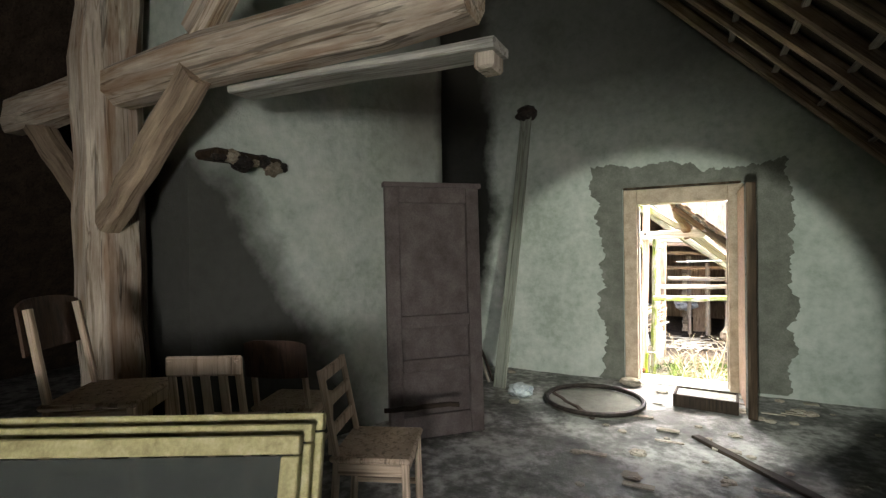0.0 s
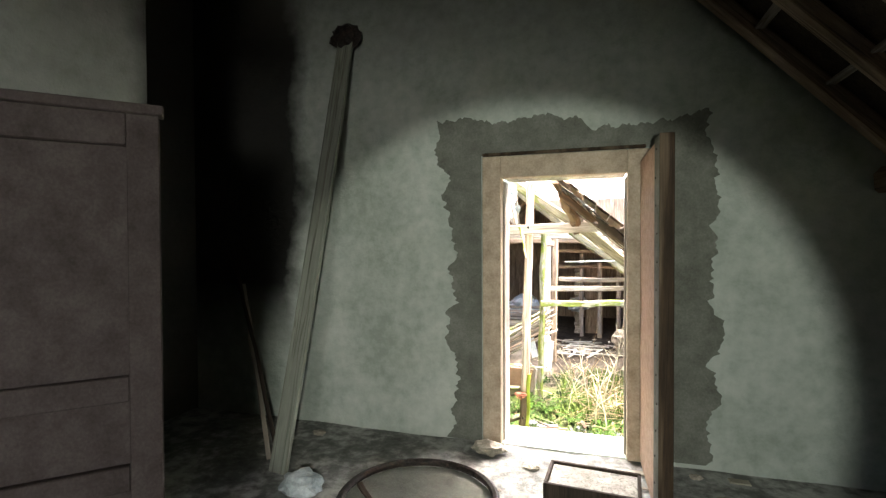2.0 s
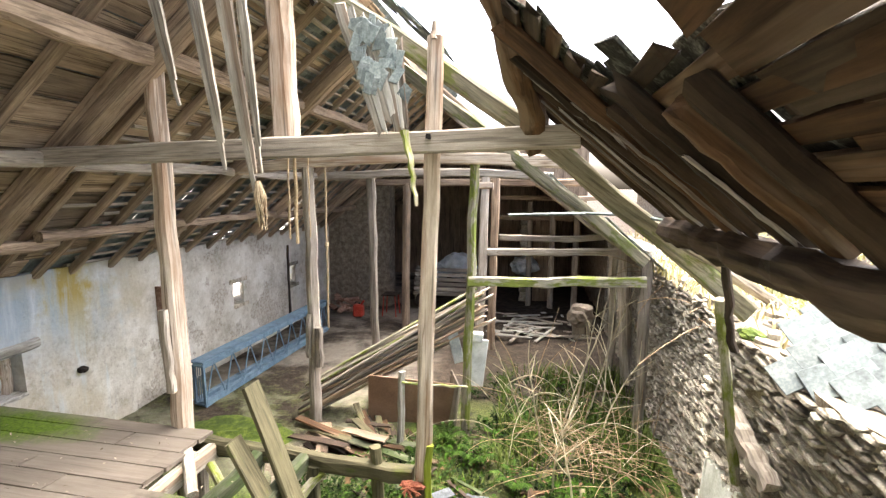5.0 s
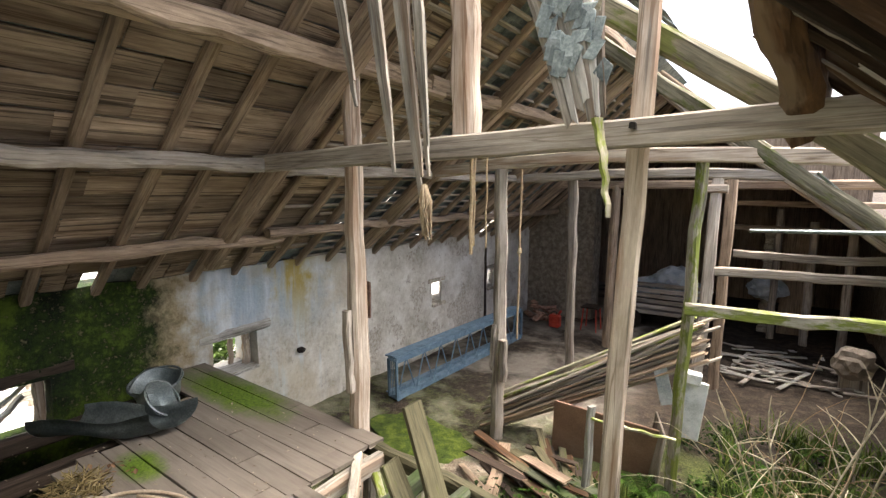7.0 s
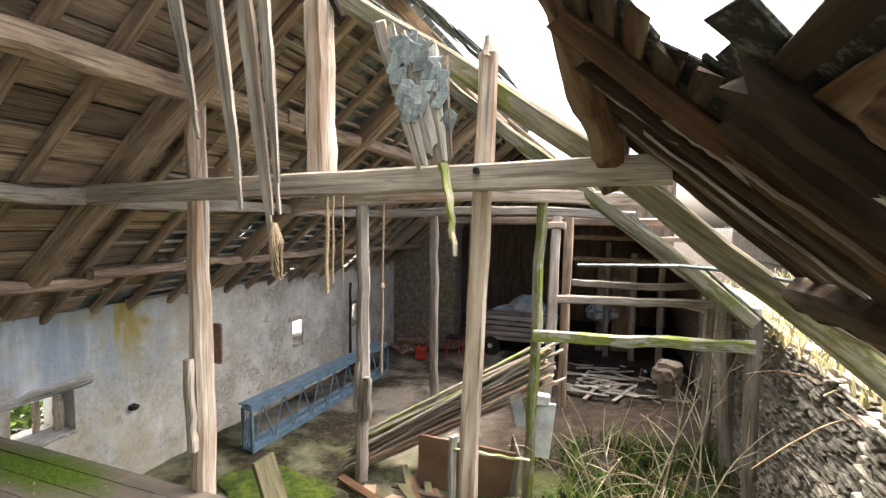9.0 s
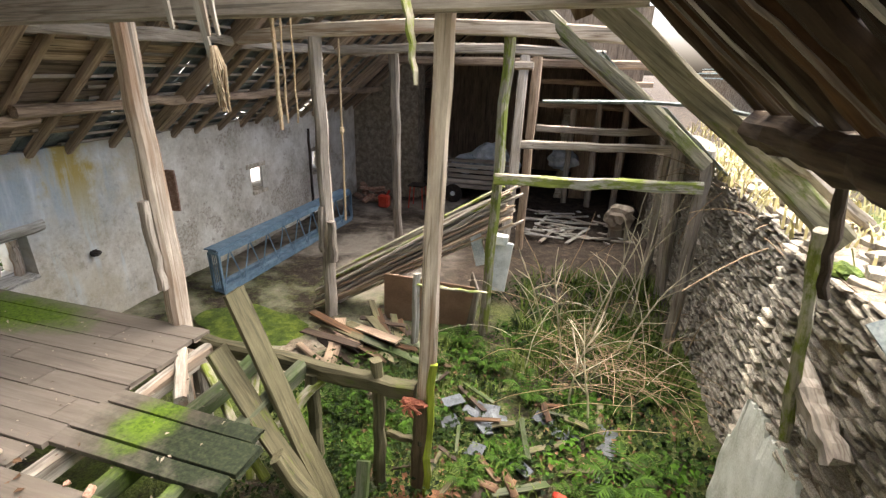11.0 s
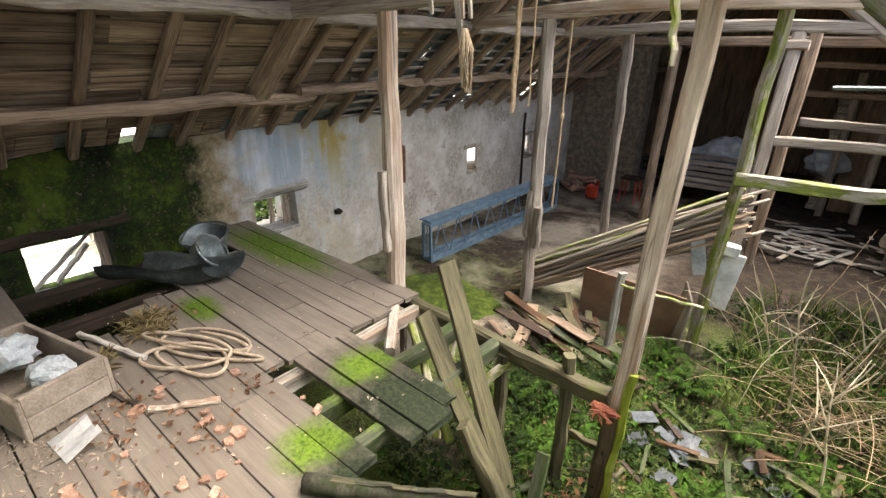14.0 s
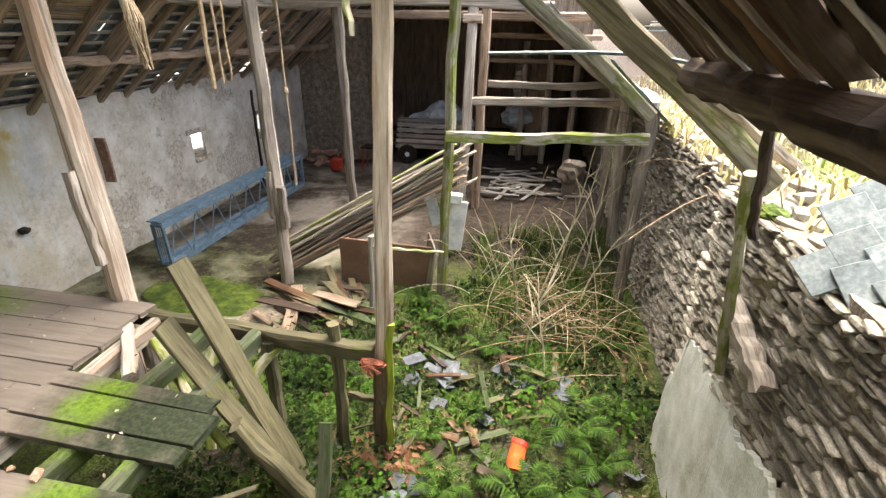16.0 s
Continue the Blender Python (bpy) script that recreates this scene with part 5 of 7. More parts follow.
for k in range(30):
    me = box_bm((rh_.uniform(0.04, 0.07), 0.006, rh_.uniform(0.06, 0.11)), 0.002)
    for v in me.verts:
        v.co += Vector((0.03 * noise.noise(v.co * 23 + Vector((k, 0, 0))), 0, 0.04 * noise.noise(v.co * 23 + Vector((0, k, 0)))))
    u, w = rh_.random(), (k % 13) / 12
    part("slate", me, SLATEMOSS, hs, "", pose(-1.22 + 0.28 * u + 0.10 * w, 8.972 + 0.002 * (k % 5), 2.17 - 0.10 * u - 0.36 * w, 3, 20 + rh_.uniform(-9, 9), rh_.uniform(-6, 6)))
for k in range(5):
    part("slate", box_bm((0.15, 0.13, 0.01), 0.002), SLATEMOSS, hs, "", Matrix.Translation((-1.42 + 0.08 * k, 9.3 + 0.05 * (k % 2), 2.47 - 0.058 * k)) @ Matrix.Rotation(0.63, 4, "Y") @ Matrix.Rotation(0.2 * (k % 3) - 0.2, 4, "Z"))

# ropes and wires
for k, (x, y, z0, z1, r) in enumerate(((-2.75, 12.0, 1.45, -0.62, 0.014), (-2.16, 10.0, 1.5, 0.77, 0.009), (-1.62, 9.1, 1.5, 0.85, 0.012), (-1.58, 9.2, 1.4, 0.88, 0.005))):
    rp = thing("rope", (x, y, z1), "thin hemp rope hanging from the tie beam", "rope", "hanging ropes")
    part("strand", tube_bm([(x + 0.003 * math.sin(i * 0.9 + k), y, z0 + (z1 - z0) * i / 14) for i in range(15)], r, 6), ROPE, rp)
    if k in (0, 2):
        part("knot", crumple(x, y, (0.47 if k == 0 else 1.47), 0.035, k + 2, (0.8, 0.8, 1.3)), STRAW, rp, "frayed knot")
tagged(part("iron_rod", tube_bm([(-0.31, 9.6, 1.03), (0.2, 9.58, 1.05), (0.45, 9.25, 1.06), (0.62, 9.1, 1.03)], 0.010, 6), ZINC), "thin dark iron rod crossing the gap", "rod")
timber("wall_pole", (-4.68, 14.5, -1.5), (-4.68, 14.5, 0.12), 0.04, 0.04, W_DARK, None, "dark pole standing against the plaster", "pole", seed=420)

# collapsed roof section overhanging the doorway
fg = thing("collapsed_roof", (0.4, 7.8, 1.0), "dark sagging roof piece of rafters and broken slates", "roof piece")
TILT = math.atan(0.85)


def frag(x, y, up=0.0):
    return Vector((x, y, 1.60 - 0.85 * x + up))


def broken_edge(y):
    """Upper broken edge of the piece: how far up the slope it still reaches."""
    if y > 8.08:
        return -0.30
    return 0.05 + 0.22 * max(0.0, 7.85 - y)


rs = random.Random(14)
for k in range(9):
    y = 9.12 - 0.215 * k
    x0 = broken_edge(y) + (0.10 * rs.random() if y > 8.08 else 0.03 + 0.10 * rs.random())
    timber("rafter", frag(x0, y, 0.0), frag(0.64, y + rs.uniform(-0.03, 0.03), 0.0), 0.055, 0.075, W_RUST if k % 3 == 1 else W_BLACK, fg, seed=430 + k, wob=0.005, ragged=0.05, rings=11, waney=0.3)
for r in range(12):
    x = -0.24 + 0.078 * r
    y1 = 9.2 - (0.20 * rs.random())
    y0 = 6.7
    while broken_edge(y0) > x - 0.03 and y0 < 8.2:
        y0 += 0.05
    bm, m = beam(frag(x, y0 - 0.12 * rs.random(), 0.056), frag(x, y1, 0.056), 0.076 - 0.008 * (r % 3), 0.016, 440 + r, wob=0.004, ragged=0.06, rings=10, waney=0.1)
    part("board", bm, W_RUST if r % 4 == 2 or r > 6 else W_BLACK, fg, "", m @ Matrix.Rotation(TILT, 4, "Z"))
for k, (p, q, w) in enumerate((((-0.14, 8.86), (0.56, 8.80), 0.016), ((-0.02, 8.66), (0.60, 8.58), 0.012), ((0.02, 8.30), (0.20, 8.27), 0.03), ((0.16, 8.22), (0.58, 8.14), 0.026), ((0.30, 7.80), (0.58, 7.74), 0.018), ((-0.20, 8.52), (0.06, 8.47), 0.02))):
    timber("lath", frag(*p, -0.045), frag(*q, -0.045), w, 0.012, W_SPLINT, fg, "pale split lath", seed=450 + k, wob=0.004, ragged=0.03, rings=10)
timber("end_timber", (-0.13, 9.22, 1.50), frag(-0.30, 8.15, 0.16), 0.13, 0.17, W_RUST, fg, "brown broken end timber", seed=453, wob=0.016, ragged=0.07, rings=14)
timber("log_purlin", (0.62, 9.12, 0.985), (0.60, 6.55, 0.98), 0.14, 0.14, W_BLACK, fg, "round bark-covered purlin", seed=454, wob=0.014, waney=0.3, rings=22)
for i in range(9):
    for j in range(18):
        x, y = -0.32 + 0.112 * i + rs.uniform(-0.02, 0.02), 6.62 + 0.15 * j + (0.07 if i % 2 else 0)
        if x < broken_edge(y) + 0.04 + 0.10 * noise.noise((x * 9, y * 9, 2)) or y > 9.22 or rs.random() < 0.05:
            continue
        me = box_bm((0.17, 0.16, 0.012), 0.003)
        for v in me.verts:
            v.co += Vector((0.07 * noise.noise(v.co * 14 + Vector((i, j, 0))), 0.07 * noise.noise(v.co * 14 + Vector((j, i, 3))), 0.012 * noise.noise(v.co * 20 + Vector((j, i, 9)))))
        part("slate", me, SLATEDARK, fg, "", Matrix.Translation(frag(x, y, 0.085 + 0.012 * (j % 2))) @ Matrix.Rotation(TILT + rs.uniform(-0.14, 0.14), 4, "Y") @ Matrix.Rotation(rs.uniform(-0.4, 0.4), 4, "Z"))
for r in range(10):
    x = -0.26 + 0.095 * r
    bm, m = beam(frag(x, 6.50, 0.056), frag(x, 7.16 + 0.22 * rs.random(), 0.056), 0.118, 0.016, 480 + r, wob=0.003, ragged=0.04, rings=7, waney=0.1)
    part("board", bm, W_RUST if r % 3 else W_BLACK, fg, "", m @ Matrix.Rotation(TILT, 4, "Z"))
# unseen boarding below the ridge, hard against the gable, added to darken the near slope
shade_roof = thing("roof_remnant", (-1.2, 6.8, 2.4), "unseen roof boarding added to shade the near slope", "roof boarding", "", "structure")
for r in range(7):
    x = -1.78 + 0.18 * r
    bm, m = beam(right_roof(x, 6.49), right_roof(x, 7.22 + 0.1 * rs.random()), 0.228, 0.018, 495 + r, wob=0.003, ragged=0.03, rings=4, waney=0.1)
    part("board", bm, W_BOARD, shade_roof, "", m @ Matrix.Rotation(TILT, 4, "Z"))
for y in (6.62, 7.02):
    timber("rafter", right_roof(-1.8, y, 0.055), right_roof(-0.62, y, 0.055), 0.075, 0.075, W_BROWN, shade_roof, seed=505, rings=5)
pr = thing("prop", (0.95, 8.9, -0.3), "mossy stick propping the sagging purlin", "prop")
timber("upper_stick", (0.66, 8.5, 0.95), (0.80, 8.66, 0.46), 0.032, 0.032, W_DARK, pr, seed=460)
timber("lower_stick", (0.70, 8.60, 0.72), (0.96, 8.92, -0.34), 0.042, 0.04, W_MOSS, pr, seed=461)
timber("fallen_rafter", (0.66, 9.0, 0.93), (2.0, 10.5, 0.16), 0.07, 0.07, W_GREY, None, "grey fallen rafter resting over the wall", "rafter", seed=462)
timber("wall_timber", (0.92, 8.95, 0.05), (0.95, 8.52, -0.12), 0.09, 0.08, W_GREY, None, "short grey timber end set in the rubble", "timber", seed=463, ragged=0.02)
# slab of slates still nailed together
sp = thing("fallen_slate_slab", (1.18, 8.78, 0.34), "slab of blue-grey slates slid onto the wall", "slates")
PM = Matrix.Translation((1.12, 8.46, 0.545)) @ Matrix.Rotation(radians(-38), 4, "Z") @ Matrix.Rotation(radians(46), 4, "X") @ Matrix.Scale(1.12, 4)
part("backing", box_bm((0.34, 0.36, 0.02), 0.004, (0.04, 0.02, -0.012)), W_GREY, sp, "", PM)
for i in range(4):
    for j in range(4):
        me = box_bm((0.125, 0.125, 0.008), 0.002)
        part("slate", me, SLATEPALE, sp, "", PM @ pose(-0.12 + 0.10 * i + (0.05 if j % 2 else 0), -0.13 + 0.095 * j, 0.006 + 0.004 * ((i + j) % 3), 6, 0, 45 + rs.uniform(-5, 5)))
tagged(part("moss_cushion", crumple(1.05, 9.08, 0.43, 0.06, 6, (1.0, 1.8, 0.5)), MOSSM), "yellow-green moss cushion on the wall top", "moss")

# ---- things in the barn ----
# blue lattice girder lying along the wall
gd = thing("lattice_girder", (-4.0, 11.3, GROUND_Z), "faded blue steel lattice girder lying by the wall", "girder")
GA, GB = Vector((-4.02, 11.22, GROUND_Z + 0.045)), Vector((-3.93, 14.55, GROUND_Z + 0.045))
along = (GB - GA).normalized()
up, out = Vector((0.0, -0.02, 0.50)), Vector((-0.15, 0.02, 0.0))
corners = [Vector(), up, out, up + out]
span = (GB - GA).length
for k, c in enumerate(corners):
    bm, m = beam(GA + c, GB + c, 0.012, 0.075, 470 + k, wob=0.0, waney=0.08, rings=2)
    flange = part("chord", bm, BLUE, gd, "", m)
    bm, m = beam(GA + c + Vector((-0.032, 0, 0.032)), GB + c + Vector((-0.032, 0, 0.032)), 0.07, 0.012, 474 + k, wob=0.0, waney=0.08, rings=2)
    part("flange", bm, BLUE, flange, "", m)
bm, m = beam(GA + up + out / 2 + Vector((0, 0, 0.046)), GB + up + out / 2 + Vector((0, 0, 0.046)), 0.10, 0.008, 480, wob=0.0, waney=0.1, rings=2)
part("top_plate", bm, BLUE, gd, "", m)
n = 9
for i in range(n):
    for a, b in ((0, 1), (0, 2)):
        p = GA + corners[a] + along * (span * i / n)
        q = GA + corners[b] + along * (span * (i + 0.5) / n)
        r = GA + corners[a] + along * (span * (i + 1) / n)
        part("lacing_rod", tube_bm([p, q], 0.010, 5), BLUE, gd)
        part("lacing_rod", tube_bm([q, r], 0.010, 5), BLUE, gd)
for e in (GA, GB):
    for a, b in ((0, 1), (2, 3), (0, 2), (1, 3)):
        part("end_bar", tube_bm([e + corners[a], e + corners[b]], 0.02, 4), BLUE, gd)
    for k in range(1, 5):
        part("end_rod", tube_bm([e + out * k / 5, e + up + out * k / 5], 0.006, 5), BLUE, gd)

# pile of old laths sloping against the posts
pl = random.Random(31)
for k in range(26):
    u = pl.uniform(-0.18, 0.18)
    a = Vector((-2.62 + 0.25 * u + pl.uniform(-0.15, 0.1), 11.42 + u, GROUND_Z + 0.04 + 0.013 * k + pl.uniform(0, 0.04)))
    b = Vector((-0.70 + pl.uniform(-0.15, 0.15), 11.75 + u * 0.8, -0.27 + 0.012 * k + pl.uniform(-0.05, 0.05)))
    timber("lath", a, b, pl.choice((0.05, 0.07, 0.09)), 0.022, W_MOSS if k in (20, 22, 24) else (W_GREY if k % 3 else W_BROWN), None, "long weathered lath in a sloping pile", "lath", "lath pile", seed=600 + k, wob=0.004, rings=5, ragged=0.03)
for k in range(18):
    a = Vector((-2.35 + pl.uniform(-0.3, 0.5), 10.75 + pl.uniform(-0.35, 0.4), GROUND_Z + 0.03 + 0.012 * k))
    d = Vector((pl.uniform(0.3, 0.75), pl.uniform(-0.5, 0.1), pl.uniform(-0.05, 0.12)))
    timber("split_board", a, a + d, pl.choice((0.06, 0.09, 0.11)), 0.018, (W_OLIVE, W_RUST, W_DARK, W_GREEN, W_BROWN)[k % 5], None, "short splintered board in a rotting heap", "board", "rotting heap", seed=640 + k, wob=0.006, rings=4, ragged=0.04)
hbp = thing("hardboard_box", (-1.4, 11.3, GROUND_Z), "brown hardboard sheets of a broken cupboard", "cupboard")
part("front_sheet", box_bm((1.0, 0.02, 0.62), 0.004), HARDBOARD, hbp, "", pose(-1.45, 11.32, GROUND_Z + 0.28, 12, 4, 6))
part("side_sheet", box_bm((0.02, 0.5, 0.60), 0.004), W_GREY, hbp, "", pose(-0.98, 11.35, GROUND_Z + 0.30, 0, 6, 20))
timber("upright", (-1.42, 10.75, GROUND_Z), (-1.40, 10.74, -0.62), 0.07, 0.05, W_BLEACH, hbp, "pale upright", seed=670)
timber("cross_stick", (-1.42, 10.72, -0.72), (-0.75, 10.9, -0.80), 0.025, 0.02, W_MOSS, hbp, seed=671)
wp = thing("white_panel", (-0.75, 11.5, -1.1), "chipped white metal panel tied to the post", "panel")
part("sheet", box_bm((0.20, 0.03, 0.55), 0.008), WHITEM, wp, "", pose(-0.72, 11.40, -0.72, 0, 6, 8))
part("top_box", box_bm((0.17, 0.10, 0.10), 0.01), WHITEM, wp, "", pose(-0.74, 11.40, -0.42, 0, 6, 8))
part("sheet", box_bm((0.12, 0.02, 0.36), 0.006), PLASTICBAG, wp, "", pose(-0.98, 11.55, -0.62, 0, -14, 20))

# far corner: bricks, red can, bench, bags, posts
bk = random.Random(6)
brick_me = bpy.data.meshes.new("brick")
bb = box_bm((0.22, 0.10, 0.06), 0.006)
bb.to_mesh(brick_me)
bb.free()
brick_me.materials.append(TERRA)
for k in range(15):
    o = part("brick", brick_me, None, None, "", pose(-4.25 + bk.uniform(-0.3, 0.4), 15.9 + bk.uniform(-0.35, 0.35), GROUND_Z + 0.05 + 0.055 * (k % 5), bk.uniform(-25, 25), bk.uniform(-25, 25), bk.uniform(0, 180)))
    tagged(o, "old red brick in a tumbled heap", "brick", "brick heap")
rc = thing("fuel_can", (-3.72, 15.6, GROUND_Z), "faded red metal can on the floor", "can")
part("body", box_bm((0.22, 0.16, 0.26), 0.03, (-3.72, 15.6, GROUND_Z + 0.14)), RED, rc)
part("spout", tube_bm([(-3.66, 15.6, GROUND_Z + 0.26), (-3.60, 15.6, GROUND_Z + 0.36)], 0.025, 8), RED, rc)
part("handle", tube_bm([(-3.80, 15.6, GROUND_Z + 0.26), (-3.78, 15.6, GROUND_Z + 0.32), (-3.70, 15.6, GROUND_Z + 0.32), (-3.69, 15.6, GROUND_Z + 0.27)], 0.01, 6), BLACKM, rc)
ch2 = thing("red_trestle", (-3.1, 15.9, GROUND_Z), "faded red tubular stool in the shade", "stool")
for dx, dy in ((-0.15, -0.15), (0.15, -0.15), (-0.15, 0.15), (0.15, 0.15)):
    part("leg", tube_bm([(-3.1 + dx, 15.9 + dy, GROUND_Z), (-3.1 + dx * 0.8, 15.9 + dy * 0.8, GROUND_Z + 0.45)], 0.013, 6), RED, ch2)
part("seat", box_bm((0.34, 0.34, 0.03), 0.01, (-3.1, 15.9, GROUND_Z + 0.46)), W_DARK, ch2)
bn = thing("slatted_cart", (-2.0, 16.6, GROUND_Z), "grey slatted wooden cart in the dark bay", "cart")
for k in range(6):
    timber("slat", (-2.75, 16.45 + 0.04 * k, -1.12 + 0.10 * k), (-1.25, 16.45 + 0.04 * k, -1.10 + 0.10 * k), 0.02, 0.075, W_GREY, bn, seed=680 + k, rings=3)
for x in (-2.7, -1.3):
    timber("upright", (x, 16.5, -1.3), (x, 16.75, -0.55), 0.06, 0.06, W_GREY, bn, seed=690)
timber("bed", (-2.75, 17.0, -1.15), (-1.25, 17.0, -1.13), 0.9, 0.06, W_GREY, bn, seed=691, rings=3)
for x in (-2.5, -1.5):
    w = part("wheel", tube_bm([(x, 16.42, -1.28), (x, 16.50, -1.28)], 0.20, 16), BLACKM, bn)
    part("hub", tube_bm([(x, 16.40, -1.28), (x, 16.45, -1.28)], 0.05, 10), WHITEM, w, "white hub")
for k, (x, y, z, r) in enumerate(((-2.35, 16.95, -0.72, 0.26), (-1.85, 17.0, -0.55, 0.36), (-1.45, 17.1, -0.75, 0.25), (-0.35, 17.6, -0.6, 0.28))):
    tagged(part("sack", crumple(x, y, z, r, 11 + k, (1.1, 0.8, 0.8)), PLASTICBAG), "full blue-white plastic sack in the dark", "sack", "plastic sacks")
lit = random.Random(9)
for k in range(26):
    x, y = lit.uniform(-0.7, 0.8), lit.uniform(14.6, 16.4)
    timber("slat", (x, y, GROUND_Z + 0.04 + 0.004 * k), (x + lit.uniform(-0.45, 0.45), y + lit.uniform(-0.2, 0.2), GROUND_Z + 0.06 + 0.004 * k), lit.choice((0.04, 0.07)), 0.015, W_BLEACH if k % 2 else W_GREY, None, "pale broken slat on the earth floor", "slat", "scattered slats", seed=700 + k, rings=3)
# dark bay: timber partition with brick piers
for k, (x, y, z1) in enumerate(((-0.25, 17.4, 0.9), (0.25, 17.2, 0.7), (0.75, 17.0, 0.6))):
    timber("partition_post", (x, y, GROUND_Z), (x, y, z1), 0.12, 0.12, W_GREY, None, "grey partition post in the far bay", "post", "far bay posts", seed=730 + k)
for k, z in enumerate((0.55, 1.0)):
    timber("partition_rail", (-1.0, 17.3, z), (1.15, 17.1, z), 0.08, 0.10, W_BROWN, None, "brown rail across the far bay", "rail", "far bay rails", seed=735 + k)
pier = thing("brick_pier", (0.0, 17.8, GROUND_Z), "pale brick pier in the far bay", "pier")
for k in range(18):
    part("brick", box_bm((0.24, 0.12, 0.10), 0.006, (-0.35 + 0.02 * (k % 2), 17.8, GROUND_Z + 0.06 + 0.115 * k)), STONE, pier)
timber("partition_sheet", (0.1, 17.9, GROUND_Z), (0.1, 17.9, 0.5), 0.5, 0.03, W_BROWN, None, "brown board panel in the far bay", "board", seed=738)
pm = thing("pale_machine", (0.75, 15.2, GROUND_Z), "pale enamel basin among the debris", "basin")
part("bowl", crumple(0.72, 15.0, GROUND_Z + 0.45, 0.24, 19, (0.9, 0.7, 1.0)), CRATE, pm)
part("stand", box_bm((0.3, 0.25, 0.3), 0.02, (0.75, 15.1, GROUND_Z + 0.15)), W_GREY, pm)
# wall niche and scar marks
timber("wall_patch", (LEFT_X + 0.005, 11.42, -0.55), (LEFT_X + 0.005, 11.42, -0.05), 0.24, 0.03, TERRA, None, "patch of bare brick showing in the plaster", "brick patch", seed=740, rings=4)
tagged(part("wall_hook", crumple(LEFT_X + 0.03, 10.33, -0.72, 0.05, 3), BLACKM), "dark lump of iron fixed in the plaster", "hook")
part("whitewashed_foot", crumple(-4.55, 9.17, 0.52, 0.09, 9, (1, 0.8, 1)), WHITEM, bf, "whitewashed rafter foot")

# orange pot and slate scraps on the ground
po = thing("orange_can", (0.06, 9.15, GROUND_Z), "bright orange plastic can lying in the weeds", "can")
part("body", tube_bm([(0.045, 9.08, GROUND_Z + 0.08), (0.05, 9.12, GROUND_Z + 0.10), (0.075, 9.22, GROUND_Z + 0.17)], [0.048, 0.055, 0.055], 14), ORANGE, po)
part("rim", tube_bm([(0.072, 9.21, GROUND_Z + 0.165), (0.08, 9.235, GROUND_Z + 0.18)], 0.060, 14), RED, po)
sl = random.Random(17)
for k in range(30):
    cx, cy, s = sl.choice(((-0.15, 9.75, 0.22), (0.35, 9.35, 0.25), (-0.7, 8.75, 0.2), (0.3, 10.0, 0.35), (-0.6, 9.9, 0.3), (0.6, 9.0, 0.2)))
    me = box_bm((sl.uniform(0.10, 0.22), sl.uniform(0.07, 0.14), 0.008), 0.002)
    for v in me.verts:
        v.co += Vector((0.03 * noise.noise(v.co * 20 + Vector((k, 0, 0))), 0.03 * noise.noise(v.co * 20 + Vector((0, k, 0))), 0))
    tagged(part("slate_scrap", me, SLATE, None, "", pose(cx + sl.gauss(0, s * 0.6), cy + sl.gauss(0, s * 0.6), GROUND_Z + 0.03 + sl.uniform(0, 0.05), sl.uniform(-14, 14), sl.uniform(-14, 14), sl.uniform(0, 180))), "broken blue-grey slate lying in the weeds", "slate", "fallen slates")

# rotten scraps of board among the weeds
for k in range(56):
    x, y = sl.uniform(-1.75, 0.55), sl.uniform(8.15, 10.4)
    a, ln = sl.uniform(0, math.pi), sl.uniform(0.05, 0.20)
    z = GROUND_Z + 0.05 + sl.uniform(0, 0.05)
    timber("wood_scrap", (x - ln * math.cos(a), y - ln * math.sin(a), z), (x + ln * math.cos(a), y + ln * math.sin(a), z + sl.uniform(-0.02, 0.05)), sl.uniform(0.025, 0.07), 0.014, (W_OLIVE, W_DARK, W_RUST, W_GREEN)[k % 4], None, "rotten dark board scrap among the weeds", "wood scrap", "board scraps in the weeds", seed=1500 + k, rings=4, ragged=0.02, wob=0.004)

# pale slats strewn on the far floor
for k in range(18):
    a = sl.uniform(-0.5, 0.5) if k % 4 else sl.uniform(0.8, 1.4)
    x, y, ln = sl.uniform(-0.75, 0.35), sl.uniform(14.7, 16.2), sl.uniform(0.25, 0.5)
    timber("slat", (x - ln * math.cos(a), y - ln * math.sin(a), GROUND_Z + 0.05 + 0.012 * (k % 4)), (x + ln * math.cos(a), y + ln * math.sin(a), GROUND_Z + 0.05 + 0.014 * (k % 3)), 0.055, 0.02, W_BLEACH if k % 3 else W_GREY, None, "pale slat strewn on the earth floor", "slat", "strewn slats", seed=880 + k, rings=4)
# broken lath ends below the pile
for k in range(9):
    x = -2.05 + 0.085 * k
    timber("lath_end", (x, 11.15 - 0.05 * (k % 3), -1.24 - 0.03 * k), (x + sl.uniform(0.2, 0.5), 10.55 + sl.uniform(-0.12, 0.12), -1.44), 0.07, 0.018, (W_OLIVE, W_RUST, W_DARK)[k % 3], None, "mossy broken lath end below the pile", "lath", "broken lath ends", seed=900 + k, rings=4, ragged=0.03)

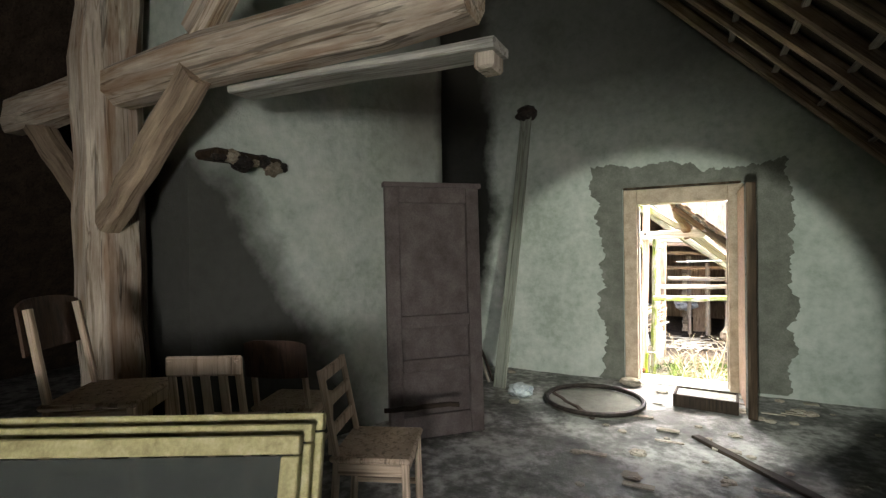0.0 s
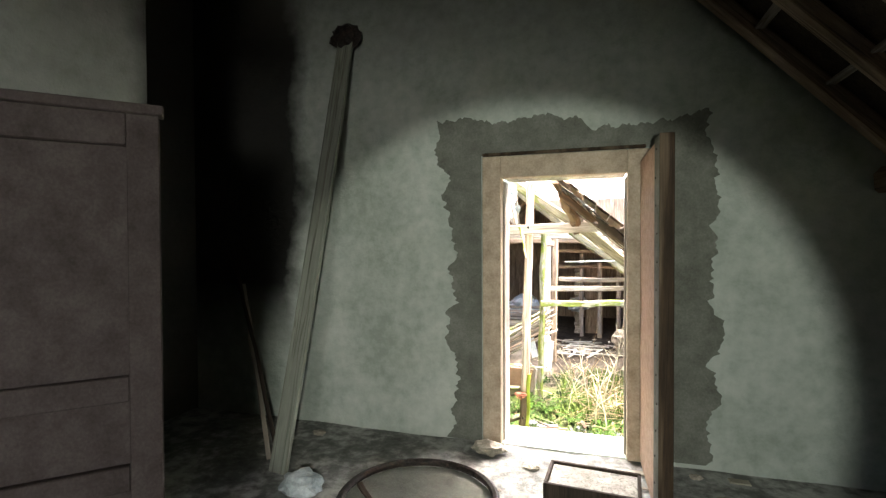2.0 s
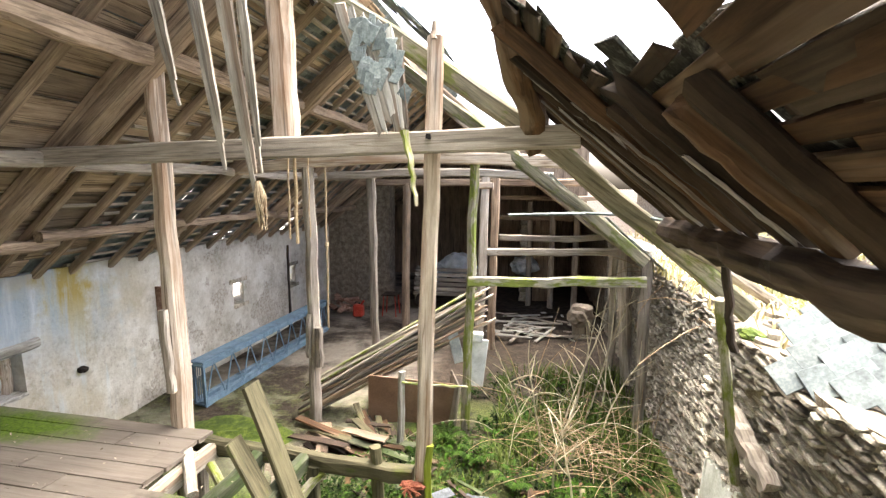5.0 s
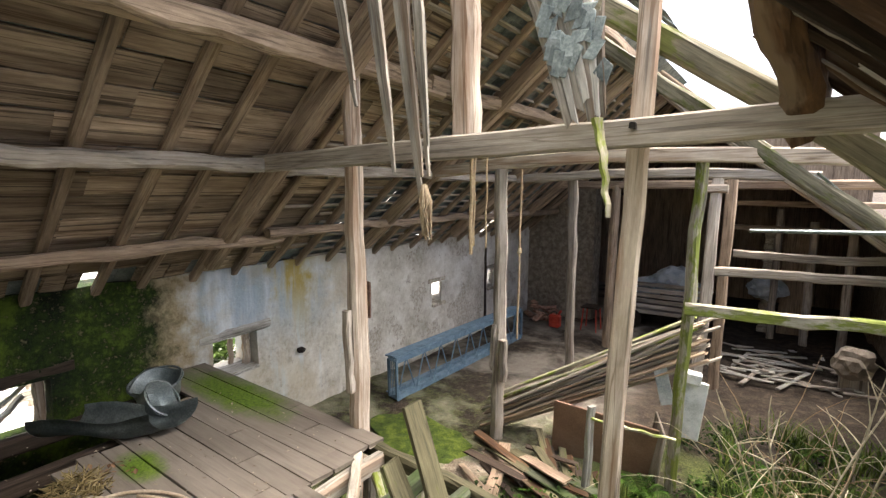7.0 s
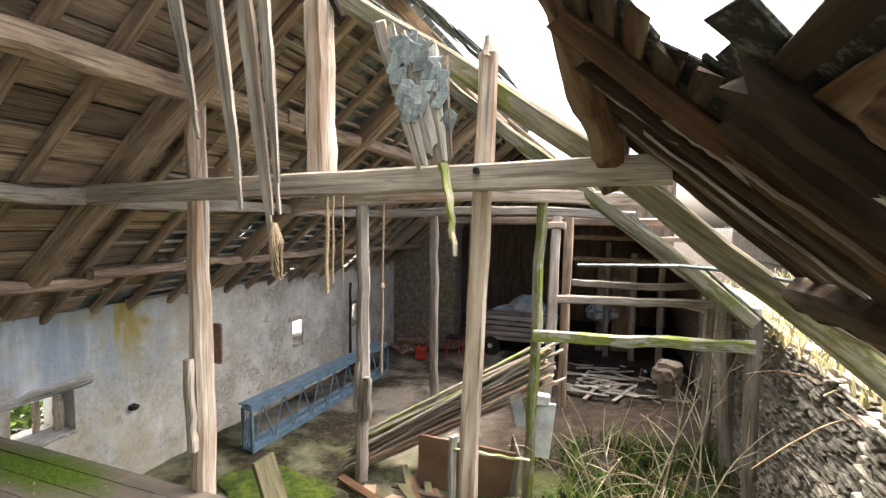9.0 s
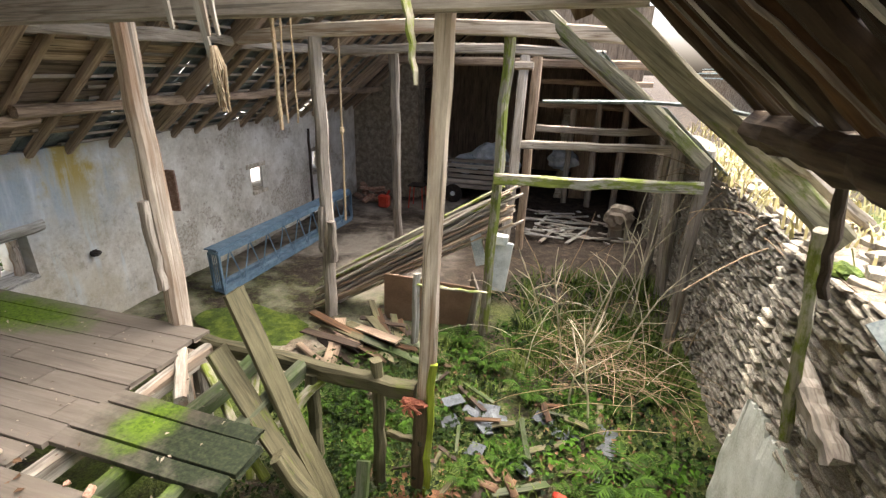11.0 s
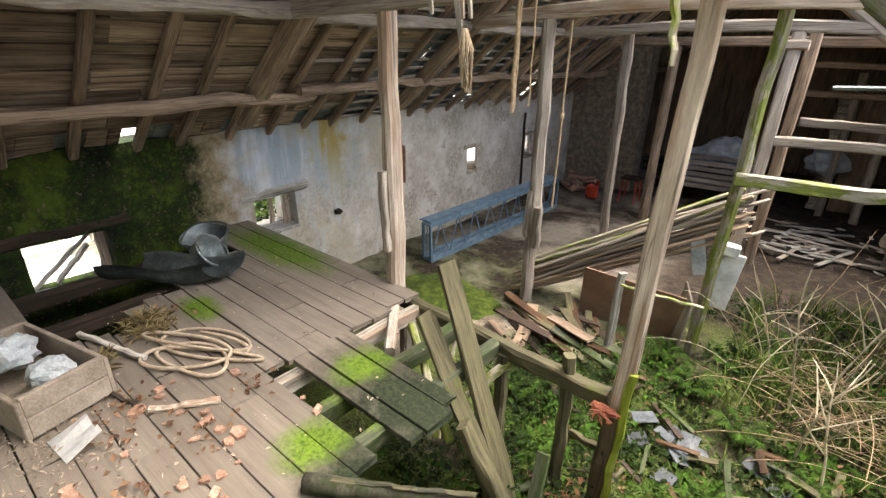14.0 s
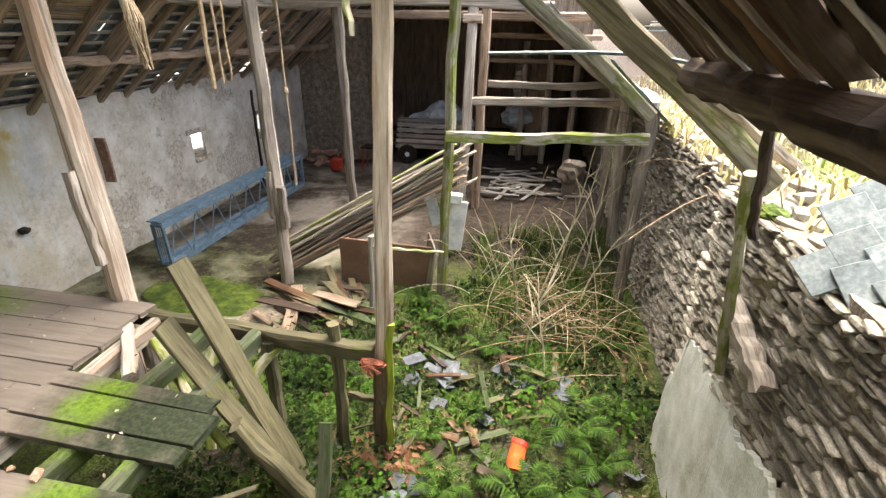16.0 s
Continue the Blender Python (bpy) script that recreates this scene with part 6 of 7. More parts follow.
# ---- things in the room ----
rt = thing("room_truss", (-3.4, 2.5, FLOOR_A), "massive pale tie beam on a thick post", "truss")
timber("tie_beam", (-6.4, 2.5, 2.47), (-0.80, 2.5, 2.42), 0.26, 0.28, W_PALE, rt, seed=800, wob=0.02, rings=14, waney=0.3)
timber("post", (-3.44, 2.5, FLOOR_A), (-3.42, 2.5, 4.3), 0.36, 0.32, W_PALE, rt, seed=801, wob=0.02, rings=14, waney=0.25)
timber("brace", (-3.32, 2.42, 1.55), (-2.42, 2.42, 2.34), 0.13, 0.18, W_BROWN, rt, seed=802, rings=8)
timber("brace", (-3.55, 2.5, 1.55), (-4.4, 2.5, 2.34), 0.13, 0.18, W_BROWN, rt, seed=803, rings=8)
timber("strut", (-2.5, 2.5, 2.6), (-1.6, 2.5, 3.5), 0.16, 0.18, W_PALE, rt, seed=804, rings=8)
timber("plank", (-2.3, 2.62, 2.27), (-0.72, 2.62, 2.21), 0.18, 0.04, W_BLEACH, rt, "pale plank slung under the beam", seed=805, rings=5)

part("end_block", box_bm((0.09, 0.13, 0.075), 0.012, (-0.78, 2.63, 2.15)), W_PALE, rt)

# door panel leaning across the corner
dp = thing("loose_door", (-1.8, 3.95, FLOOR_A), "dull mauve-brown panelled door leaning in the corner", "door")
ang = 45.5
DM = pose(-2.05, 3.68, FLOOR_A, -2.0, 0, ang) @ Matrix.Diagonal((0.82, 1.0, 0.95, 1))
part("slab", box_bm((0.92, 0.025, 2.03), 0.004, (0.46, 0.02, 1.015)), PANEL, dp, "", DM)
for nm, s, at in (("stile", (0.13, 0.04, 2.03), (0.065, -0.008, 1.015)), ("stile", (0.13, 0.04, 2.03), (0.855, -0.008, 1.015)), ("rail", (0.66, 0.038, 0.14), (0.46, -0.007, 1.96)), ("rail", (0.66, 0.038, 0.10), (0.46, -0.007, 0.93)), ("rail", (0.66, 0.038, 0.10), (0.46, -0.007, 0.58)), ("rail", (0.66, 0.038, 0.18), (0.46, -0.007, 0.09)), ("cornice", (0.96, 0.07, 0.04), (0.46, -0.015, 2.035))):
    part(nm, box_bm(s, 0.005, at), PANEL, dp, "", DM)

timber("leaning_board", (-1.80, 5.30, FLOOR_A), (-1.72, 6.06, 2.88), 0.13, 0.03, W_LIME, None, "grey board leaning against the plaster wall", "board", seed=810, rings=5, waney=0.1)
tagged(part("dark_cloth", crumple(-1.72, 6.04, 2.86, 0.10, 3, (1.2, 0.5, 1)), BLACKM), "dark cloth hung high on the wall", "cloth")
timber("stick", (-1.95, 5.50, FLOOR_A), (-2.78, 6.07, 1.16), 0.025, 0.02, W_DARK, None, "thin dark stick leaning on the wall", "stick", "room sticks", seed=811)
timber("stick", (-1.98, 5.44, FLOOR_A), (-2.70, 6.07, 0.98), 0.03, 0.02, W_GREY, None, "thin dark stick leaning on the wall", "stick", "room sticks", seed=812)
timber("stick", (-1.24, 5.28, FLOOR_A + 0.02), (-0.78, 4.78, FLOOR_A + 0.02), 0.035, 0.03, W_DARK, None, "dark stick lying on the floor", "stick", "room sticks", seed=813)
timber("stick", (-2.0, 3.55, FLOOR_A + 0.28), (-1.5, 3.75, FLOOR_A + 0.34), 0.03, 0.03, W_DARK, None, "dark stick lying over chair rungs", "stick", "room sticks", seed=814)
tagged(part("plastic_bag", crumple(-1.52, 5.12, FLOOR_A + 0.06, 0.11, 21, (1.1, 0.9, 0.6)), PLASTICBAG), "crumpled clear plastic bag on the floor", "bag")
tr = thing("round_tray", (-0.85, 5.2, FLOOR_A), "shallow round grey tray with a black rim", "tray")
part("rim", tube_bm([(-0.85 + 0.42 * math.cos(6.2832 * i / 40), 5.20 + 0.42 * math.sin(6.2832 * i / 40), FLOOR_A + 0.045) for i in range(41)], 0.022, 7), BLACKM, tr, "black rim")
part("base", tube_bm([(-0.85, 5.2, FLOOR_A + 0.002), (-0.85, 5.2, FLOOR_A + 0.02)], 0.41, 40), CEMENT, tr)
tx = thing("box_tray", (0.04, 5.6, FLOOR_A), "low dark wooden box on the threshold", "box")
BM_ = pose(0.05, 5.56, FLOOR_A, 0, 0, -4)
for nm, s, at in (("side", (0.50, 0.02, 0.11), (0, -0.14, 0.055)), ("side", (0.50, 0.02, 0.11), (0, 0.14, 0.055)), ("end", (0.02, 0.26, 0.11), (-0.24, 0, 0.055)), ("end", (0.02, 0.26, 0.11), (0.24, 0, 0.055)), ("lid", (0.46, 0.25, 0.015), (0, 0, 0.09))):
    part(nm, box_bm(s, 0.003, at), W_BLEACH if nm == "lid" else W_DARK, tx, "", BM_)
tagged(part("rubble_lump", crumple(-0.62, 5.95, FLOOR_A + 0.03, 0.09, 5, (1.2, 0.8, 0.5)), CONCRETE), "pale lump of rubble by the jamb", "rubble", "room rubble")
rb = random.Random(4)
for k in range(70):
    x, y = rb.gauss(0.0, 0.75), rb.uniform(3.2, 6.0)
    tagged(part("rubble_lump", crumple(x, y, FLOOR_A + 0.006, rb.uniform(0.012, 0.045), k, (1.3, 1, 0.45)) if k < 40 else box_bm((rb.uniform(0.05, 0.2), rb.uniform(0.02, 0.06), 0.01), 0.002, (x, y, FLOOR_A + 0.006)), CONCRETE if k % 3 else W_GREY), "pale plaster debris scattered on the floor", "rubble", "room rubble")
timber("plank", (-0.03, 4.76, FLOOR_A + 0.01), (0.62, 4.0, FLOOR_A + 0.01), 0.07, 0.02, W_DARK, None, "dark split board flat on the floor", "board", seed=816, rings=5)


def slab_bm(w, d, h, bevel=0.012, at=(0, 0, 0)):
    return box_bm((w, d, h), bevel, at)


def chair(m, label, wood_m, style):
    t = thing("wooden_chair", m.translation, label, "chair", "stored chairs")
    t.matrix_basis = m
    WORLD[t] = m.copy()
    for x in (-0.18, 0.18):
        bm, q = beam((x, -0.18, 0), (x, -0.17, 0.43), 0.036, 0.036, 3, wob=0.0, rings=3)
        part("leg", bm, wood_m, t, "", m @ q)
        bm, q = beam((x, 0.20, 0), (x * 0.97, 0.17, 0.43), 0.036, 0.036, 3, wob=0.0, rings=3)
        part("leg", bm, wood_m, t, "", m @ q)
        bm, q = beam((x * 0.97, 0.17, 0.43), (x * 0.92, 0.25, 0.86), 0.034, 0.03, 3, wob=0.0, rings=4)
        part("back_post", bm, wood_m, t, "", m @ q)
        bm, q = beam((x, -0.17, 0.16), (x, 0.19, 0.16), 0.022, 0.03, 3, wob=0.0, rings=2)
        part("stretcher", bm, wood_m, t, "", m @ q)
        bm, q = beam((x, -0.17, 0.385), (x, 0.18, 0.385), 0.022, 0.06, 3, wob=0.0, rings=2)
        part("apron", bm, wood_m, t, "", m @ q)
    part("seat", slab_bm(0.42, 0.40, 0.028, 0.01, (0, 0, 0.435)), wood_m, t, "", m)
    part("apron", slab_bm(0.34, 0.022, 0.06, 0.003, (0, -0.17, 0.385)), wood_m, t, "", m)
    if style == "panel":
        bm = bmesh.new()
        cols = []
        for i in range(13):
            u = -1 + 2 * i / 12
            x = 0.205 * u
            y = 0.235 + 0.035 * (1 - u * u)
            top = 0.90 - 0.03 * u ** 4
            cols.append([bm.verts.new((x, y + dy + 0.03 * k, z)) for z, k in ((0.66, 0), (top, 1)) for dy in (0, 0.012)])
        for a, b in zip(cols, cols[1:]):
            for q in ((0, 2), (3, 1), (2, 3), (1, 0)):
                bm.faces.new((a[q[0]], b[q[0]], b[q[1]], a[q[1]]))
        bm.faces.new([cols[0][i] for i in (0, 2, 3, 1)])
        bm.faces.new([cols[-1][i] for i in (0, 1, 3, 2)])
        part("backrest", bm, W_CHAIRD, t, "dark curved back panel", m)
    elif style == "slats":
        part("top_rail", slab_bm(0.38, 0.024, 0.10, 0.01, (0, 0.25, 0.83)), wood_m, t, "", m)
        for x in (-0.09, 0.0, 0.09):
            bm, q = beam((x, 0.18, 0.45), (x, 0.245, 0.79), 0.045, 0.014, 3, wob=0.0, rings=3)
            part("splat", bm, wood_m, t, "", m @ q)
    else:
        for z in (0.56, 0.70, 0.83):
            part("back_rail", slab_bm(0.34, 0.022, 0.07, 0.008, (0, 0.17 + 0.18 * (z - 0.43), z)), wood_m, t, "", m)
    return t


chair(pose(-2.45, 1.98, 0.27, 0, 0, 125), "brown wooden chair with dark curved back, stacked", W_CHAIR, "panel")
chair(pose(-2.28, 2.47, FLOOR_A + 0.06, 0, 0, 208), "pale wooden chair with a slatted back", W_CHAIR, "slats")
chair(pose(-2.42, 3.10, FLOOR_A, 0, 0, 200), "wooden chair with dark rounded back panel", W_CHAIR, "panel")
chair(pose(-1.48, 2.76, FLOOR_A, 0, 0, 112), "pale wooden chair with an open ladder back", W_CHAIR, "ladder")
tbl = thing("work_table", (-2.45, 1.98, FLOOR_A), "low dark table under the stacked chair", "table")
part("top", box_bm((0.8, 0.6, 0.04), 0.005, (-2.45, 1.98, 0.25)), W_DARK, tbl)
for dx in (-0.35, 0.35):
    for dy in (-0.25, 0.25):
        part("leg", box_bm((0.05, 0.05, 0.32), 0.004, (-2.45 + dx, 1.98 + dy, 0.07)), W_DARK, tbl)

# stack of window sashes leaning back
SX = Matrix.Translation((-1.03, 1.87, 0)) @ Matrix.Rotation(radians(28), 4, "Z")
for k in range(3):
    m = SX @ Matrix.Translation((0.0 - 0.02 * k, -0.03 - 0.055 * k, 0.87 - 0.012 * k)) @ Matrix.Rotation(radians(-20), 4, "X")
    t = thing("window_sash", m.translation, "old yellow-painted window sash leaning in a stack", "window sash", "stacked sashes")
    t.matrix_basis = m
    WORLD[t] = m.copy()
    w, h = 1.35, 0.98
    for nm, s, at in (("top_rail", (w, 0.04, 0.05), (-w / 2, 0, -0.025)), ("bottom_rail", (w, 0.04, 0.06), (-w / 2, 0, -h + 0.03)), ("stile", (0.05, 0.04, h - 0.11), (-0.025, 0, -h / 2)), ("stile", (0.05, 0.04, h - 0.11), (-w + 0.025, 0, -h / 2))):
        part(nm, box_bm(s, 0.004, at), W_YELLOW, t, "", m)
    if k == 2:
        part("pane", box_bm((w - 0.10, 0.004, h - 0.11), 0, (-w / 2, 0.006, -h / 2)), GLASSM, t, "dusty glass", m)
# dark hole with broken plaster on the side wall; a dark slab stands for its shade
sh = thing("flue_shelf", (-2.7, 2.95, 1.95), "dark hole with broken plaster, built as a ledge", "shelf")
part("slab", box_bm((0.22, 0.55, 0.06), 0.02, (-2.72, 2.95, 1.98)), W_BLACK, sh, "ledge coloured dark for the shade in the hole")
for k in range(7):
    part("plaster_lump", crumple(-2.64, 2.72 + 0.085 * k, 1.955 + 0.02 * math.sin(k * 2.1), 0.045 + 0.012 * (k % 3), 60 + k, (0.8, 1.1, 0.8)), MORTAR if k % 2 else BLACKM, sh)

# ---- plants ----
def leaves(name, pts, size, mat, label, category, seed, upright=0.3, shape=(1.0, 0.7)):
    """Small folded leaves at the given points, one joined object."""
    rng = np.random.default_rng(seed)
    n = len(pts)
    pts = np.asarray(pts)
    a = rng.uniform(0, 2 * np.pi, n)
    tilt = rng.normal(upright, 0.45, n)
    s = size * rng.uniform(0.5, 1.4, n)
    d = np.stack([np.cos(a) * np.cos(tilt), np.sin(a) * np.cos(tilt), np.sin(tilt)], 1)
    side = np.stack([-np.sin(a), np.cos(a), rng.normal(0, 0.25, n)], 1)
    L, Wd = (s * shape[0])[:, None], (s * shape[1])[:, None]
    mid = pts + d * L * 0.5
    v = np.stack([pts, mid + side * Wd * 0.5 + np.array([0, 0, 0.12]) * L, pts + d * L, mid - side * Wd * 0.5 + np.array([0, 0, 0.12]) * L], 1).reshape(-1, 3)
    f = np.arange(4 * n).reshape(-1, 4)
    tri = np.concatenate([f[:, [0, 1, 2]], f[:, [0, 2, 3]]])
    me = bpy.data.meshes.new(name)
    me.from_pydata(v.tolist(), [], tri.tolist())
    me.materials.append(mat)
    return tagged(part(name, me, mat), label, category, "", "stuff")


def ground_h(x, y):
    z = GROUND_Z + 0.06 * noise.noise((x * 1.4, y * 1.4, 0.3)) + 0.02 * noise.noise((x * 6, y * 6, 1.3))
    return z + (0.10 * min(1, (x - 0.55) / 0.6) if x > 0.55 and y > 8 else 0)


pr_ = random.Random(50)


def scatter(n, x0, x1, y0, y1, dense, hmax=0.08):
    out = []
    while len(out) < n:
        x, y = pr_.uniform(x0, x1), pr_.uniform(y0, y1)
        if noise.noise((x * 1.8, y * 1.8, dense)) + 0.35 > pr_.random() * 0.9:
            out.append((x, y, ground_h(x, y) + pr_.uniform(0, hmax) ** 1.0))
    return out


leaves("ground_ivy", scatter(6000, -1.9, 1.1, 7.4, 10.9, 1.0, 0.09), 0.05, IVY, "low green ivy and weeds over the soil", "ivy", 1)
leaves("ground_ivy", scatter(4200, -2.2, -0.7, 8.4, 10.4, 3.0, 0.22), 0.040, IVY, "low green ivy heap round the broken boards", "ivy", 2)
leaves("ground_ivy", scatter(3000, -1.0, 1.0, 10.8, 13.0, 5.0, 0.10), 0.05, IVY, "low green ivy under the brambles", "ivy", 3)
leaves("fallen_leaves", scatter(1500, -1.6, 1.1, 7.4, 11.0, 8.0, 0.05), 0.045, DEAD, "dead brown leaves on the soil", "leaves", 4, 0.05)
dk = [(c[0] + pr_.gauss(0, 0.09), c[1] + pr_.gauss(0, 0.07), DECK + 0.004 + pr_.uniform(0, 0.02)) for c in [pr_.choice(((-2.3, 7.8), (-2.2, 7.45), (-2.45, 7.15), (-2.0, 7.1), (-1.75, 7.2), (-2.7, 7.3), (-3.4, 7.85))) for _ in range(230)]]
leaves("fallen_leaves", dk, 0.035, DEAD, "dead brown leaves and chips on the planks", "leaves", 5, 0.05)
leaves("fallen_leaves", [(-0.8 + pr_.gauss(0, 0.12), 9.0 + pr_.gauss(0, 0.08), GROUND_Z + pr_.uniform(0.03, 0.10)) for _ in range(160)], 0.06, leafy("rust_red_leaves", (0.09, 0.045, 0.025), (0.20, 0.10, 0.055)), "rust-red dead leaves at the post foot", "leaves", 6, 0.2)


CHAFF = leafy("pale_chaff_and_chips", (0.09, 0.065, 0.04), (0.42, 0.36, 0.28))
def straw_heap(cx, cy, r, n, seed):
    pts = []
    for _ in range(n):
        a, q = pr_.uniform(0, 6.28), pr_.random() ** 0.5
        pts.append((cx + r * q * math.cos(a), cy + r * 0.8 * q * math.sin(a), DECK + 0.01 + 0.5 * r * (1 - q * q) * pr_.random()))
    leaves("straw_heap", pts, 0.07, leafy("damp_straw", (0.10, 0.075, 0.03), (0.36, 0.29, 0.14)), "clump of dry straw on the planks", "straw", seed, 0.25, (1.0, 0.10))


straw_heap(-3.33, 7.66, 0.17, 420, 31)
straw_heap(-3.12, 7.32, 0.10, 160, 32)
leaves("chaff", [(pr_.gauss(-2.65, 0.28), pr_.gauss(7.0, 0.14), DECK + 0.004 + pr_.uniform(0, 0.015)) for _ in range(600)], 0.026, CHAFF, "pale chips and chaff swept on the planks", "chaff", 15, 0.05, (1.0, 0.35))
leaves("chaff", [(pr_.uniform(-4.2, -1.6), pr_.uniform(6.7, 9.0), DECK + 0.004 + pr_.uniform(0, 0.006)) for _ in range(260)], 0.022, CHAFF, "pale chips and chaff scattered on the planks", "chaff", 16, 0.05, (1.0, 0.5))


def blades(name, n, x0, x1, y0, y1, h, mat, label, seed, lean=0.35, base=None, width=0.006):
    rs_ = random.Random(seed)
    verts, faces = [], []
    for _ in range(n):
        x, y = rs_.uniform(x0, x1), rs_.uniform(y0, y1)
        if noise.noise((x * 2.2, y * 2.2, seed)) < -0.15:
            continue
        z = ground_h(x, y) if base is None else base(x, y)
        a = rs_.uniform(0, 6.28)
        hh = h * rs_.uniform(0.4, 1.2)
        dx, dy = math.cos(a) * lean * hh, math.sin(a) * lean * hh
        w = width
        sx, sy = -math.sin(a) * w, math.cos(a) * w
        b = len(verts)
        verts += [(x - sx, y - sy, z - 0.01), (x + sx, y + sy, z - 0.01), (x + dx * 0.35 + sx * 0.8, y + dy * 0.35 + sy * 0.8, z + hh * 0.6), (x + dx * 0.35 - sx * 0.8, y + dy * 0.35 - sy * 0.8, z + hh * 0.6), (x + dx, y + dy, z + hh * rs_.uniform(0.75, 1.0))]
        faces += [(b, b + 1, b + 2, b + 3), (b + 3, b + 2, b + 4)]
    me = bpy.data.meshes.new(name)
    me.from_pydata(verts, [], faces)
    me.materials.append(mat)
    return tagged(part(name, me, mat), label, "grass", "", "stuff")


blades("grass", 2200, -0.5, 1.1, 10.6, 13.2, 0.30, GRASS, "tall pale-green grass among the brambles", 1, 0.6)
blades("grass", 1500, -1.6, 1.1, 8.3, 11.0, 0.14, GRASS, "short grass tufts in the weeds", 2, 0.7)
bank = lambda x, y: -0.1 + min(1.0, max(0.0, (x - 1.44) / 2.0)) * 0.55 + 0.05
blades("dry_grass", 5000, 1.5, 6.0, 7.0, 18.0, 0.22, DRYGRASS, "dry yellow grass on the bank", 3, 0.6, bank, 0.01)
blades("dry_grass", 900, 1.1, 1.75, 8.6, 13.0, 0.16, DRYGRASS, "dry yellow grass on the wall top", 4, 0.8, lambda x, y: 0.36 if y > 9.6 else 0.42, 0.008)


# ferns
def frond_mesh(seed, n=13):
    rs_ = random.Random(seed)
    verts, faces = [], []
    for i in range(n):
        u = (i + 0.5) / n
        x, z = 0.30 * u, 0.20 * math.sin(u * 2.2)
        ln = 0.095 * math.sin(math.pi * (0.12 + 0.86 * u)) * rs_.uniform(0.85, 1.1)
        for s in (-1, 1):
            b = len(verts)
            verts += [(x - 0.011, 0, z), (x + 0.013, 0, z + 0.003), (x + 0.035, s * ln, z - 0.02), (x + 0.010, s * ln * 0.55, z - 0.004)]
            faces += [(b, b + 1, b + 2), (b, b + 2, b + 3)]
    b = len(verts)
    for i in range(7):
        u = i / 6
        verts += [(0.30 * u, -0.003, 0.20 * math.sin(u * 2.2)), (0.30 * u, 0.003, 0.20 * math.sin(u * 2.2))]
    faces += [(b + 2 * i, b + 2 * i + 2, b + 2 * i + 3, b + 2 * i + 1) for i in range(6)]
    me = bpy.data.meshes.new("frond")
    me.from_pydata(verts, [], faces)
    me.materials.append(FERN)
    return me


fronds = [frond_mesh(s) for s in range(3)]
fe = thing("fern", (0.45, 9.5, ground_h(0.45, 9.5)), "fresh green fern with arching fronds", "fern", "ferns on the soil")
for k in range(8):
    part("frond", fronds[k % 3], None, fe, "", WORLD[fe] @ pose(0, 0, 0, 0, -8 + 6 * (k % 3), 45 * k + 9 * (k % 2)) @ Matrix.Scale(0.85 + 0.12 * (k % 3), 4))
fs = random.Random(22)
for x, y in ((0.15, 9.35), (0.6, 9.25), (0.75, 9.75), (0.2, 10.0), (-0.3, 9.55), (-0.55, 9.3), (-0.25, 10.4), (-0.65, 10.7), (0.5, 10.35), (-1.05, 9.75), (-1.35, 9.35), (-1.2, 10.5), (-1.75, 9.75), (0.85, 10.6), (-0.4, 8.9), (0.1, 8.9), (-1.0, 11.0), (0.35, 9.0), (0.6, 8.8), (-0.1, 9.1)):
    copy_thing(fe, pose(x, y, ground_h(x, y), 0, 0, fs.uniform(0, 360)) @ Matrix.Scale(fs.uniform(0.45, 0.85), 4))


# brambles and saplings
def stem_pts(p, d, length, droop, seed, n=9):
    rs_ = random.Random(seed)
    p, d = Vector(p), Vector(d).normalized()
    out = [p.copy()]
    for i in range(n):
        d = (d + Vector((rs_.uniform(-0.12, 0.12), rs_.uniform(-0.12, 0.12), rs_.uniform(-0.1, 0.1) - droop))).normalized()
        p = p + d * length / n
        if p.z < GROUND_Z + 0.04:
            p.z = GROUND_Z + 0.04
        out.append(p.copy())
    return out


sap = thing("sapling", (0.35, 11.3, GROUND_Z), "bare pale saplings rising through the brambles", "sapling")
for k, (x, y, d, ln) in enumerate(((0.3, 11.6, (0.15, 0, 1), 1.75), (0.2, 11.4, (0.3, 0.1, 1), 1.6), (0.5, 11.8, (0.25, 0, 1), 1.9), (0.0, 11.0, (0.05, 0.1, 1), 1.2), (0.6, 11.3, (0.2, -0.1, 1), 1.3), (0.1, 10.4, (-0.05, 0, 1), 1.0), (0.25, 10.1, (0.1, 0, 1), 0.95), (-0.2, 11.5, (-0.2, 0, 1), 1.1), (0.75, 12.2, (0.1, 0, 1), 1.8))):
    pts = stem_pts((x, y, ground_h(x, y)), d, ln, 0.0, 900 + k)
    st = part("stem", tube_bm(pts, [0.0105 * (1 - 0.7 * i / 9) for i in range(10)], 6), PALETWIG, sap)
    for j in range(5):
        q = pts[3 + j]
        tw = stem_pts(q, (fs.uniform(-1, 1), fs.uniform(-1, 1), 0.8), 0.45 - 0.05 * j, 0.02, 950 + k * 7 + j, 5)
        part("twig", tube_bm(tw, [0.006 * (1 - 0.7 * i / 5) for i in range(6)], 5), PALETWIG, st)
brm = thing("bramble", (0.5, 10.9, GROUND_Z), "tangled dry orange-brown bramble canes", "bramble")
for k in range(115):
    x, y = fs.gauss(0.50, 0.26), fs.gauss(10.85, 0.30)
    pts = stem_pts((x, y, GROUND_Z + fs.uniform(0.05, 0.40)), (fs.uniform(-1, 1), fs.uniform(-0.7, 0.7), fs.uniform(-0.1, 0.5)), fs.uniform(0.4, 0.9), 0.07, 1000 + k, 7)
    part("cane", tube_bm(pts, 0.0027, 5), DRYTWIG, brm)
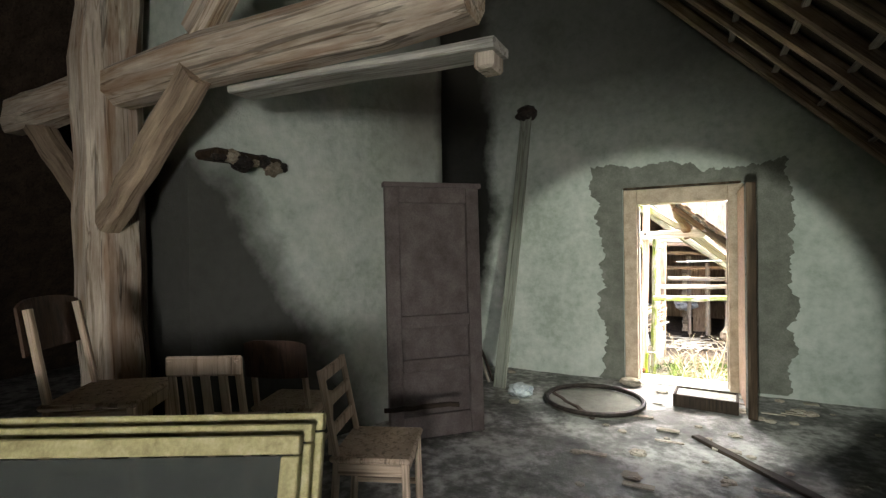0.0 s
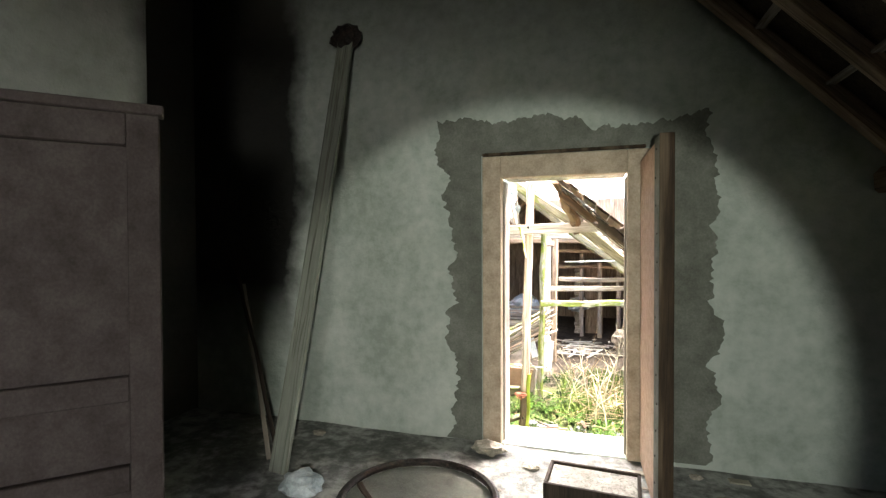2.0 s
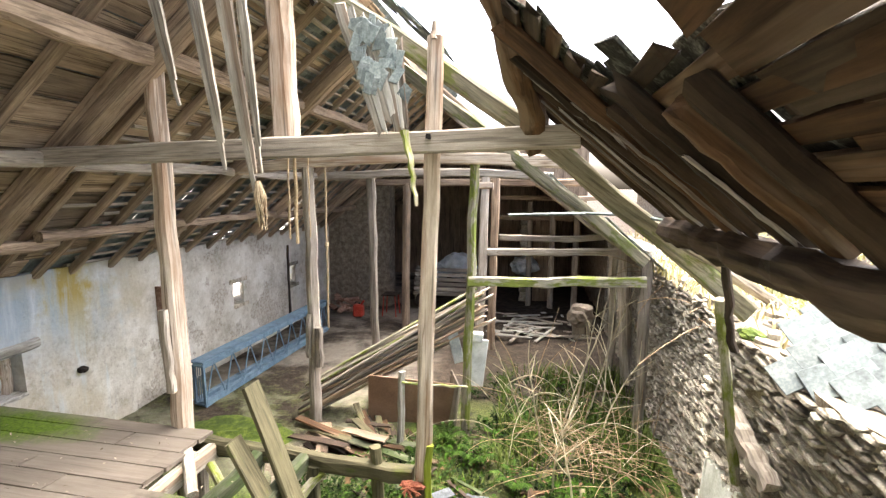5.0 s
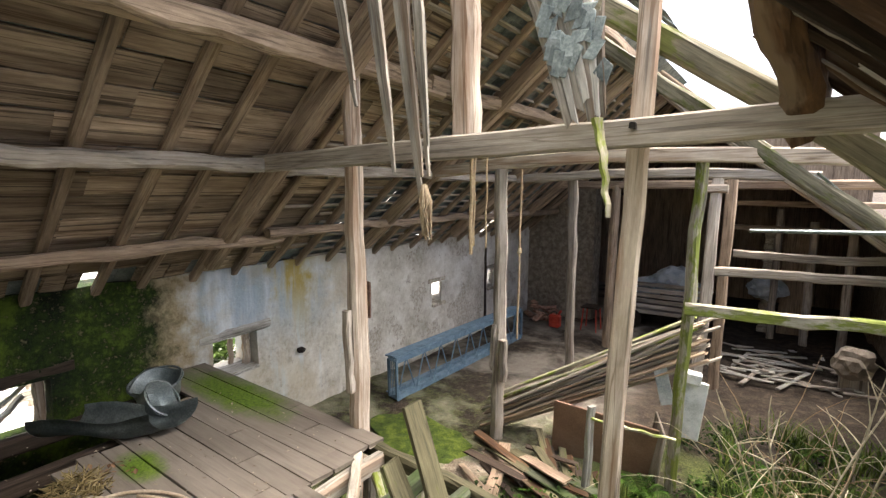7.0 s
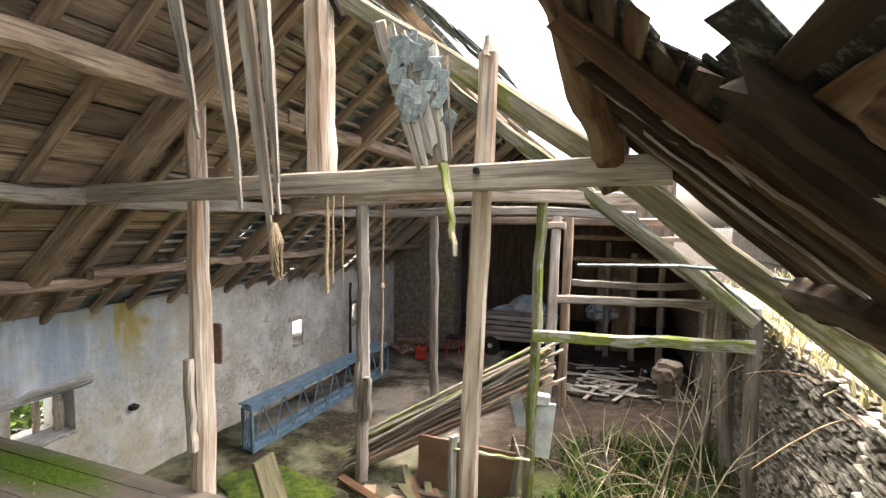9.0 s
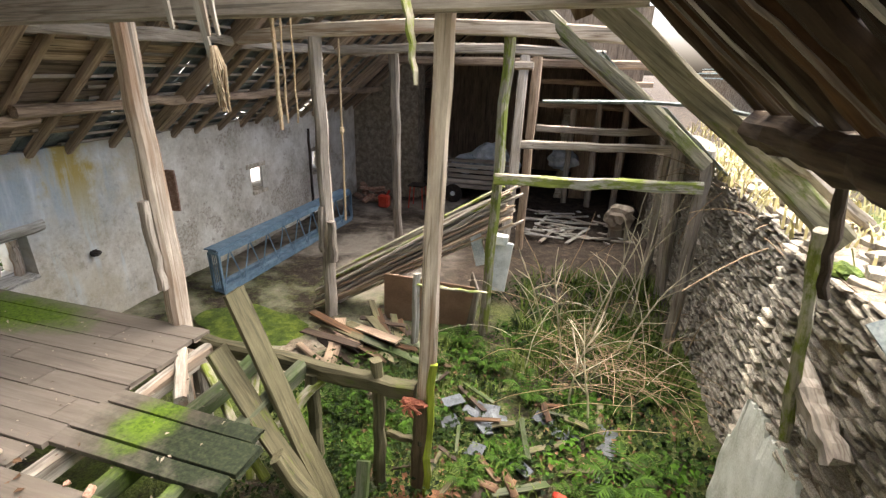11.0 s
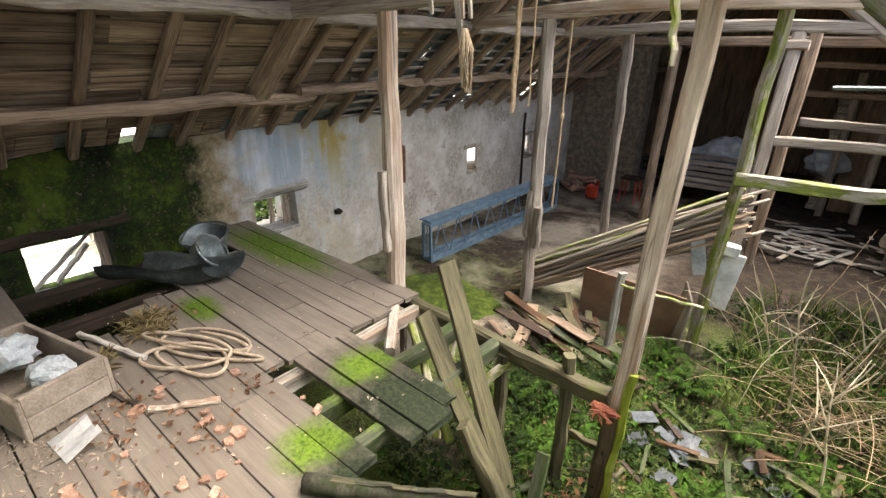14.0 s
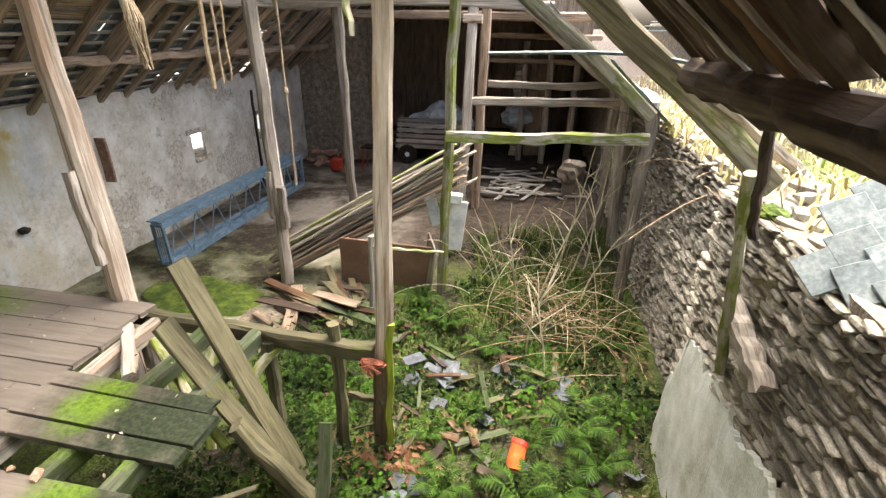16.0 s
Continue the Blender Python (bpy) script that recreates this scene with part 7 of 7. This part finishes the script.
for k in range(40):
    x, y = fs.uniform(-0.5, 1.0), fs.uniform(10.6, 12.6)
    pts = stem_pts((x, y, GROUND_Z + 0.05), (fs.uniform(-1, 1), fs.uniform(-1, 0.6), 1.4), fs.uniform(0.7, 1.5), 0.16, 1200 + k, 10)
    part("cane", tube_bm(pts, [0.0045 * (1 - 0.6 * i / 10) for i in range(11)], 5), DRYTWIG if k % 2 else PALETWIG, brm, "thin arching cane")
for k in range(26):
    x, y = 1.15 + fs.uniform(-0.1, 0.25), fs.uniform(8.6, 12.6)
    pts = stem_pts((x, y, 0.25), (fs.uniform(-1, 0.6), fs.uniform(-1, 1), fs.uniform(-0.3, 0.8)), fs.uniform(0.3, 0.8), 0.09, 1300 + k, 7)
    part("cane", tube_bm(pts, 0.004, 5), DRYTWIG, brm)

# hedge and pallets outside the wall openings
hp_ = []
for _ in range(5200):
    a, b, r = pr_.uniform(0, 6.28), pr_.uniform(-1, 1), pr_.random() ** 0.33
    k = 1 + 0.3 * noise.noise((a, b, 2))
    hp_.append((-6.3 + 0.7 * r * k * math.cos(a), 10.6 + 1.4 * r * k * math.sin(a), -0.85 + 0.5 * r * b * k))
leaves("hedge", hp_, 0.10, HEDGE, "dense green hedge outside the barn wall", "hedge", 9)
pt = thing("pallet_stack", (-6.6, 7.3, -1.2), "pale wooden pallet leaning outside the opening", "pallet")
for k in range(7):
    timber("slat", (-6.3 - 0.05 * k, 6.3, -1.15 + 0.17 * k), (-6.3 - 0.05 * k, 8.3, -1.1 + 0.17 * k), 0.02, 0.11, W_BLEACH, pt, seed=1400 + k, rings=3)
for yy in (6.4, 7.3, 8.2):
    timber("bearer", (-6.38, yy, -1.2), (-6.70, yy, 0.05), 0.08, 0.08, W_PALE, pt, seed=1410)

# ---- stones of the right wall ----
stone_me = []
for s in range(8):
    rs_ = random.Random(70 + s)
    bm = box_bm((1, 1, 1))
    for v in bm.verts:
        v.co = Vector((v.co.x * rs_.uniform(0.8, 1.1), v.co.y * rs_.uniform(0.82, 1.0), v.co.z * rs_.uniform(0.7, 1.0)))
    bmesh.ops.bevel(bm, geom=bm.edges[:], offset=0.10, segments=1, affect="EDGES")
    me = bpy.data.meshes.new("stone")
    bm.to_mesh(me)
    bm.free()
    me.materials.append(STONE)
    stone_me.append(me)
near_wall, far_wall = bpy.data.objects["wall_right_near"], bpy.data.objects["wall_right_core"]
rs_ = random.Random(90)
rest_v, rest_f, count = [], [], 0
unit = [tuple(v.co) for v in stone_me[0].vertices]
unit_f = [tuple(p.vertices) for p in stone_me[0].polygons]
z = -1.42
while z < 0.40:
    h = rs_.uniform(0.016, 0.032)
    y = 7.6 + rs_.uniform(0, 0.1)
    while y < 15.5:
        near = y < 9.6
        ln = rs_.uniform(0.05, 0.17) if near else rs_.uniform(0.06, 0.22)
        face = 1.03 + 0.22 * min(1, max(0, (y - 9.45) / 0.4)) + 0.05 * noise.noise((y * 2, z * 2, 8)) if near else 1.24 + 0.03 * noise.noise((y * 2, z * 2, 8))
        top = (0.40 if near else 0.33) + 0.08 * noise.noise((y * 1.9, 3, 0))
        render_left = 8.15 < y < 9.5 and z < -0.5
        if z < top and not render_left and rs_.random() > (0.14 if near else 0.05):
            m = pose(face - 0.002 + rs_.uniform(-0.018, 0.014), y + ln / 2, z + h / 2 + 0.04 * noise.noise((y, z, 2)), 3 + rs_.uniform(-7, 7), rs_.uniform(-8, 8), rs_.uniform(-9, 9)) @ Matrix.Diagonal((0.07 if near else 0.08, ln, h * rs_.uniform(0.6, 1.0), 1))
            if y < 11.3 and z > -0.75 and count < 300 + 300 * near:
                count += 1
                part("stone", stone_me[rs_.randrange(8)], None, near_wall if near else far_wall, "", m)
            else:
                b = len(rest_v)
                rest_v += [tuple(m @ Vector(c)) for c in unit]
                rest_f += [tuple(b + i for i in f) for f in unit_f]
        y += ln + 0.008
    z += h
# stones on the wall head
for k in range(90):
    y = rs_.uniform(8.7, 13.5)
    near = y < 9.6
    x = (1.06 if near else 1.26) + rs_.uniform(-0.02, 0.36)
    zt = (0.42 if near else 0.34) + 0.06 * noise.noise((y * 1.9, 3, 0))
    m = pose(x, y, zt + rs_.uniform(-0.01, 0.04), rs_.uniform(-15, 15), rs_.uniform(-15, 15), rs_.uniform(0, 180)) @ Matrix.Diagonal((rs_.uniform(0.07, 0.14), rs_.uniform(0.06, 0.12), rs_.uniform(0.025, 0.05), 1))
    b = len(rest_v)
    rest_v += [tuple(m @ Vector(c)) for c in unit]
    rest_f += [tuple(b + i for i in f) for f in unit_f]
me = bpy.data.meshes.new("wall_stones")
me.from_pydata(rest_v, [], rest_f)
me.materials.append(STONE)
tagged(part("wall_stones", me, STONE), "rough schist stones of the tumbledown wall", "stones", "", "stuff")

# scrap of old render still on the wall face
rbm = bmesh.new()
cols = []
for i in range(91):
    y = 8.12 + 1.40 * i / 90
    top = -0.44 + 0.09 * noise.noise((y * 4, 1, 1)) + 0.06 * noise.noise((y * 15, 2, 1)) + 0.03 * noise.noise((y * 45, 3, 1)) - 3.2 * max(0, y - 9.36 + 0.05 * noise.noise((y * 40, 0, 0)))
    cols.append([rbm.verts.new((0.998 + 0.012 * noise.noise((y * 3, j * 0.6, 0)) + 0.006 * noise.noise((y * 11, j, 2)) + (0.006 if j in (0, 8) else 0), y, -1.6 + (top + 1.6) * j / 8)) for j in range(9)])
for a, b in zip(cols, cols[1:]):
    for j in range(8):
        rbm.faces.new((a[j], b[j], b[j + 1], a[j + 1]))
bmesh.ops.recalc_face_normals(rbm, faces=rbm.faces[:])
bmesh.ops.solidify(rbm, geom=rbm.faces[:], thickness=0.03)
structure("trim_render", rbm, RENDER, "scrap of pale lime render on the stone wall", "render")
